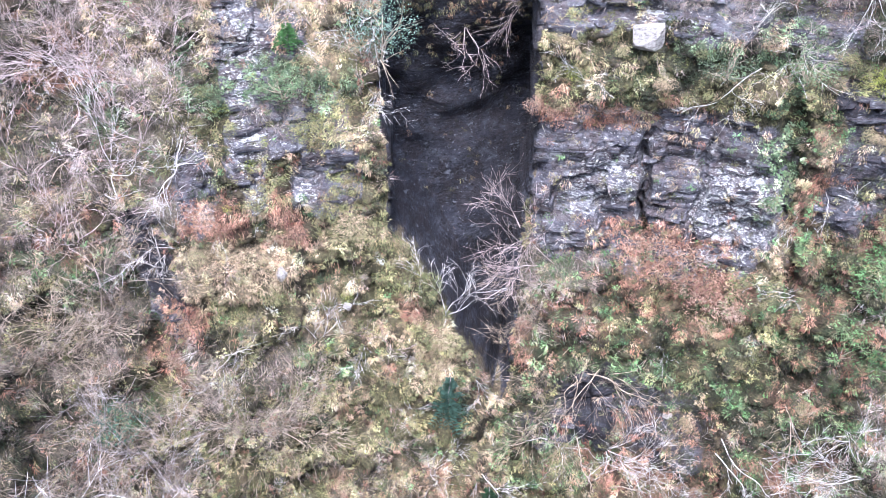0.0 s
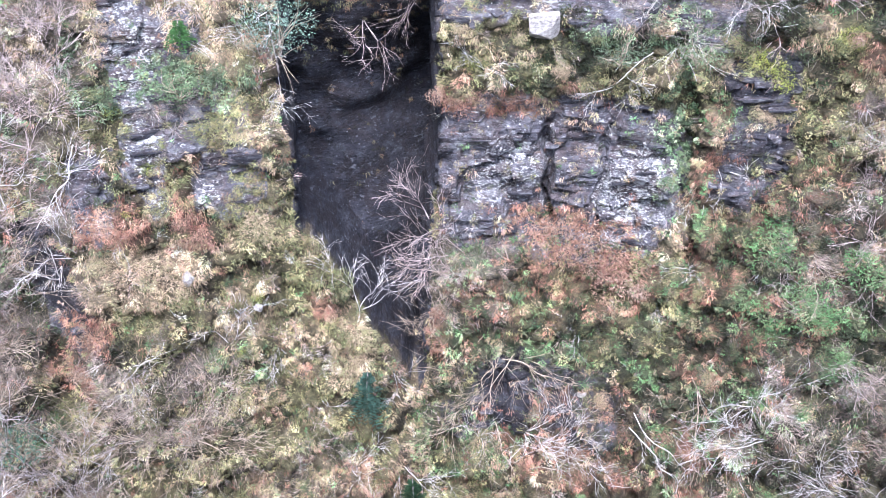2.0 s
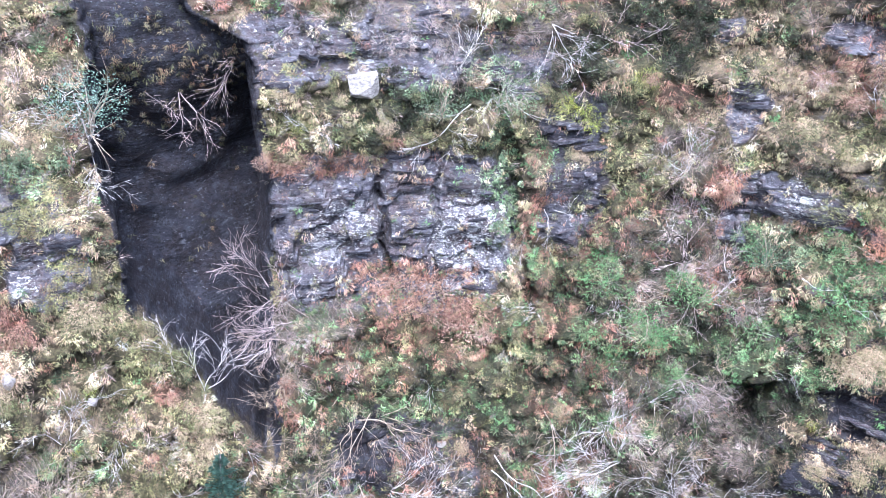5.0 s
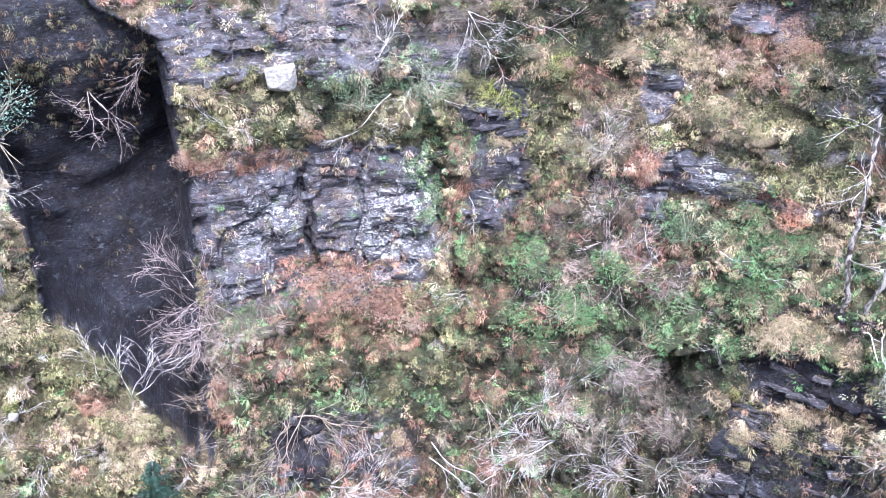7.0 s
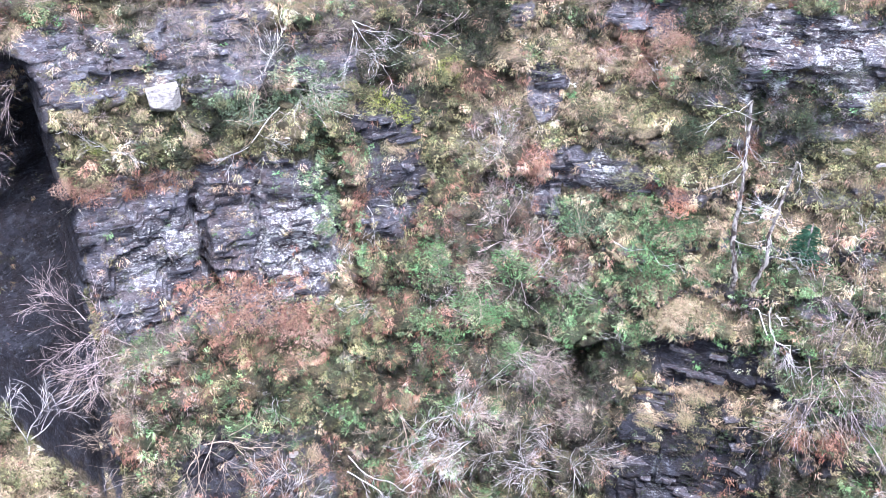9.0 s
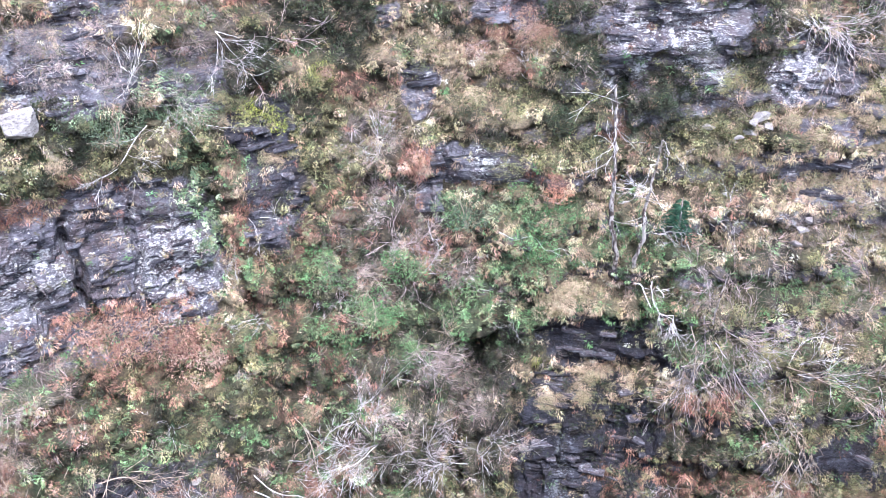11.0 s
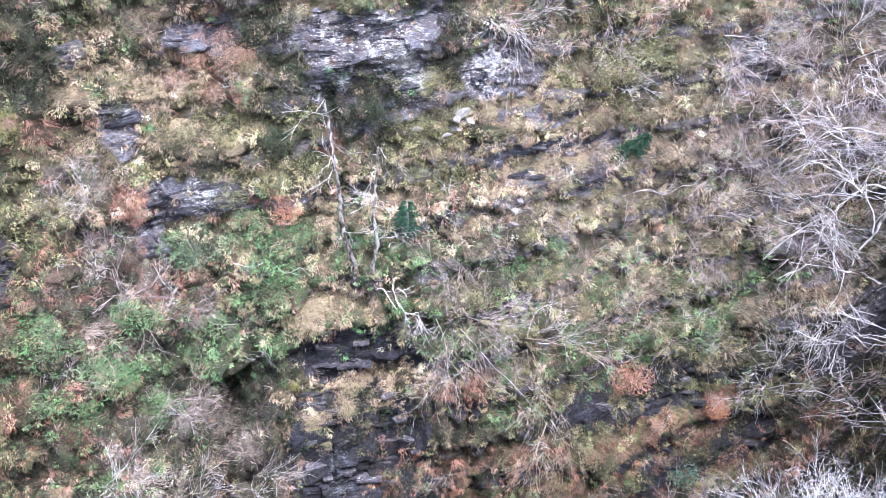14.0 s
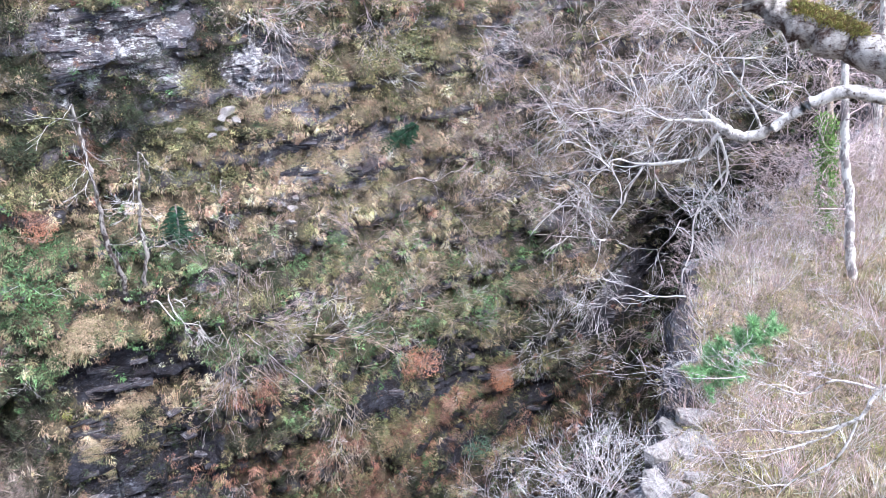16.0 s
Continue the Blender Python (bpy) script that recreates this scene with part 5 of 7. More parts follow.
# ---- birches, conifers and stumps on the far wall ----
def limb(name, path, radii, mat, parent=None, sides=8, knots=0.0, seed=0):
    """A branch along a line of points, smoothed, with uneven girth."""
    rnd = random.Random(seed)
    pts = [Vector(p) for p in path]
    fine, rr = [], []
    for i in range(len(pts) - 1):
        p0, p1, p2, p3 = pts[max(i - 1, 0)], pts[i], pts[i + 1], pts[min(i + 2, len(pts) - 1)]
        for k in range(5):
            t = k / 5
            fine.append(0.5 * ((2 * p1) + (p2 - p0) * t + (2 * p0 - 5 * p1 + 4 * p2 - p3) * t * t + (3 * p1 - p0 - 3 * p2 + p3) * t ** 3))
            rr.append((radii[i] * (1 - t) + radii[i + 1] * t) * (1 + 1.3 * rnd.uniform(-knots, knots)))
            fine[-1] = fine[-1] + Vector((rnd.gauss(0, 1), rnd.gauss(0, 1), rnd.gauss(0, 1))) * rr[-1] * min(4 * knots, 0.4)
    fine.append(pts[-1])
    rr.append(radii[-1])
    v, f = [], []
    tube(v, f, fine, rr, sides)
    return mesh_object(name, v, f, mat, parent, smooth=True)


def twiggy(name, starts, mat, parent, seed, length=0.5, radius=0.012, depth=2, thin=0.003, gravity=-0.05, forks=4):
    rnd = random.Random(seed)
    wood = ([], [])
    for p, d in starts:
        grow(rnd, Vector(p), Vector(d), length * rnd.uniform(0.6, 1.3), radius, depth, wood, wood, gravity=gravity, wander=0.4, forks=forks, thin=thin)
    return tagged(mesh_object(name, *wood, mat, parent), kind="stuff")


def birch(a, z, high, lean, seed, snapped):
    p, out, lev = on_wall(a, z, 0.2)
    root = tagged(new("birch_tree"), "slender leafless birch with peeling white and dark bark" if not snapped else "snapped pale birch pole standing on the slope", "tree", group="birches on the grassy shelf")
    rnd = random.Random(seed)
    up = Vector((0, 0, 1))
    path = [p + up * (high * i / 6) + lev * (math.sin(radians(lean)) * high * i / 6 + rnd.gauss(0, 0.05 * high / 6 * i ** 0.5)) + out * (0.3 + 0.04 * i * rnd.random()) for i in range(7)]
    path[0] = p
    girth = 0.016 * high ** 0.9
    limb("trunk", path, [girth * (1.15 - 0.12 * i) for i in range(7)], DARK_BIRCH, root, 8, 0.12, seed)
    starts = [(path[i], lev * rnd.uniform(-1, 1) + out * 0.5 + up * rnd.uniform(-0.3, 0.6)) for i in (2, 3, 4, 4, 5, 6)]
    if not snapped:
        twiggy("crown", starts, BARKS["white"], root, seed, 0.13 * high, 0.018, 2, 0.006, -0.05, 3)
    return root


def conifer(a, z, high, wide, tint, seed, lean=0.0, label="young dark green spruce growing on the slope"):
    """A sapling with tiers of drooping needle branches."""
    p, out, lev = on_wall(a, z, -0.5)
    root = tagged(new("conifer"), label, "conifer", group="conifer saplings")
    rnd = random.Random(seed)
    up = (Vector((0, 0, 1)) + lev * math.sin(radians(lean)) + out * 0.15).normalized()
    limb("trunk", [p - out * 0.6 - up * 0.2, p + up * high * 0.5, p + up * high], [0.035 * high, 0.025 * high, 0.006], BARKS["grey"], root, 6)
    v, f, c = [], [], []
    tiers = 7
    for t in range(tiers):
        h = 0.1 + 0.88 * t / tiers
        reach = wide * 0.5 * (1 - h) ** 0.8 + 0.04
        for b in range(9):
            ang = rnd.uniform(0, 2 * math.pi)
            d = lev * math.cos(ang) + out * math.sin(ang)
            base = p + up * (h * high + rnd.uniform(-0.04, 0.04) * high)
            for s in range(7):
                q = base + d * reach * (s + 0.6) / 7 - up * 0.16 * reach * ((s + 1) / 7) ** 2 * 2
                shade = rnd.uniform(0.55, 1.6)
                for e in (-1, 1):
                    w = (d.cross(up) * e + d * 0.7 + up * rnd.uniform(-0.3, 0.25)).normalized() * (0.09 + 0.2 * reach) * rnd.uniform(0.8, 1.3) * (1.2 - 0.09 * s)
                    n = up * 0.05 * high
                    i = len(v)
                    v += [q, q + w * 0.6 + n * 0.5, q + w, q + w * 0.5 - n * 0.3]
                    f.append((i, i + 1, i + 2, i + 3))
                    c += [np.array(tint) * shade] * 4
    ob = mesh_object("crown", v, f, NEEDLES, root)
    give(ob, "tint", np.array(c))
    return root


def leafy(name, p, size, tint, seed, label, category, count=220, leaf=0.05, squash=0.8, group=""):
    """A shrub of small leaves round a twig frame."""
    rnd = random.Random(seed)
    root = tagged(new(name), label, category, group=group)
    p = Vector(p)
    twiggy("stem", [(p - Vector((0, 0, 0.1)), Vector((rnd.gauss(0, 0.5), rnd.gauss(0, 0.5), 1))) for _ in range(5)], BARKS["tan"], root, seed, size * 0.5, 0.02 * size, 1, 0.005, 0, 4)
    v, f, c = [], [], []
    for _ in range(count):
        d = Vector((rnd.gauss(0, 1), rnd.gauss(0, 1), rnd.gauss(0, 1))).normalized() * rnd.random() ** 0.4
        layer = round(d.z * 3) / 3 * 0.5 + d.z * 0.5
        q = p + Vector((d.x, d.y, layer * squash + squash)) * size * 0.5
        u = Vector((rnd.gauss(0, 1), rnd.gauss(0, 1), rnd.gauss(0, 0.5))).normalized() * leaf
        w = u.cross(Vector((rnd.gauss(0, 0.6), rnd.gauss(0, 0.6), 1))).normalized() * leaf * 0.55
        i = len(v)
        v += [q - u, q + w, q + u, q - w]
        f.append((i, i + 1, i + 2, i + 3))
        c += [np.array(tint) * rnd.uniform(0.65, 1.35)] * 4
    give(mesh_object("foliage", v, f, LEAVES, root), "tint", np.clip(np.array(c), 0, 0.8))
    return root


def stone_mesh(name, seed, cuts=9, near=0.4):
    """An angular block about one metre across, worn along its edges."""
    rnd = random.Random(seed)
    bm = bmesh.new()
    bmesh.ops.create_cube(bm, size=1.0)
    for _ in range(cuts):
        n = Vector((rnd.gauss(0, 1), rnd.gauss(0, 1), rnd.gauss(0, 1))).normalized()
        g = bmesh.ops.bisect_plane(bm, geom=bm.verts[:] + bm.edges[:] + bm.faces[:], plane_co=n * rnd.uniform(near, 0.58), plane_no=n, clear_outer=True)
        edges = [e for e in g["geom_cut"] if isinstance(e, bmesh.types.BMEdge)]
        if edges:
            bmesh.ops.contextual_create(bm, geom=edges)
    bmesh.ops.bevel(bm, geom=bm.edges[:], offset=0.02, segments=1, affect="EDGES", clamp_overlap=True)
    me = bpy.data.meshes.new(name)
    bm.to_mesh(me)
    bm.free()
    return me


STONES = [stone_mesh("stone", 60 + n) for n in range(8)]
for me in STONES:
    me.materials.append(ROCK)
PALE_STONE = stone_mesh("boulder", 95, 14, 0.4)
PALE_STONE.materials.append(BOULDER)
WHITE_STONE = stone_mesh("boulder", 71, 14, 0.34)
WHITE_STONE.materials.append(BOULDER)


def boulder(p, sx, sy, sz, turn, label, seed=0):
    ob = new("boulder", PALE_STONE)
    ob.matrix_basis = pose(*p, 8, -6 + seed * 5, turn) @ Matrix.Diagonal((sx, sy, sz, 1))
    return tagged(ob, label, "boulder")


birch(26.3, -19.8, 9.0, -4, 1, False)
birch(27.8, -19.4, 6.6, 6, 2, False)
birch(34.3, -21.0, 3.0, 5, 3, True)
birch(-34.4, -13.0, 2.7, -5, 4, False)
birch(-50.0, -23.8, 2.0, 10, 5, True)
conifer(30.8, -17.2, 1.7, 2.0, (0.065, 0.15, 0.095), 1)
conifer(-29.8, -26.4, 2.8, 2.3, (0.085, 0.16, 0.13), 2, 4, "blue-green young spruce below the mossy spur")
conifer(-25.5, -31.3, 2.5, 1.8, (0.05, 0.11, 0.06), 3)
conifer(-40.7, -11.8, 1.1, 1.4, (0.09, 0.2, 0.07), 4, 0, "bright green young spruce on a rock ledge")
conifer(47.0, -15.1, 1.6, 2.0, (0.05, 0.11, 0.065), 5, 60, "green spruce sapling leaning from a ledge")


def shrub_at(a, z, size, tint, seed, label, category="shrub", count=260, leaf=0.05, squash=0.8, group=""):
    p, out, lev = on_wall(a, z, -0.45)
    return leafy("shrub", p, size, tint, seed, label, category, count, leaf, squash, group)


COPPER, JUNIPER, HOLLY = (0.42, 0.2, 0.13), (0.08, 0.13, 0.08), (0.09, 0.15, 0.12)
shrub_at(21.7, -16.5, 1.5, COPPER, 11, "young beech holding dry copper-coloured leaves", "beech", 520, 0.042, 0.5, "young beeches")
shrub_at(49.3, -26.0, 2.3, (0.46, 0.23, 0.155), 12, "young beech holding bright copper leaves in layers", "beech", 1000, 0.05, 0.6, "young beeches")
shrub_at(56.4, -27.8, 1.3, (0.4, 0.18, 0.1), 13, "small beech with dry copper leaves", "beech", 500, 0.042, 0.5, "young beeches")
shrub_at(14.7, -18.0, 2.2, JUNIPER, 14, "low dark green juniper below the rock band", "juniper", 700, 0.05, 0.4)
shrub_at(-34.2, -12.2, 3.4, (0.17, 0.25, 0.205), 15, "holly with grey-green leaves at the recess rim", "holly", 1800, 0.05, 0.75)
shrub_at(-4.8, -13.2, 2.7, (0.16, 0.22, 0.12), 16, "pale green juniper over the rock face", "juniper", 900, 0.05, 0.45)
shrub_at(-10.0, -13.2, 2.5, (0.14, 0.18, 0.12), 17, "grey-green juniper on the ledge", "juniper", 800, 0.05, 0.45)
shrub_at(-58.5, -26.6, 2.6, (0.09, 0.16, 0.12), 18, "blue-green evergreen bush among bare shrubs", "bush", 700, 0.06, 0.7)
shrub_at(-41.5, -13.6, 2.6, (0.13, 0.19, 0.1), 20, "spreading green juniper on the spur", "juniper", 900, 0.05, 0.35)
shrub_at(54.4, -31.0, 1.9, (0.1, 0.17, 0.12), 19, "small green bush low on the wall", "bush", 500, 0.06, 0.6)


def wall_boulder(a, z, sx, sy, sz, turn, label, seed=0):
    p, out, lev = on_wall(a, z, -0.15)
    return boulder(p, sx, sy, sz, turn, label, seed)


wall_boulder(-15.5, -11.8, 1.3, 0.9, 1.1, 20, "pale squarish boulder lodged on a ledge")
wall_boulder(-43.3, -19.8, 0.75, 0.5, 0.4, -40, "small pale stone lying in dry grass", 1)
wall_boulder(-9.6, -27.8, 0.4, 0.3, 0.3, 30, "small white stone in the moss", 3)
wall_boulder(-38.2, -21.8, 0.35, 0.3, 0.3, 10, "small lichen-covered stone in the grass", 2)
for n, (a, z, size) in enumerate(((35.2, -12.7, 0.7), (34.7, -12.9, 0.5), (35.5, -13.1, 0.6), (34.4, -13.5, 0.7), (33.9, -13.6, 0.4), (39.2, -17.1, 0.6), (39.5, -16.7, 0.5), (39.0, -17.6, 0.5), (31.8, -13.4, 0.5))):
    ob = wall_boulder(a, z, size * 1.1, size * 0.6, size * 0.45, 40 * n, "white broken stone lying on a ledge", n % 5)
    ob.data = WHITE_STONE
    tagged(ob, group="broken white stones")


# fallen branches and dead poles across the slope
def fallen(a0, z0, a1, z1, girth, kind, seed, label="fallen dead branch lying across the slope"):
    p, out, lev = on_wall(a0, z0, -0.35)
    q, out2, _ = on_wall(a1, z1, -0.35)
    rnd = random.Random(seed)
    mid = [p.lerp(q, t) + out * rnd.uniform(0.0, 0.3) + Vector((0, 0, rnd.uniform(-0.35, 0.35))) + lev * rnd.uniform(-0.2, 0.2) for t in (0.25, 0.5, 0.75)]
    root = tagged(new("fallen_branch"), label, "branch", group="fallen branches")
    limb("stem", [p, *mid, q], [girth * 0.5, girth * 0.45, girth * 0.4, girth * 0.3, girth * 0.15], BARKS[kind], root, 6, 0.1, seed)
    d = (q - p).normalized()
    twiggy("twig_spray", [(x, d + lev * rnd.uniform(-0.8, 0.8) + Vector((0, 0, rnd.uniform(-0.8, 0.5)))) for x in mid + [q]], BARKS[kind], root, seed, 0.8, 0.014, 2, 0.006, -0.05, 3)
    return root



# small bare shrubs dotted over the wall
g = np.random.default_rng(19)
sa, sz = sample(420)
free = (np.maximum(weight("rock", sa, sz), cleft(sa, sz)) < 0.3) & (np.maximum(cleft(sa - 1.5, sz), cleft(sa + 1.5, sz)) < 0.2)
shrubs = 0
for a, z in zip(sa[free], sz[free]):
    if shrubs < 150 and a < 66:
        bare_tree(("tan", "white", "brown", "white", "brown")[shrubs % 5], round(float(a), 1), round(float(z), 1), float(g.uniform(0.9, 2.3)), float(g.uniform(-70, 70) + (180 if g.uniform() < 0.25 else 0)))
        shrubs += 1



# ---- cushions of heather, bracken, moss and wood-rush that stand out from the cover ----
CUSHION = {
    "heather": (HEATH, "dark heather bush on a rock ledge", 0.022, 1100),
    "bracken": (((0.3, 0.17, 0.127), (0.39, 0.245, 0.19), (0.19, 0.1, 0.082), (0.45, 0.33, 0.265)), "mound of collapsed rust-brown bracken", 0.026, 1100),
    "moss": (OLIVE, "yellow-green cushion of moss and short grass", 0.022, 1000),
    "tussock": (((0.44, 0.345, 0.24), (0.5, 0.385, 0.28), (0.36, 0.27, 0.19), (0.36, 0.335, 0.19), (0.3, 0.29, 0.15)), "pale tussock of dry grass drooping over a ledge", 0.032, 1700),
    "bright_moss": (((0.42, 0.46, 0.08), (0.33, 0.4, 0.07), (0.5, 0.5, 0.13)), "vivid yellow-green moss cushion on damp rock", 0.018, 900),
    "rush": (GREEN, "fresh green clump of wood-rush on the slope", 0.03, 800),
}
CLUMPS = {}


def cushion(kind, seed):
    """A low mound one metre across, thick with small leaves or shoots."""
    cols, label, leaf, count = CUSHION[kind]
    rnd = random.Random(seed)
    v, f, c = [], [], []
    lumps = [(Vector((rnd.uniform(-0.3, 0.3), rnd.uniform(-0.3, 0.3), rnd.uniform(-0.05, 0.15))), rnd.uniform(0.2, 0.36), rnd.choice(cols), rnd.uniform(0.75, 1.2)) for _ in range(6)]
    for _ in range(count):
        o, r, tint, shade = rnd.choice(lumps)
        d = Vector((rnd.gauss(0, 1), rnd.gauss(0, 1), abs(rnd.gauss(0.2, 1)))).normalized()
        q = o + d * r * rnd.uniform(0.75, 1.08)
        hang = Vector((0, 0, -1.1)) if kind in ("tussock", "bracken") else Vector((0, 0, 0))
        u = (d + hang + Vector((rnd.gauss(0, 0.5), rnd.gauss(0, 0.5), rnd.gauss(0, 0.5)))).normalized() * leaf * rnd.uniform(0.7, 1.6)
        w = u.cross(Vector((rnd.gauss(0, 1), rnd.gauss(0, 1), rnd.gauss(0, 1)))).normalized() * leaf * (0.16 if kind == "tussock" else 0.3)
        i = len(v)
        v += [q - u, q + w, q + u, q - w]
        f.append((i, i + 1, i + 2, i + 3))
        c += [np.array(tint) * shade * rnd.uniform(0.75, 1.25)] * 4
    root = new(kind + "_clump")
    ob = mesh_object("foliage", v, f, BLADES, root)
    give(ob, "tint", np.clip(np.array(c), 0, 0.8))
    return tagged(root, label, kind.replace("_", " "), group=kind.replace("_", " ") + " clumps")


def low_bush(kind, a, z, size, squash):
    forms = CLUMPS.setdefault(kind, [])
    p, out, lev = on_wall(a, z, 0.0)
    n = len(forms)
    m = leaning(p + out * 0.1, out, lev, 0, 0.5, n * 67)
    if n < 5:
        ob = cushion(kind, 300 + n)
    else:
        ob = copy_thing(forms[n % 5], m)
    forms.append(ob)
    ob.matrix_basis = m @ Matrix.Diagonal((size, size, size * (0.4 + 0.5 * squash), 1))


low_bush("heather", 21.5, -9.0, 2.7, 0.6)
low_bush("heather", 23.7, -11.9, 1.8, 0.8)
low_bush("heather", 28.3, -12.5, 2.4, 0.7)
low_bush("heather", 30.0, -13.1, 1.8, 0.8)
low_bush("heather", 22.4, -10.6, 1.9, 0.8)
low_bush("heather", 30.9, -10.6, 1.6, 0.8)
low_bush("heather", 16.4, -14.1, 2.6, 0.4)
low_bush("heather", 24.1, -14.4, 1.8, 0.8)
low_bush("heather", 29.3, -15.1, 1.6, 0.5)
low_bush("heather", 26.3, -14.0, 1.4, 0.6)
low_bush("heather", 5.1, -8.8, 2.9, 0.8)
low_bush("heather", 7.7, -10.0, 2.1, 0.7)
low_bush("heather", 23.5, -11.1, 2.6, 0.7)
low_bush("heather", 26.1, -12.7, 2.2, 0.7)
low_bush("heather", 21.5, -13.6, 2.3, 0.5)
low_bush("heather", -0.7, -10.8, 2.4, 0.8)
low_bush("heather", 0.8, -10.0, 2.1, 0.8)
low_bush("heather", -4.6, -13.8, 1.6, 0.7)
low_bush("heather", 15.0, -13.2, 2.1, 0.5)
low_bush("heather", -16.9, -13.5, 2.3, 0.5)
low_bush("heather", -7.7, -10.7, 2.4, 0.6)
low_bush("heather", 62.4, -28.8, 3.0, 0.6)
low_bush("heather", 56.2, -30.1, 3.2, 0.5)
low_bush("heather", 28.3, -15.5, 2.1, 0.6)
low_bush("bracken", 19.1, -9.8, 1.8, 0.8)
low_bush("bracken", 25.6, -14.1, 1.6, 0.6)
low_bush("bracken", 17.8, -11.5, 1.6, 0.6)
low_bush("bracken", -10.5, -21.0, 2.9, 0.5)
low_bush("bracken", -14.2, -21.7, 2.7, 0.5)
low_bush("bracken", -7.8, -22.3, 2.7, 0.5)
low_bush("bracken", -20.7, -15.1, 2.1, 0.5)
low_bush("bracken", 4.9, -11.4, 1.0, 0.8)
low_bush("bracken", -12.6, -20.9, 3.0, 0.5)
low_bush("moss", 18.7, -12.6, 2.1, 0.6)
low_bush("moss", 33.0, -11.5, 1.6, 0.7)
low_bush("moss", 20.1, -10.4, 1.6, 0.7)
low_bush("moss", 23.6, -14.7, 2.9, 0.4)
low_bush("moss", 32.0, -13.3, 1.6, 0.5)
low_bush("moss", 47.5, -11.0, 3.7, 0.6)
low_bush("moss", 45.8, -11.4, 2.5, 0.6)
low_bush("moss", 3.8, -11.8, 2.1, 0.6)
low_bush("moss", 4.6, -11.9, 1.6, 0.7)
low_bush("moss", -1.8, -12.6, 1.8, 0.8)
low_bush("moss", 11.4, -11.2, 2.4, 0.6)
low_bush("moss", -21.5, -13.5, 1.8, 0.5)
low_bush("moss", -39.8, -15.0, 2.2, 0.5)
low_bush("moss", -36.8, -14.1, 1.2, 0.6)
low_bush("moss", -37.6, -12.1, 1.5, 0.6)
low_bush("rush", 19.0, -17.0, 2.1, 0.4)
low_bush("rush", 21.0, -17.8, 2.6, 0.4)
low_bush("rush", 14.9, -20.6, 2.4, 0.4)
low_bush("rush", 9.9, -19.7, 2.4, 0.4)
low_bush("rush", 3.6, -22.0, 2.4, 0.4)
low_bush("rush", 13.9, -17.5, 2.1, 0.4)
low_bush("rush", 20.0, -18.3, 2.3, 0.5)
low_bush("rush", 6.9, -21.3, 2.4, 0.4)
low_bush("rush", 3.2, -18.9, 2.3, 0.4)
low_bush("rush", 10.6, -23.5, 2.1, 0.4)
low_bush("rush", 20.3, -19.7, 2.1, 0.5)
low_bush("rush", 3.3, -19.6, 2.1, 0.4)
low_bush("rush", 8.1, -21.9, 2.1, 0.4)
low_bush("rush", 54.0, -23.8, 2.7, 0.4)
low_bush("rush", 46.2, -21.0, 2.5, 0.4)
low_bush("bracken", 54.7, -28.7, 1.3, 0.5)
low_bush("bracken", 56.3, -29.4, 1.3, 0.5)
low_bush("bracken", 51.4, -28.0, 1.2, 0.5)
low_bush("bracken", 49.2, -28.4, 1.2, 0.5)
low_bush("bracken", 52.6, -29.7, 1.3, 0.5)
low_bush("bracken", 56.4, -27.6, 1.3, 0.5)
low_bush("bracken", 58.1, -30.6, 1.4, 0.5)
low_bush("bracken", 46.7, -28.2, 1.2, 0.5)
low_bush("moss", 53.1, -27.6, 1.4, 0.5)
low_bush("moss", 50.5, -28.3, 1.3, 0.5)
low_bush("moss", 55.4, -30.1, 1.4, 0.5)
low_bush("moss", 47.6, -27.5, 1.3, 0.5)
low_bush("moss", 58.2, -29.5, 1.5, 0.5)
low_bush("moss", 49.3, -26.9, 1.3, 0.5)
low_bush("rush", 39.0, -19.6, 1.5, 0.4)
low_bush("rush", 44.3, -22.5, 1.5, 0.4)
low_bush("rush", 50.0, -24.9, 1.6, 0.4)
low_bush("rush", 54.6, -24.6, 1.7, 0.4)
low_bush("rush", 42.6, -18.9, 1.5, 0.4)

low_bush("bright_moss", -38.1, -21.6, 0.6, 0.6)
low_bush("bright_moss", -40.3, -23.3, 0.6, 0.6)
low_bush("bright_moss", -37.4, -23.9, 0.7, 0.5)
low_bush("bright_moss", -36.0, -24.6, 0.6, 0.6)
low_bush("bright_moss", -45.7, -17.2, 0.6, 0.6)
low_bush("bright_moss", 4.6, -11.5, 1.3, 0.8)
low_bush("moss", -2.9, -12.2, 1.3, 0.5)
low_bush("bright_moss", -0.7, -12.7, 1.4, 0.4)
low_bush("bright_moss", 0.3, -13.0, 1.4, 0.4)
low_bush("bright_moss", 1.1, -13.4, 1.4, 0.4)
low_bush("bright_moss", -20.8, -13.8, 1.0, 0.6)
low_bush("moss", -19.8, -13.5, 1.4, 0.6)
low_bush("heather", -15.3, -13.1, 1.7, 0.7)
low_bush("heather", -12.1, -13.4, 1.4, 0.7)
low_bush("heather", -17.1, -14.0, 1.2, 0.7)
low_bush("bracken", -22.7, -15.0, 1.5, 0.8)
low_bush("bracken", -17.4, -15.1, 1.2, 0.7)
low_bush("bracken", -15.5, -15.0, 1.4, 0.7)
low_bush("tussock", -46.9, -19.5, 2.0, 0.5)
low_bush("tussock", -44.1, -20.2, 2.2, 0.5)
low_bush("tussock", -49.1, -18.8, 1.6, 0.6)
low_bush("tussock", -37.2, -18.6, 2.2, 0.4)
low_bush("moss", -34.7, -19.4, 2.0, 0.4)
low_bush("moss", -32.1, -21.1, 2.2, 0.4)
low_bush("tussock", -29.4, -23.4, 2.0, 0.5)
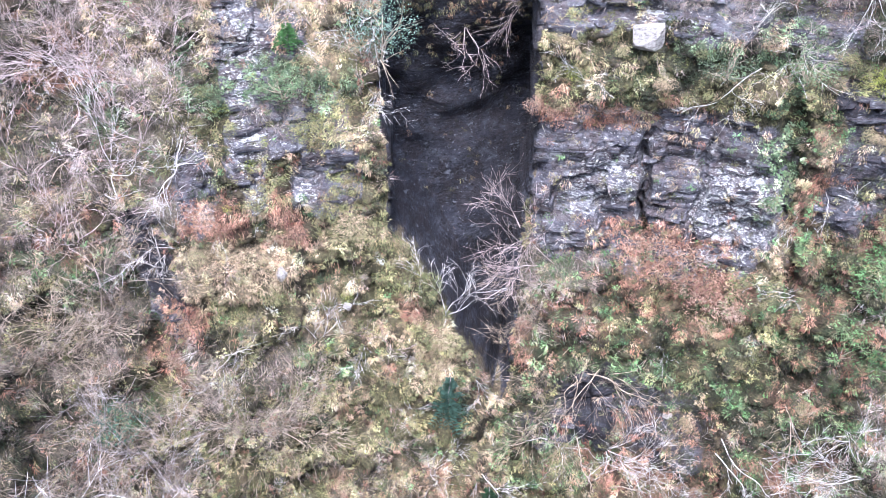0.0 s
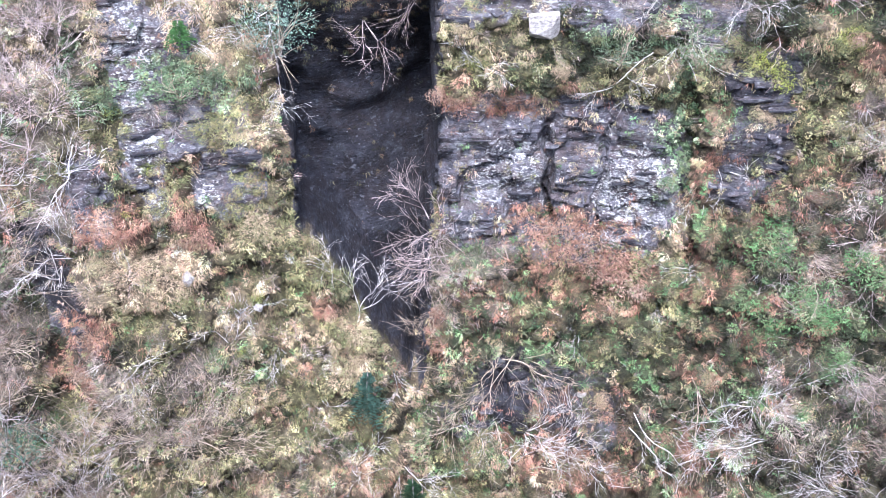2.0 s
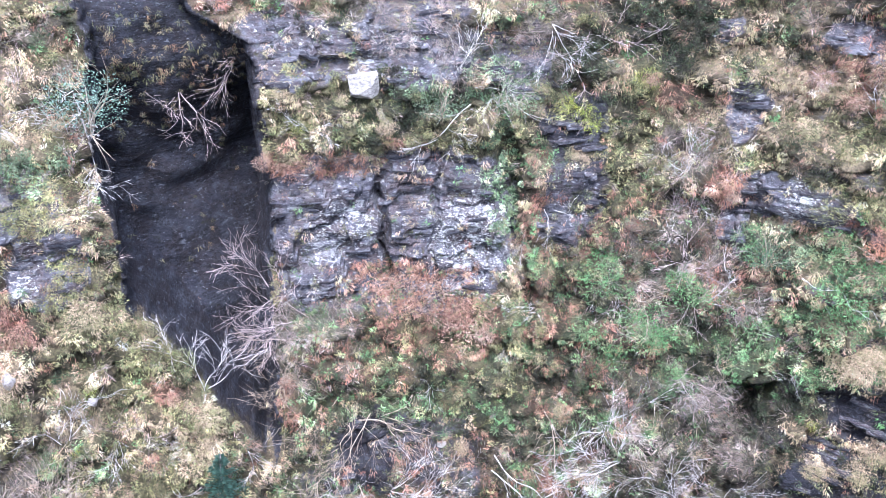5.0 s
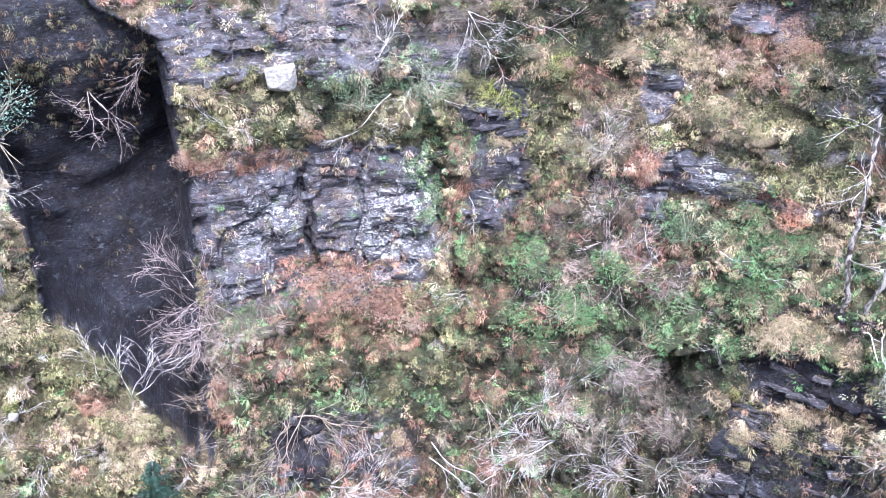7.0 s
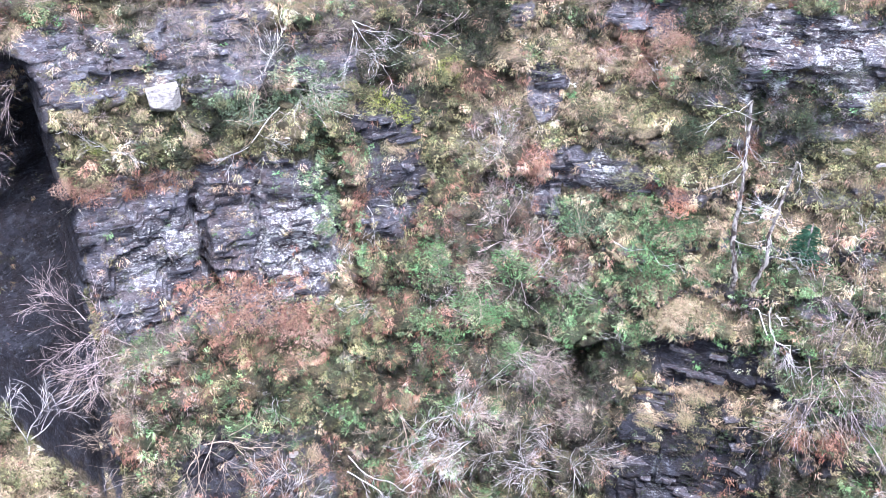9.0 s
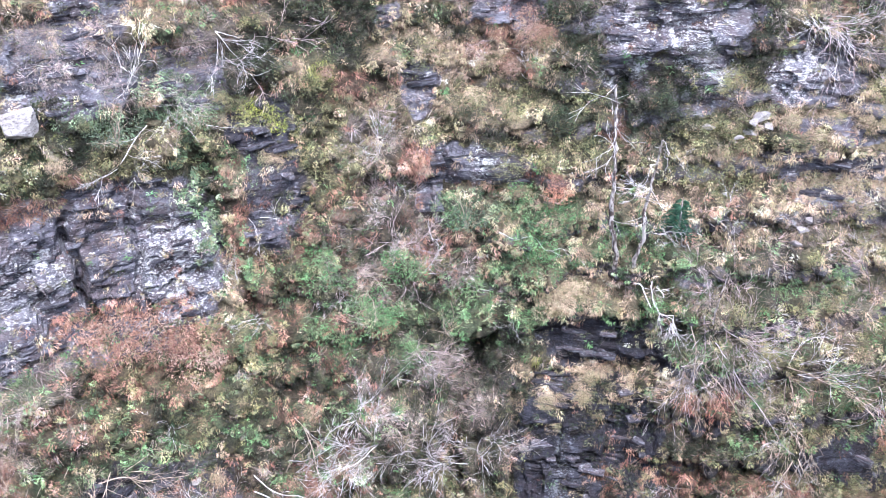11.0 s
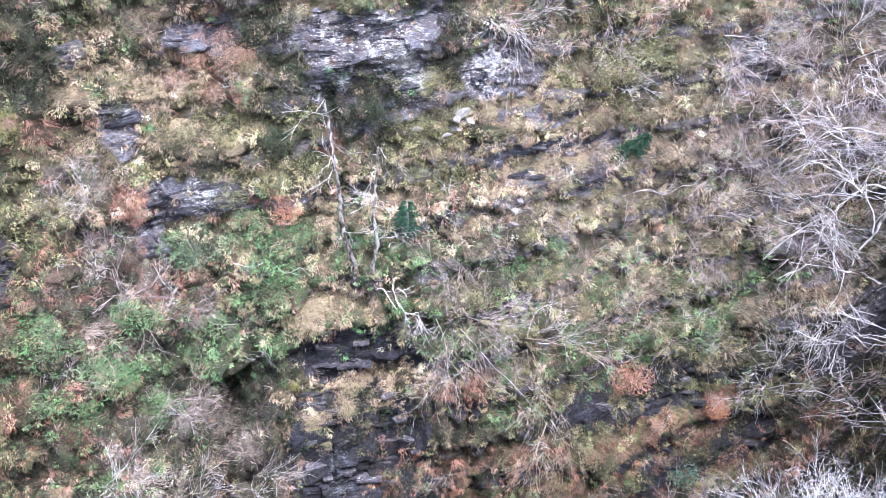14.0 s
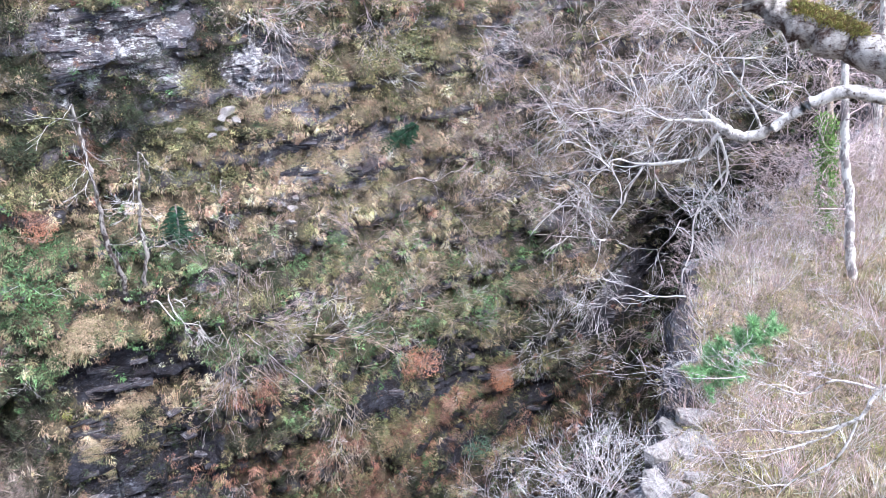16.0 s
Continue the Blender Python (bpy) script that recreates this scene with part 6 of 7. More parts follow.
low_bush("tussock", -31.0, -24.6, 1.8, 0.5)
low_bush("bracken", -43.2, -17.9, 1.0, 0.9)
low_bush("bracken", -41.7, -18.6, 1.3, 0.9)
low_bush("bracken", -47.9, -17.8, 1.6, 0.6)
low_bush("bracken", -51.5, -21.5, 1.7, 0.7)
low_bush("bracken", -53.4, -23.8, 1.5, 0.8)
low_bush("bracken", -32.5, -22.4, 1.0, 0.8)
low_bush("tussock", 39.1, -12.7, 1.8, 0.4)
low_bush("tussock", 37.0, -12.8, 1.5, 0.5)
low_bush("tussock", 41.5, -12.7, 1.7, 0.4)
low_bush("tussock", 39.1, -13.6, 1.5, 0.4)
low_bush("tussock", 41.7, -15.2, 1.8, 0.4)
low_bush("tussock", 43.7, -15.2, 1.5, 0.4)
low_bush("tussock", 39.6, -15.4, 1.5, 0.4)
low_bush("tussock", 42.8, -16.1, 1.2, 0.5)
low_bush("tussock", 24.0, -20.7, 2.4, 0.4)
low_bush("tussock", 21.8, -21.0, 1.8, 0.4)
low_bush("tussock", 25.8, -24.2, 1.5, 0.4)
low_bush("tussock", 22.2, -25.5, 1.5, 0.6)
low_bush("tussock", 24.8, -25.2, 1.8, 0.5)
low_bush("tussock", 22.8, -26.7, 1.1, 0.6)
low_bush("bright_moss", 21.1, -24.2, 0.7, 0.8)
low_bush("bright_moss", 20.8, -23.6, 0.6, 0.8)
low_bush("moss", 32.7, -11.7, 1.4, 0.6)
low_bush("moss", 34.6, -11.9, 1.2, 0.6)
low_bush("moss", 32.0, -13.5, 1.4, 0.6)
low_bush("moss", 31.6, -15.2, 1.8, 0.4)
low_bush("heather", 28.4, -13.1, 1.8, 0.8)
low_bush("heather", 34.5, -10.0, 1.7, 0.9)
low_bush("heather", 29.5, -12.4, 1.5, 0.8)
low_bush("heather", 6.6, -10.1, 1.8, 0.9)
low_bush("bright_moss", 4.4, -11.6, 0.9, 0.9)
low_bush("heather", 14.5, -17.4, 1.8, 0.4)
low_bush("bracken", 21.8, -15.9, 1.2, 0.6)
low_bush("bracken", 19.9, -10.1, 1.5, 0.8)
low_bush("bracken", 15.1, -10.8, 1.4, 0.8)
low_bush("bracken", 11.2, -15.8, 1.1, 0.8)
low_bush("bracken", 2.6, -17.8, 0.9, 0.9)
low_bush("bracken", 15.8, -20.0, 1.1, 0.8)
low_bush("rush", 20.3, -19.1, 1.8, 0.4)
low_bush("rush", 22.8, -17.3, 1.8, 0.4)
low_bush("rush", 27.2, -17.8, 1.8, 0.4)
low_bush("rush", 20.0, -21.9, 1.5, 0.5)
low_bush("rush", 9.9, -23.4, 1.2, 0.4)
low_bush("rush", 4.4, -22.2, 1.2, 0.4)
low_bush("rush", 8.2, -21.9, 1.2, 0.4)
low_bush("moss", 24.3, -15.2, 2.1, 0.4)
low_bush("moss", 17.6, -15.5, 1.8, 0.4)
low_bush("moss", 20.1, -14.9, 1.8, 0.4)
low_bush("moss", 18.0, -13.4, 1.5, 0.5)
low_bush("bracken", 47.5, -24.6, 0.9, 0.8)
low_bush("bracken", 55.1, -29.1, 1.8, 0.3)
low_bush("bracken", 51.6, -27.8, 1.2, 0.4)
low_bush("moss", 48.1, -26.4, 1.7, 0.4)
low_bush("moss", 50.2, -28.1, 1.5, 0.4)
low_bush("moss", 46.2, -28.1, 1.5, 0.4)
low_bush("moss", 44.1, -29.2, 1.5, 0.5)
low_bush("bracken", 43.0, -29.6, 1.5, 0.5)
low_bush("bracken", 57.3, -31.1, 1.4, 0.5)
low_bush("moss", 60.2, -31.6, 1.4, 0.4)
low_bush("moss", 53.4, -26.3, 1.2, 0.4)
low_bush("moss", 47.7, -10.8, 1.8, 0.7)
low_bush("moss", 46.9, -11.9, 1.5, 0.6)
low_bush("tussock", 42.5, -12.7, 1.5, 0.4)
low_bush("tussock", 44.9, -13.4, 1.4, 0.4)
low_bush("bracken", 55.8, -27.3, 1.0, 0.5)
low_bush("tussock", 22.9, -20.8, 2.4, 0.4)
low_bush("tussock", 16.2, -11.0, 1.8, 0.6)
low_bush("tussock", 15.0, -12.9, 1.8, 0.5)
low_bush("bracken", 19.1, -10.3, 1.5, 0.8)
low_bush("tussock", 10.6, -10.3, 1.4, 0.8)
low_bush("tussock", 0.4, -14.8, 1.4, 0.5)
low_bush("moss", -4.0, -21.2, 1.1, 0.8)
low_bush("bracken", -6.3, -22.4, 1.8, 0.5)
low_bush("bracken", -11.9, -21.7, 1.8, 0.5)
low_bush("bracken", -9.1, -22.0, 2.1, 0.5)
low_bush("bracken", -23.1, -24.1, 0.9, 0.8)
low_bush("tussock", -7.8, -27.8, 0.9, 0.7)
low_bush("tussock", 0.8, -25.5, 1.2, 0.6)
low_bush("moss", -47.1, -13.2, 1.0, 0.6)
low_bush("bright_moss", -46.1, -13.9, 0.9, 0.6)
low_bush("moss", -45.4, -14.7, 0.9, 0.6)
low_bush("bright_moss", -43.3, -15.2, 0.7, 0.6)
low_bush("moss", -42.4, -16.5, 0.9, 0.6)
low_bush("moss", -39.0, -14.6, 1.2, 0.6)
low_bush("moss", -38.3, -13.7, 1.3, 0.6)
low_bush("moss", -42.3, -17.2, 0.9, 0.6)
low_bush("bright_moss", -44.8, -15.9, 0.7, 0.6)
low_bush("bright_moss", -46.7, -17.2, 0.5, 0.6)
low_bush("moss", -44.3, -17.3, 0.6, 0.6)
low_bush("tussock", -39.6, -12.3, 1.0, 0.6)
low_bush("tussock", -36.2, -11.8, 0.9, 0.6)
low_bush("tussock", -45.8, -11.3, 1.0, 0.6)
low_bush("tussock", -38.1, -15.0, 0.7, 0.6)
low_bush("bright_moss", -20.1, -13.7, 1.2, 0.6)
low_bush("tussock", -21.4, -12.1, 1.2, 0.6)
low_bush("tussock", -17.4, -12.5, 1.1, 0.6)
low_bush("moss", -11.7, -12.1, 0.9, 0.6)
low_bush("tussock", -6.1, -13.7, 1.1, 0.6)
low_bush("tussock", -2.5, -12.3, 0.9, 0.6)
low_bush("tussock", -14.1, -13.6, 1.2, 0.6)

fallen(-17.1, -26.3, -10.4, -27.2, 0.06, "tan", 1)
fallen(-18.8, -27.6, -17.4, -26.1, 0.05, "tan", 2)
fallen(-17.4, -29.0, -14.7, -31.1, 0.07, "tan", 3)
fallen(-4.7, -27.4, 0.0, -28.7, 0.05, "white", 4)
fallen(-0.5, -25.4, 1.3, -27.2, 0.05, "tan", 5)
fallen(-13.8, -30.7, -8.7, -29.6, 0.07, "tan", 6)
fallen(33.7, -21.5, 35.0, -19.7, 0.05, "tan", 7)
fallen(28.1, -19.6, 31.4, -20.8, 0.06, "white", 8)
fallen(32.6, -17.5, 28.6, -16.1, 0.04, "white", 9)
fallen(17.3, -18.2, 22.2, -18.7, 0.05, "white", 10)
fallen(-3.7, -17.2, -0.3, -17.0, 0.04, "white", 11)
fallen(-8.7, -10.5, -6.0, -13.1, 0.07, "white", 12)
fallen(-7.8, -12.8, -11.4, -14.5, 0.05, "white", 13)
fallen(-53.3, -25.6, -49.0, -22.1, 0.04, "white", 14)
fallen(-55.0, -16.8, -52.8, -16.0, 0.05, "white", 15)
fallen(-49.0, -14.6, -51.0, -16.4, 0.06, "white", 16)
fallen(-56.6, -15.5, -58.9, -16.3, 0.05, "tan", 17)
fallen(-51.5, -13.5, -49.0, -13.7, 0.04, "tan", 18)
fallen(-4.9, -27.8, -0.0, -29.1, 0.05, "white", 19)
fallen(0.1, -25.5, 1.6, -29.1, 0.05, "tan", 20)
fallen(29.9, -20.0, 31.7, -21.4, 0.05, "white", 21)
fallen(40.5, -22.9, 43.2, -25.9, 0.04, "tan", 22)
fallen(47.0, -17.1, 51.2, -17.0, 0.04, "grey", 23)
fallen(34.9, -22.5, 39.9, -24.8, 0.05, "tan", 24)
fallen(32.8, -21.0, 34.4, -24.5, 0.04, "tan", 25)
fallen(-13.5, -29.4, -9.3, -30.2, 0.05, "tan", 26)
fallen(-18.0, -26.4, -18.4, -28.0, 0.05, "tan", 27)
fallen(31.1, -23.6, 35.8, -21.4, 0.05, "tan", 28)
fallen(34.9, -21.5, 40.9, -25.3, 0.05, "grey", 29)
fallen(29.4, -19.3, 31.6, -21.6, 0.05, "white", 30)


# ---- the near bank, with its rocks, pine, birches and overhanging limbs ----
def bank_edge(x):
    return 4.0 + 2.2 * ramp(x, 8, 20) + 0.5 * vnoise(x / 2.2, x * 0, 71) + 0.25 * vnoise(x / 0.8, x * 0, 72)


def bank_z(x, y):
    away = bank_edge(x) - y
    return -10.0 + 0.12 * np.clip(away, 0, 40) + 0.35 * vnoise(x / 2.3, y / 2.3, 73) + 0.12 * vnoise(x / 0.7, y / 0.7, 74) + 3.0 * ramp(x, 24, 48) - 3.5 * ramp(-x, 2, 8)


bx = np.arange(-30, 60.01, 0.3)
drop = np.array([-42.0, -32, -24, -18, -13, -9.0, -6, -4, -2.6, -1.6, -0.9, -0.5, -0.2])
away = np.concatenate([[0.0, 0.12], np.arange(0.3, 9, 0.3), np.arange(9, 45, 2.0)])
rows = []
for d in drop:
    rows.append(np.stack([bx, bank_edge(bx) + 0.25 + 0.03 * d + 0.35 * vnoise(bx / 0.9, bx * 0 + d * 1.3, 75), bank_z(bx, bank_edge(bx)) + d], -1))
for d in away:
    y = bank_edge(bx) - d
    rows.append(np.stack([bx, y, bank_z(bx, y)], -1))
near_bank = mesh_object("near_bank", np.concatenate(rows), grid_faces(len(rows), len(bx))[:, ::-1], GROUND, smooth=True)
edge_rock = np.concatenate([np.full(len(bx), 0.55)] * len(drop) + [np.full(len(bx), 0.6 if d < 0.3 else 0.0) for d in away])
give(near_bank, "rock", edge_rock)
give(near_bank, "wet_shade", 0 * edge_rock)
give(near_bank, "pale", 0.5 * edge_rock)
give(near_bank, "cover", np.tile([0.5, 0.4, 0.29], (len(edge_rock), 1)))
tagged(near_bank, "near rim of the gorge with pale rock edge and rough grass", "bank", kind="structure")


def bank_places(n, x0, x1, reach, seed):
    g = np.random.default_rng(seed)
    x = g.uniform(x0, x1, n)
    y = bank_edge(x) - reach * g.uniform(0.02, 1, n)
    p = np.stack([x, y, bank_z(x, y)], -1)
    nor = np.tile([0.0, 0.1, 1.0], (n, 1)) + g.normal(0, 0.1, (n, 3))
    lev = np.tile([1.0, 0.0, 0.0], (n, 1))
    return (p, nor / np.linalg.norm(nor, axis=1)[:, None], lev), g


f, g = bank_places(5000, 8.5, 28, 6.5, 81)
blades("bank_grass", f, 22, g.uniform(0.07, 0.2, 5000) * (1 + 0.5 * vnoise(f[0][:, 0] / 1.1, f[0][:, 1] / 1.1, 132)), 0.007, tints(5000, *STRAW, *OLIVE[:3], (0.5, 0.38, 0.35), (0.4, 0.29, 0.25)) * np.exp(0.55 * vnoise(f[0][:, 0] / 0.7, f[0][:, 1] / 0.7, 130))[:, None], 0.9, 0.1, 0.9, np.full(5000, 0.16), BLADES, "pale dry grass on the near bank", "grass")
f, g = bank_places(1600, 8, 30, 7.0, 82)
blades("bank_moss", f, 40, g.uniform(0.1, 0.2, 1600), 0.008, tints(1600, *OLIVE, (0.36, 0.34, 0.12)), 0.8, 0.1, 1.0, np.full(1600, 0.2), BLADES, "yellow-green moss and short grass on the near bank", "moss")
f, g = bank_places(1100, 11.5, 40, 6.0, 83)
blades("bank_brushwood", f, 22, g.uniform(0.35, 0.95, 1100), 0.004, tints(1100, (0.56, 0.43, 0.42), (0.46, 0.34, 0.34), (0.62, 0.51, 0.5)) * np.exp(0.6 * vnoise(f[0][:, 0] / 0.6, f[0][:, 1] / 0.6, 131))[:, None], 1.0, -0.2, 0.8, np.full(1100, 0.2), BLADES, "bare pinkish twigs of low shrubs on the near bank", "brushwood")

for n in range(14):
    x = 8.6 + 0.3 * n + 0.12 * math.sin(n * 5.1)
    size = 0.36 + 0.32 * math.sin(n * 2.3) ** 2
    y = float(bank_edge(np.array(x))) - 0.05 - 0.35 * (n % 3)
    ob = boulder((x, y, float(bank_z(np.array(x), np.array(y))) - 0.06), size * 1.3, size * 0.8, size * 0.6, 20 + 37 * (n % 5), "pale lichened rock at the rim of the near bank", n % 4)
    tagged(ob, group="rocks along the near rim")


def bush_on_bank(kind, x, away, size, seed, tilt=0.0):
    y = float(bank_edge(np.array(x))) - away
    p = Vector((x, y, float(bank_z(np.array(x), np.array(y))) - 0.05))
    n = USED.get(kind, 0)
    USED[kind] = n + 1
    src = TREES[kind, 0 if size < 1.6 else 1][n % 4]
    ob = copy_thing(src, Matrix.Translation(p) @ pose(0, 0, 0, -tilt, 0, 0) @ pose(0, 0, 0, 0, 0, seed * 77))
    ob.scale = (size, size, size)
    tagged(ob, "bare multi-stemmed shrub on the near bank", "shrub", group="bare shrubs on the near bank")


for n, (x, d, size) in enumerate(((9.6, 0.1, 1.9), (10.2, 0.2, 1.7), (12.6, 0.2, 1.3), (14.8, 0.3, 1.8), (16.2, 0.6, 2.0), (18.0, 0.5, 2.4), (19.5, 1.0, 2.6), (21.0, 0.8, 2.8), (22.5, 1.6, 3.0), (17.0, 2.0, 1.6), (14.5, 2.4, 1.3), (24.0, 1.0, 3.2), (26.0, 2.0, 3.4), (20.0, 3.0, 2.2), (15.6, 1.4, 1.4), (13.4, 2.8, 1.2), (12.0, 1.6, 0.9), (16.5, 3.4, 1.5), (18.5, 4.2, 1.7), (14.0, 4.2, 1.2), (19.0, 1.8, 2.2), (13.6, 0.8, 1.2), (17.4, 1.2, 1.9), (21.5, 2.6, 2.4), (18.2, 2.6, 2.2), (19.6, 0.4, 2.6), (20.6, 2.0, 2.8), (22.0, 0.6, 3.0), (23.2, 2.4, 3.2), (15.0, 3.2, 1.3), (16.0, 4.6, 1.4), (12.6, 3.4, 0.9), (11.6, 2.6, 0.8), (13.0, 4.6, 1.1), (10.9, 0.5, 1.0), (11.4, 0.9, 1.1), (12.2, 0.4, 1.2), (13.1, 0.3, 1.4), (14.1, 0.5, 1.5), (15.4, 0.4, 1.7), (16.8, 0.4, 2.0), (11.2, 1.8, 0.9), (12.4, 2.2, 1.0), (13.3, 1.6, 1.1), (14.4, 1.5, 1.3), (15.2, 2.2, 1.4), (16.2, 2.6, 1.6), (17.6, 3.2, 1.7), (10.4, 1.2, 0.9), (11.8, 3.8, 0.9), (13.8, 3.6, 1.2))):
    bush_on_bank(("brown", "white", "tan", "brown")[n % 4], x, d, size, n, 12)


def pine(p, high, seed):
    """A young pine with brushes of long needles at the branch ends."""
    rnd = random.Random(seed)
    root = tagged(new("pine"), "young bright green pine on the rim of the near bank", "pine")
    p = Vector(p)
    top = p + Vector((0.5, -0.9, 1.75)) * high
    limb("trunk", [p, p.lerp(top, 0.5) + Vector((0, 0, 0.08)), top], [0.035, 0.025, 0.01], BARKS["tan"], root, 6)
    v, f, c = [], [], []
    wood = ([], [])
    for b in range(60):
        t = 0.1 + 0.9 * b / 59
        q = p.lerp(top, t)
        d = Vector((rnd.gauss(0, 0.7), rnd.gauss(0, 0.7), rnd.gauss(0.35, 0.4)))
        tip = q + d.normalized() * high * 0.5 * (1.15 - 0.6 * t)
        tube(*wood, [q, tip], [0.009, 0.005], 4)
        for _ in range(130):
            w = (tip - q).normalized() * 0.6 + Vector((rnd.gauss(0, 0.6), rnd.gauss(0, 0.6), rnd.gauss(0.15, 0.6)))
            w = w.normalized() * rnd.uniform(0.1, 0.18)
            o = q.lerp(tip, rnd.uniform(0.35, 1.05))
            e = w.cross(Vector((rnd.gauss(0, 1), rnd.gauss(0, 1), 1))).normalized() * 0.008
            i = len(v)
            v += [o - e, o + e, o + w]
            f.append((i, i + 1, i + 2))
            c += [np.array((0.24, 0.42, 0.2)) * rnd.uniform(0.65, 1.4)] * 3
    mesh_object("branch_frame", *wood, BARKS["tan"], root)
    give(mesh_object("foliage", v, f, NEEDLES, root), "tint", np.array(c))


pine((12.9, 4.2, -9.95), 1.0, 5)


def bank_tree(base, top, girth, seed, ivy=False):
    rnd = random.Random(seed)
    root = tagged(new("birch_tree"), "ivy-clad trunk on the near bank" if ivy else "slim pale birch trunk on the near bank", "tree", group="trees on the near bank")
    b, t = Vector(base), Vector(top)
    path = [b.lerp(t, i / 6) + Vector((rnd.gauss(0, 0.04), rnd.gauss(0, 0.04), 0)) for i in range(7)]
    path[0] = b - Vector((0, 0, 0.2))
    limb("trunk", path, [girth * (1.1 - 0.07 * i) for i in range(7)], BARKS["pale"] if not ivy else BARKS["tan"], root, 10, 0.03, seed)
    starts = [(path[i], Vector((rnd.gauss(0, 1), rnd.gauss(0, 1), rnd.uniform(0.1, 0.9)))) for i in (2, 3, 3, 4, 4, 5, 5, 6, 6, 6)]
    twiggy("crown", starts, BARKS["brown"], root, seed, 1.3, 0.022, 3, 0.005, -0.02, 4)
    if ivy:
        v, f, c = [], [], []
        for _ in range(2600):
            o = b.lerp(t, rnd.uniform(0.08, 0.75)) + Vector((rnd.gauss(0, 0.13), rnd.gauss(0, 0.13), 0))
            u = Vector((rnd.gauss(0, 1), rnd.gauss(0, 1), rnd.gauss(0, 1))).normalized() * 0.035
            w = u.orthogonal().normalized() * 0.028
            i = len(v)
            v += [o - u, o + w, o + u, o - w]
            f.append((i, i + 1, i + 2, i + 3))
            c += [np.array((0.15, 0.26, 0.07)) * rnd.uniform(0.6, 1.4)] * 4
        give(mesh_object("ivy_cover", v, f, LEAVES, root), "tint", np.array(c))


bank_tree((18.8, 3.0, -9.9), (19.3, 4.9, -4.2), 0.11, 31)
bank_tree((20.7, 4.3, -9.9), (21.0, 5.4, -5.5), 0.09, 32, True)
bank_tree((25.5, 4.6, -9.5), (25.6, 6.0, -3.0), 0.1, 33)
bank_tree((29.0, 5.2, -9.0), (28.6, 6.4, -2.0), 0.12, 34)

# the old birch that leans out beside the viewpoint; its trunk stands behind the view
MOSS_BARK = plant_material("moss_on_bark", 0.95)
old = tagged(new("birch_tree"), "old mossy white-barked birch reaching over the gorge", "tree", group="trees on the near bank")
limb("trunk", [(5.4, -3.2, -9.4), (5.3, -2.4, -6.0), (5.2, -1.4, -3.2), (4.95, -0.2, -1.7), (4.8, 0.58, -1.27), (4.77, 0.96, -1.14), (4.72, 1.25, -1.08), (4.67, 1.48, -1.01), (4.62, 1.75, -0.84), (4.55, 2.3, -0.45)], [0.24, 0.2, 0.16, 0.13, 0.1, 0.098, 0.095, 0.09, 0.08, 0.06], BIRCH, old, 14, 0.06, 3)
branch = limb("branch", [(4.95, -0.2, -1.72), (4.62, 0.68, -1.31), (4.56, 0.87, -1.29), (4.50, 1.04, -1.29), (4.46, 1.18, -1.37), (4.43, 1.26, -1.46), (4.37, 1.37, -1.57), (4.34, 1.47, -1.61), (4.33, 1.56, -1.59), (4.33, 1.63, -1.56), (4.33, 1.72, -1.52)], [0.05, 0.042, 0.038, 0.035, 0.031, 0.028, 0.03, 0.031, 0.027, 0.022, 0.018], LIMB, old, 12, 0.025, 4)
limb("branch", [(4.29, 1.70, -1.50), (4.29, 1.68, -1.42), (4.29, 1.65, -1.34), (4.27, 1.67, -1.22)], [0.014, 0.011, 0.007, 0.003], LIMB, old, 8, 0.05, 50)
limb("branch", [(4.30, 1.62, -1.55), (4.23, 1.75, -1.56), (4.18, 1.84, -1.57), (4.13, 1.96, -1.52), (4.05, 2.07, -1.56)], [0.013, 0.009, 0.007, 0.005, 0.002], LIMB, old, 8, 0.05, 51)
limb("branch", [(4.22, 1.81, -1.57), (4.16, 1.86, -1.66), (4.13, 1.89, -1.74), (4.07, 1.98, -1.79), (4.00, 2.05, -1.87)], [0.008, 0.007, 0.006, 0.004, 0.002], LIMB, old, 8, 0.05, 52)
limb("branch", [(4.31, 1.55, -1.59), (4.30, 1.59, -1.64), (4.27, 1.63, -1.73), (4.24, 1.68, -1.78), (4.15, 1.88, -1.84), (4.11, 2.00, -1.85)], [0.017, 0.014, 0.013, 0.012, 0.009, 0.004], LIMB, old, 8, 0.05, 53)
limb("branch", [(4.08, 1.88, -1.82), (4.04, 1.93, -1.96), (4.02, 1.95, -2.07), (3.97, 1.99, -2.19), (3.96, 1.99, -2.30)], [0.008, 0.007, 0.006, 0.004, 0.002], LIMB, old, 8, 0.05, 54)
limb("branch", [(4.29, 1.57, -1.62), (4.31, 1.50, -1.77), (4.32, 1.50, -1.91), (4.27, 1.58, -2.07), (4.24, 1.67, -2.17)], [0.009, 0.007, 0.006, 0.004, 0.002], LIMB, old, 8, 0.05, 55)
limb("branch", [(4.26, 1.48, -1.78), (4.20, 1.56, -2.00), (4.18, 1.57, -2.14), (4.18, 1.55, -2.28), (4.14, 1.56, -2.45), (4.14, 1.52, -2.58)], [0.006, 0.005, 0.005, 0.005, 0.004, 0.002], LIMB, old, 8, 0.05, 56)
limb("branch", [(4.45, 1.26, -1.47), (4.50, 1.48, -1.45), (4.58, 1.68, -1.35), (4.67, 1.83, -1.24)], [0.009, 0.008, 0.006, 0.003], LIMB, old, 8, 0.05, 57)
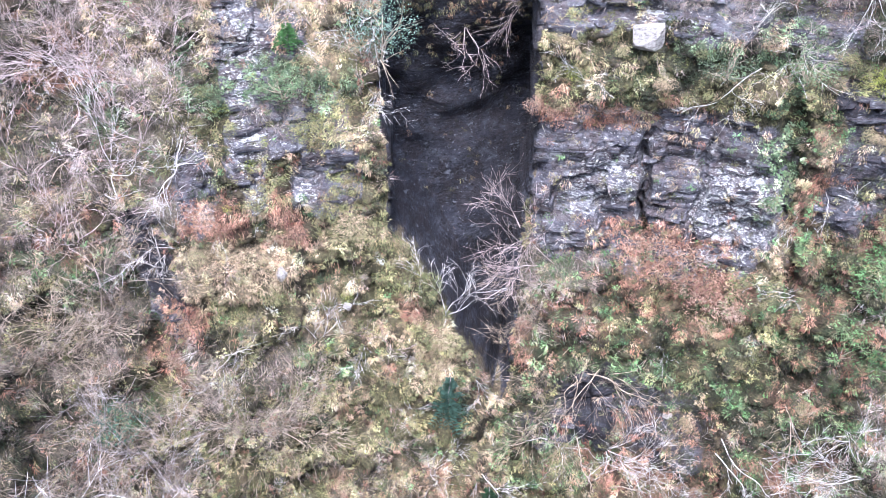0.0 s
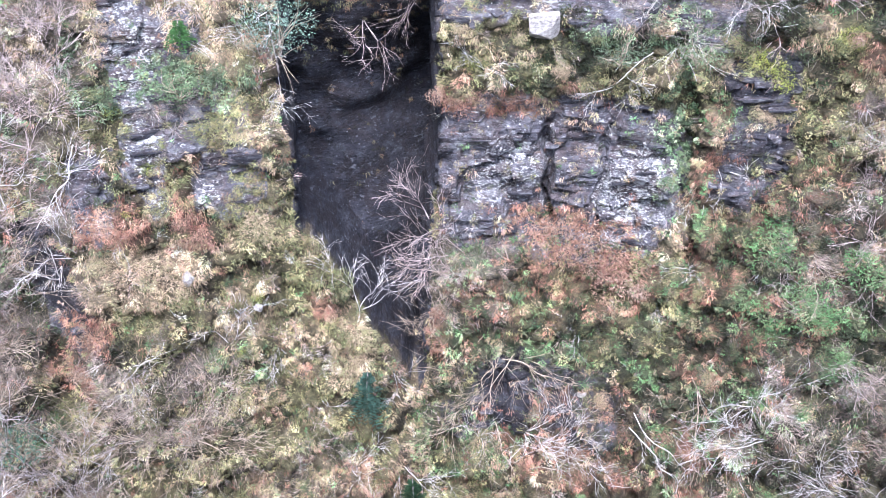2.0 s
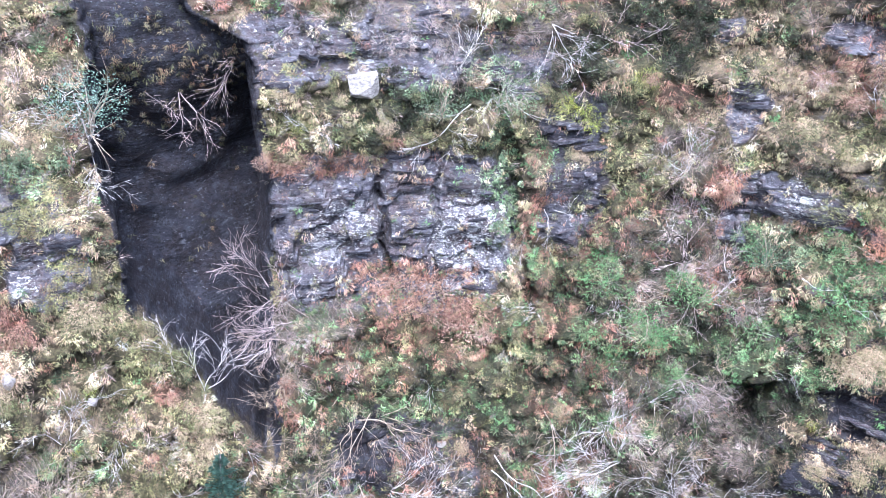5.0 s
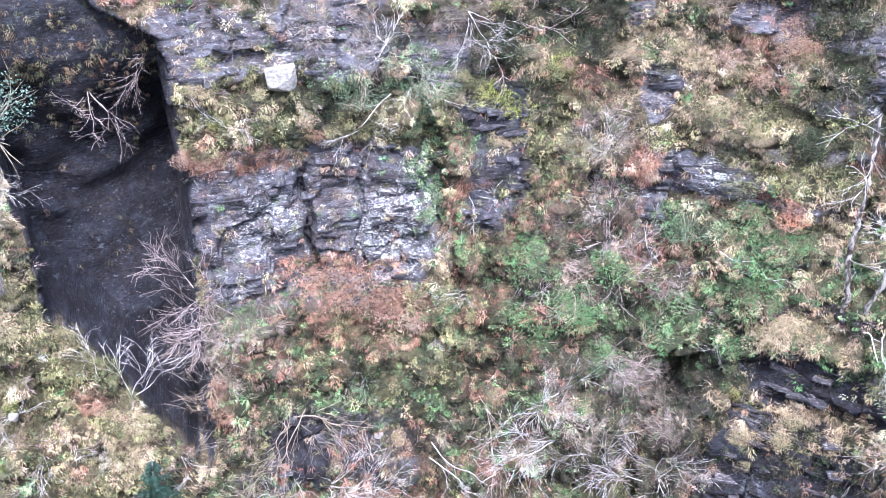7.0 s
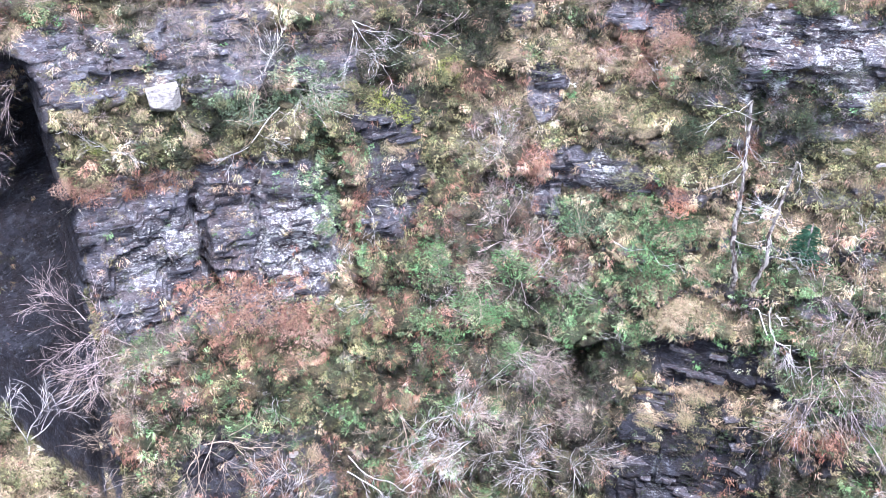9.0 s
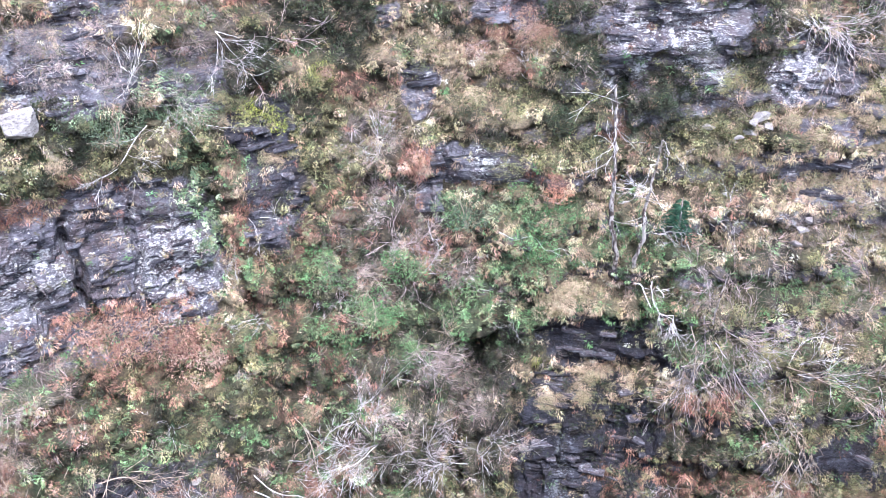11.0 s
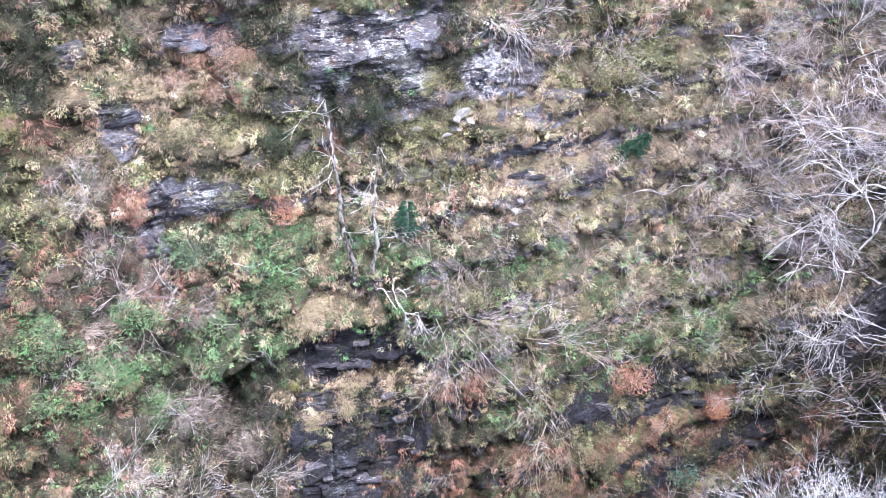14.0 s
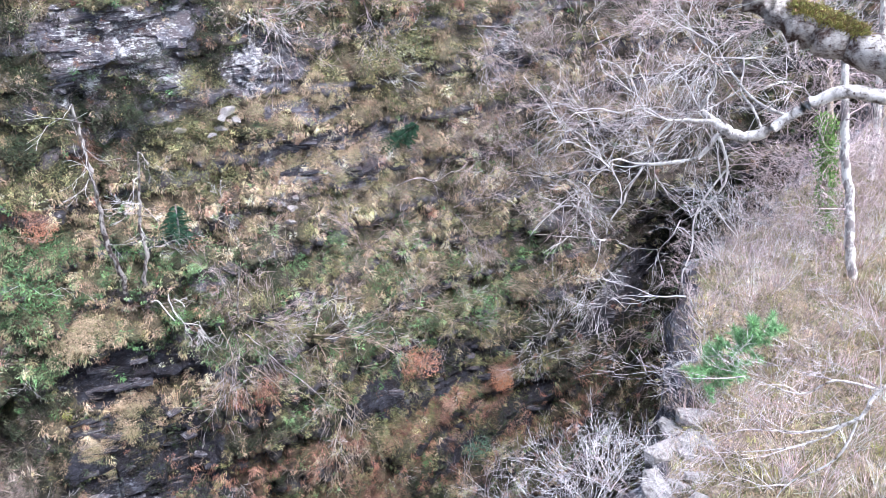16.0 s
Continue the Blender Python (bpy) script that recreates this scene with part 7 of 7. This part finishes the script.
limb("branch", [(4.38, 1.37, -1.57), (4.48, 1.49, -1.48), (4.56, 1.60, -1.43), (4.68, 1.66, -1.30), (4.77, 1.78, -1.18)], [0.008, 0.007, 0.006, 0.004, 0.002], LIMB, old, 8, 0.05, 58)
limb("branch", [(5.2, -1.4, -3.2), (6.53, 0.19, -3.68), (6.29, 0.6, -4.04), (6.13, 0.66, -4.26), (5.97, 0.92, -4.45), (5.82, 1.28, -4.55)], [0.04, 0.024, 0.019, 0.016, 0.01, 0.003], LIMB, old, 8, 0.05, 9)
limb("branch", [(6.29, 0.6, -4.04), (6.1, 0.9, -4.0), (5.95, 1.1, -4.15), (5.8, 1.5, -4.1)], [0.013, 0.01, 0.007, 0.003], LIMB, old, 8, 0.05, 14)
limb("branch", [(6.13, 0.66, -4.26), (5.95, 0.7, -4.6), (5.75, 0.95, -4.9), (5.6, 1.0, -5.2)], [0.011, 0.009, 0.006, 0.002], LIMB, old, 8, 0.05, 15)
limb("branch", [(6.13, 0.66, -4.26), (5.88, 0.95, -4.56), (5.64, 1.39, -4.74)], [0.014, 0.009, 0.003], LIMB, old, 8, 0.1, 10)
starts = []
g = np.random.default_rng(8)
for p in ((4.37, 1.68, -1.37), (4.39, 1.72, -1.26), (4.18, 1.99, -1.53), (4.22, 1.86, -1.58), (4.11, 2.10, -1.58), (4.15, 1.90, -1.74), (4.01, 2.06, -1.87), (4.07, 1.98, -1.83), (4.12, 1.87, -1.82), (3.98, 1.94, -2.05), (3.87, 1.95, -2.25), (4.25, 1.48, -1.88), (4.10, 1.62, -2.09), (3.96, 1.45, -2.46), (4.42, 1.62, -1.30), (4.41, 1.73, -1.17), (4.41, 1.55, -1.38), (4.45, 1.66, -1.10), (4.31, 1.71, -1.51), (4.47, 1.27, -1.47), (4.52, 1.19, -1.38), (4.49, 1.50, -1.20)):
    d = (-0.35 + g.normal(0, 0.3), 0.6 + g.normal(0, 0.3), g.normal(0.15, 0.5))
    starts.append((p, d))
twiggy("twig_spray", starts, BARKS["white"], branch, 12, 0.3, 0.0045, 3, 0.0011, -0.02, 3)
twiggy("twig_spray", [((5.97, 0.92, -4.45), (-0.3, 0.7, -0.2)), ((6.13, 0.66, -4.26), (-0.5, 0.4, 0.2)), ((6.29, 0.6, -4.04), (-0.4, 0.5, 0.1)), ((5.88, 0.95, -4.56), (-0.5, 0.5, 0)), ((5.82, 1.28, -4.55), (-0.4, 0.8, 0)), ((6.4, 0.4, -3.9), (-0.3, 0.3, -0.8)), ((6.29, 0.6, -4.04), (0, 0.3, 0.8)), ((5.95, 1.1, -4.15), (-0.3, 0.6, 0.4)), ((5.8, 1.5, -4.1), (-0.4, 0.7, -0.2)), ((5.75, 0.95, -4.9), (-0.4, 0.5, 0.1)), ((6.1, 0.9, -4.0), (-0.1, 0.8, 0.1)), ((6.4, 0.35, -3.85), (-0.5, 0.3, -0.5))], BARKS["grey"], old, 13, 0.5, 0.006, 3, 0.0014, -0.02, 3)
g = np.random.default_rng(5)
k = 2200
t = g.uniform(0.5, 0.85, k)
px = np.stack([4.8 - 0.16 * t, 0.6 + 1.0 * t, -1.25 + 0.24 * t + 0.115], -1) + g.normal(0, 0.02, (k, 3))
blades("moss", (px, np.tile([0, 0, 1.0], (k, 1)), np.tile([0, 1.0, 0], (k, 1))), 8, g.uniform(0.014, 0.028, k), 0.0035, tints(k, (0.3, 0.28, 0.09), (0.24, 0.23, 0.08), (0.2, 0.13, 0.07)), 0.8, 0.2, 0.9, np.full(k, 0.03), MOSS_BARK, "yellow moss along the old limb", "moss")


def lone_tree(kind, p, size, lean_x, lean_y, label):
    n = USED.get(kind, 0)
    USED[kind] = n + 1
    ob = copy_thing(TREES[kind, 1][n % 4], Matrix.Translation(p) @ pose(0, 0, 0, lean_y, lean_x, 0))
    ob.scale = (size, size, size)
    tagged(ob, label, "tree", group="trees on the near bank")


lone_tree("white", (-10.3, 2.9, -13.6), 4.6, 5, -14, "leafless pale tree reaching up from below the near rim")

for kind, p, size, lx, ly in (("white", (9.2, 4.4, -11.0), 2.2, -10, -10), ("grey", (8.7, 4.5, -11.6), 2.4, -20, -15), ("white", (8.2, 4.7, -12.2), 2.6, -25, -10), ("white", (9.9, 4.5, -11.0), 2.0, 5, -20), ("brown", (7.8, 4.6, -12.6), 2.8, -30, -5), ("white", (10.8, 4.6, -11.2), 2.0, 0, -20)):
    lone_tree(kind, p, size, lx, ly, "bare pale shrub rooted in the rock below the near rim")


# ---- loose and bedded slabs standing proud of the rock faces ----
def slabs():
    g = np.random.default_rng(77)
    faces = [zn for zn in ZONES if zn[0] == "rock"]
    made = 0
    while made < 300:
        _, a0, z0, ra, rz, strength = faces[g.integers(0, len(faces))]
        if g.uniform(0, 1) > 0.25 + ra * rz / 40:
            continue
        a, z = a0 + ra * g.uniform(-0.9, 0.9), z0 + rz * g.uniform(-0.9, 0.9)
        if weight("rock", np.array([a]), np.array([z]))[0] < 0.5 or cleft(np.array([a]), np.array([z]))[0] > 0.2:
            continue
        p, out, lev = on_wall(a, z, 0.1)
        ob = new("stone", STONES[made % len(STONES)])
        long, high = g.uniform(0.4, 1.3), g.uniform(0.08, 0.26)
        ob.matrix_basis = Matrix.Translation(p) @ pose(0, 0, 0, g.normal(0, 6), g.normal(-3, 4), -a + g.normal(0, 14)) @ Matrix.Diagonal((long, g.uniform(0.3, 0.6), high, 1))
        ob.parent = cliff
        made += 1


slabs()
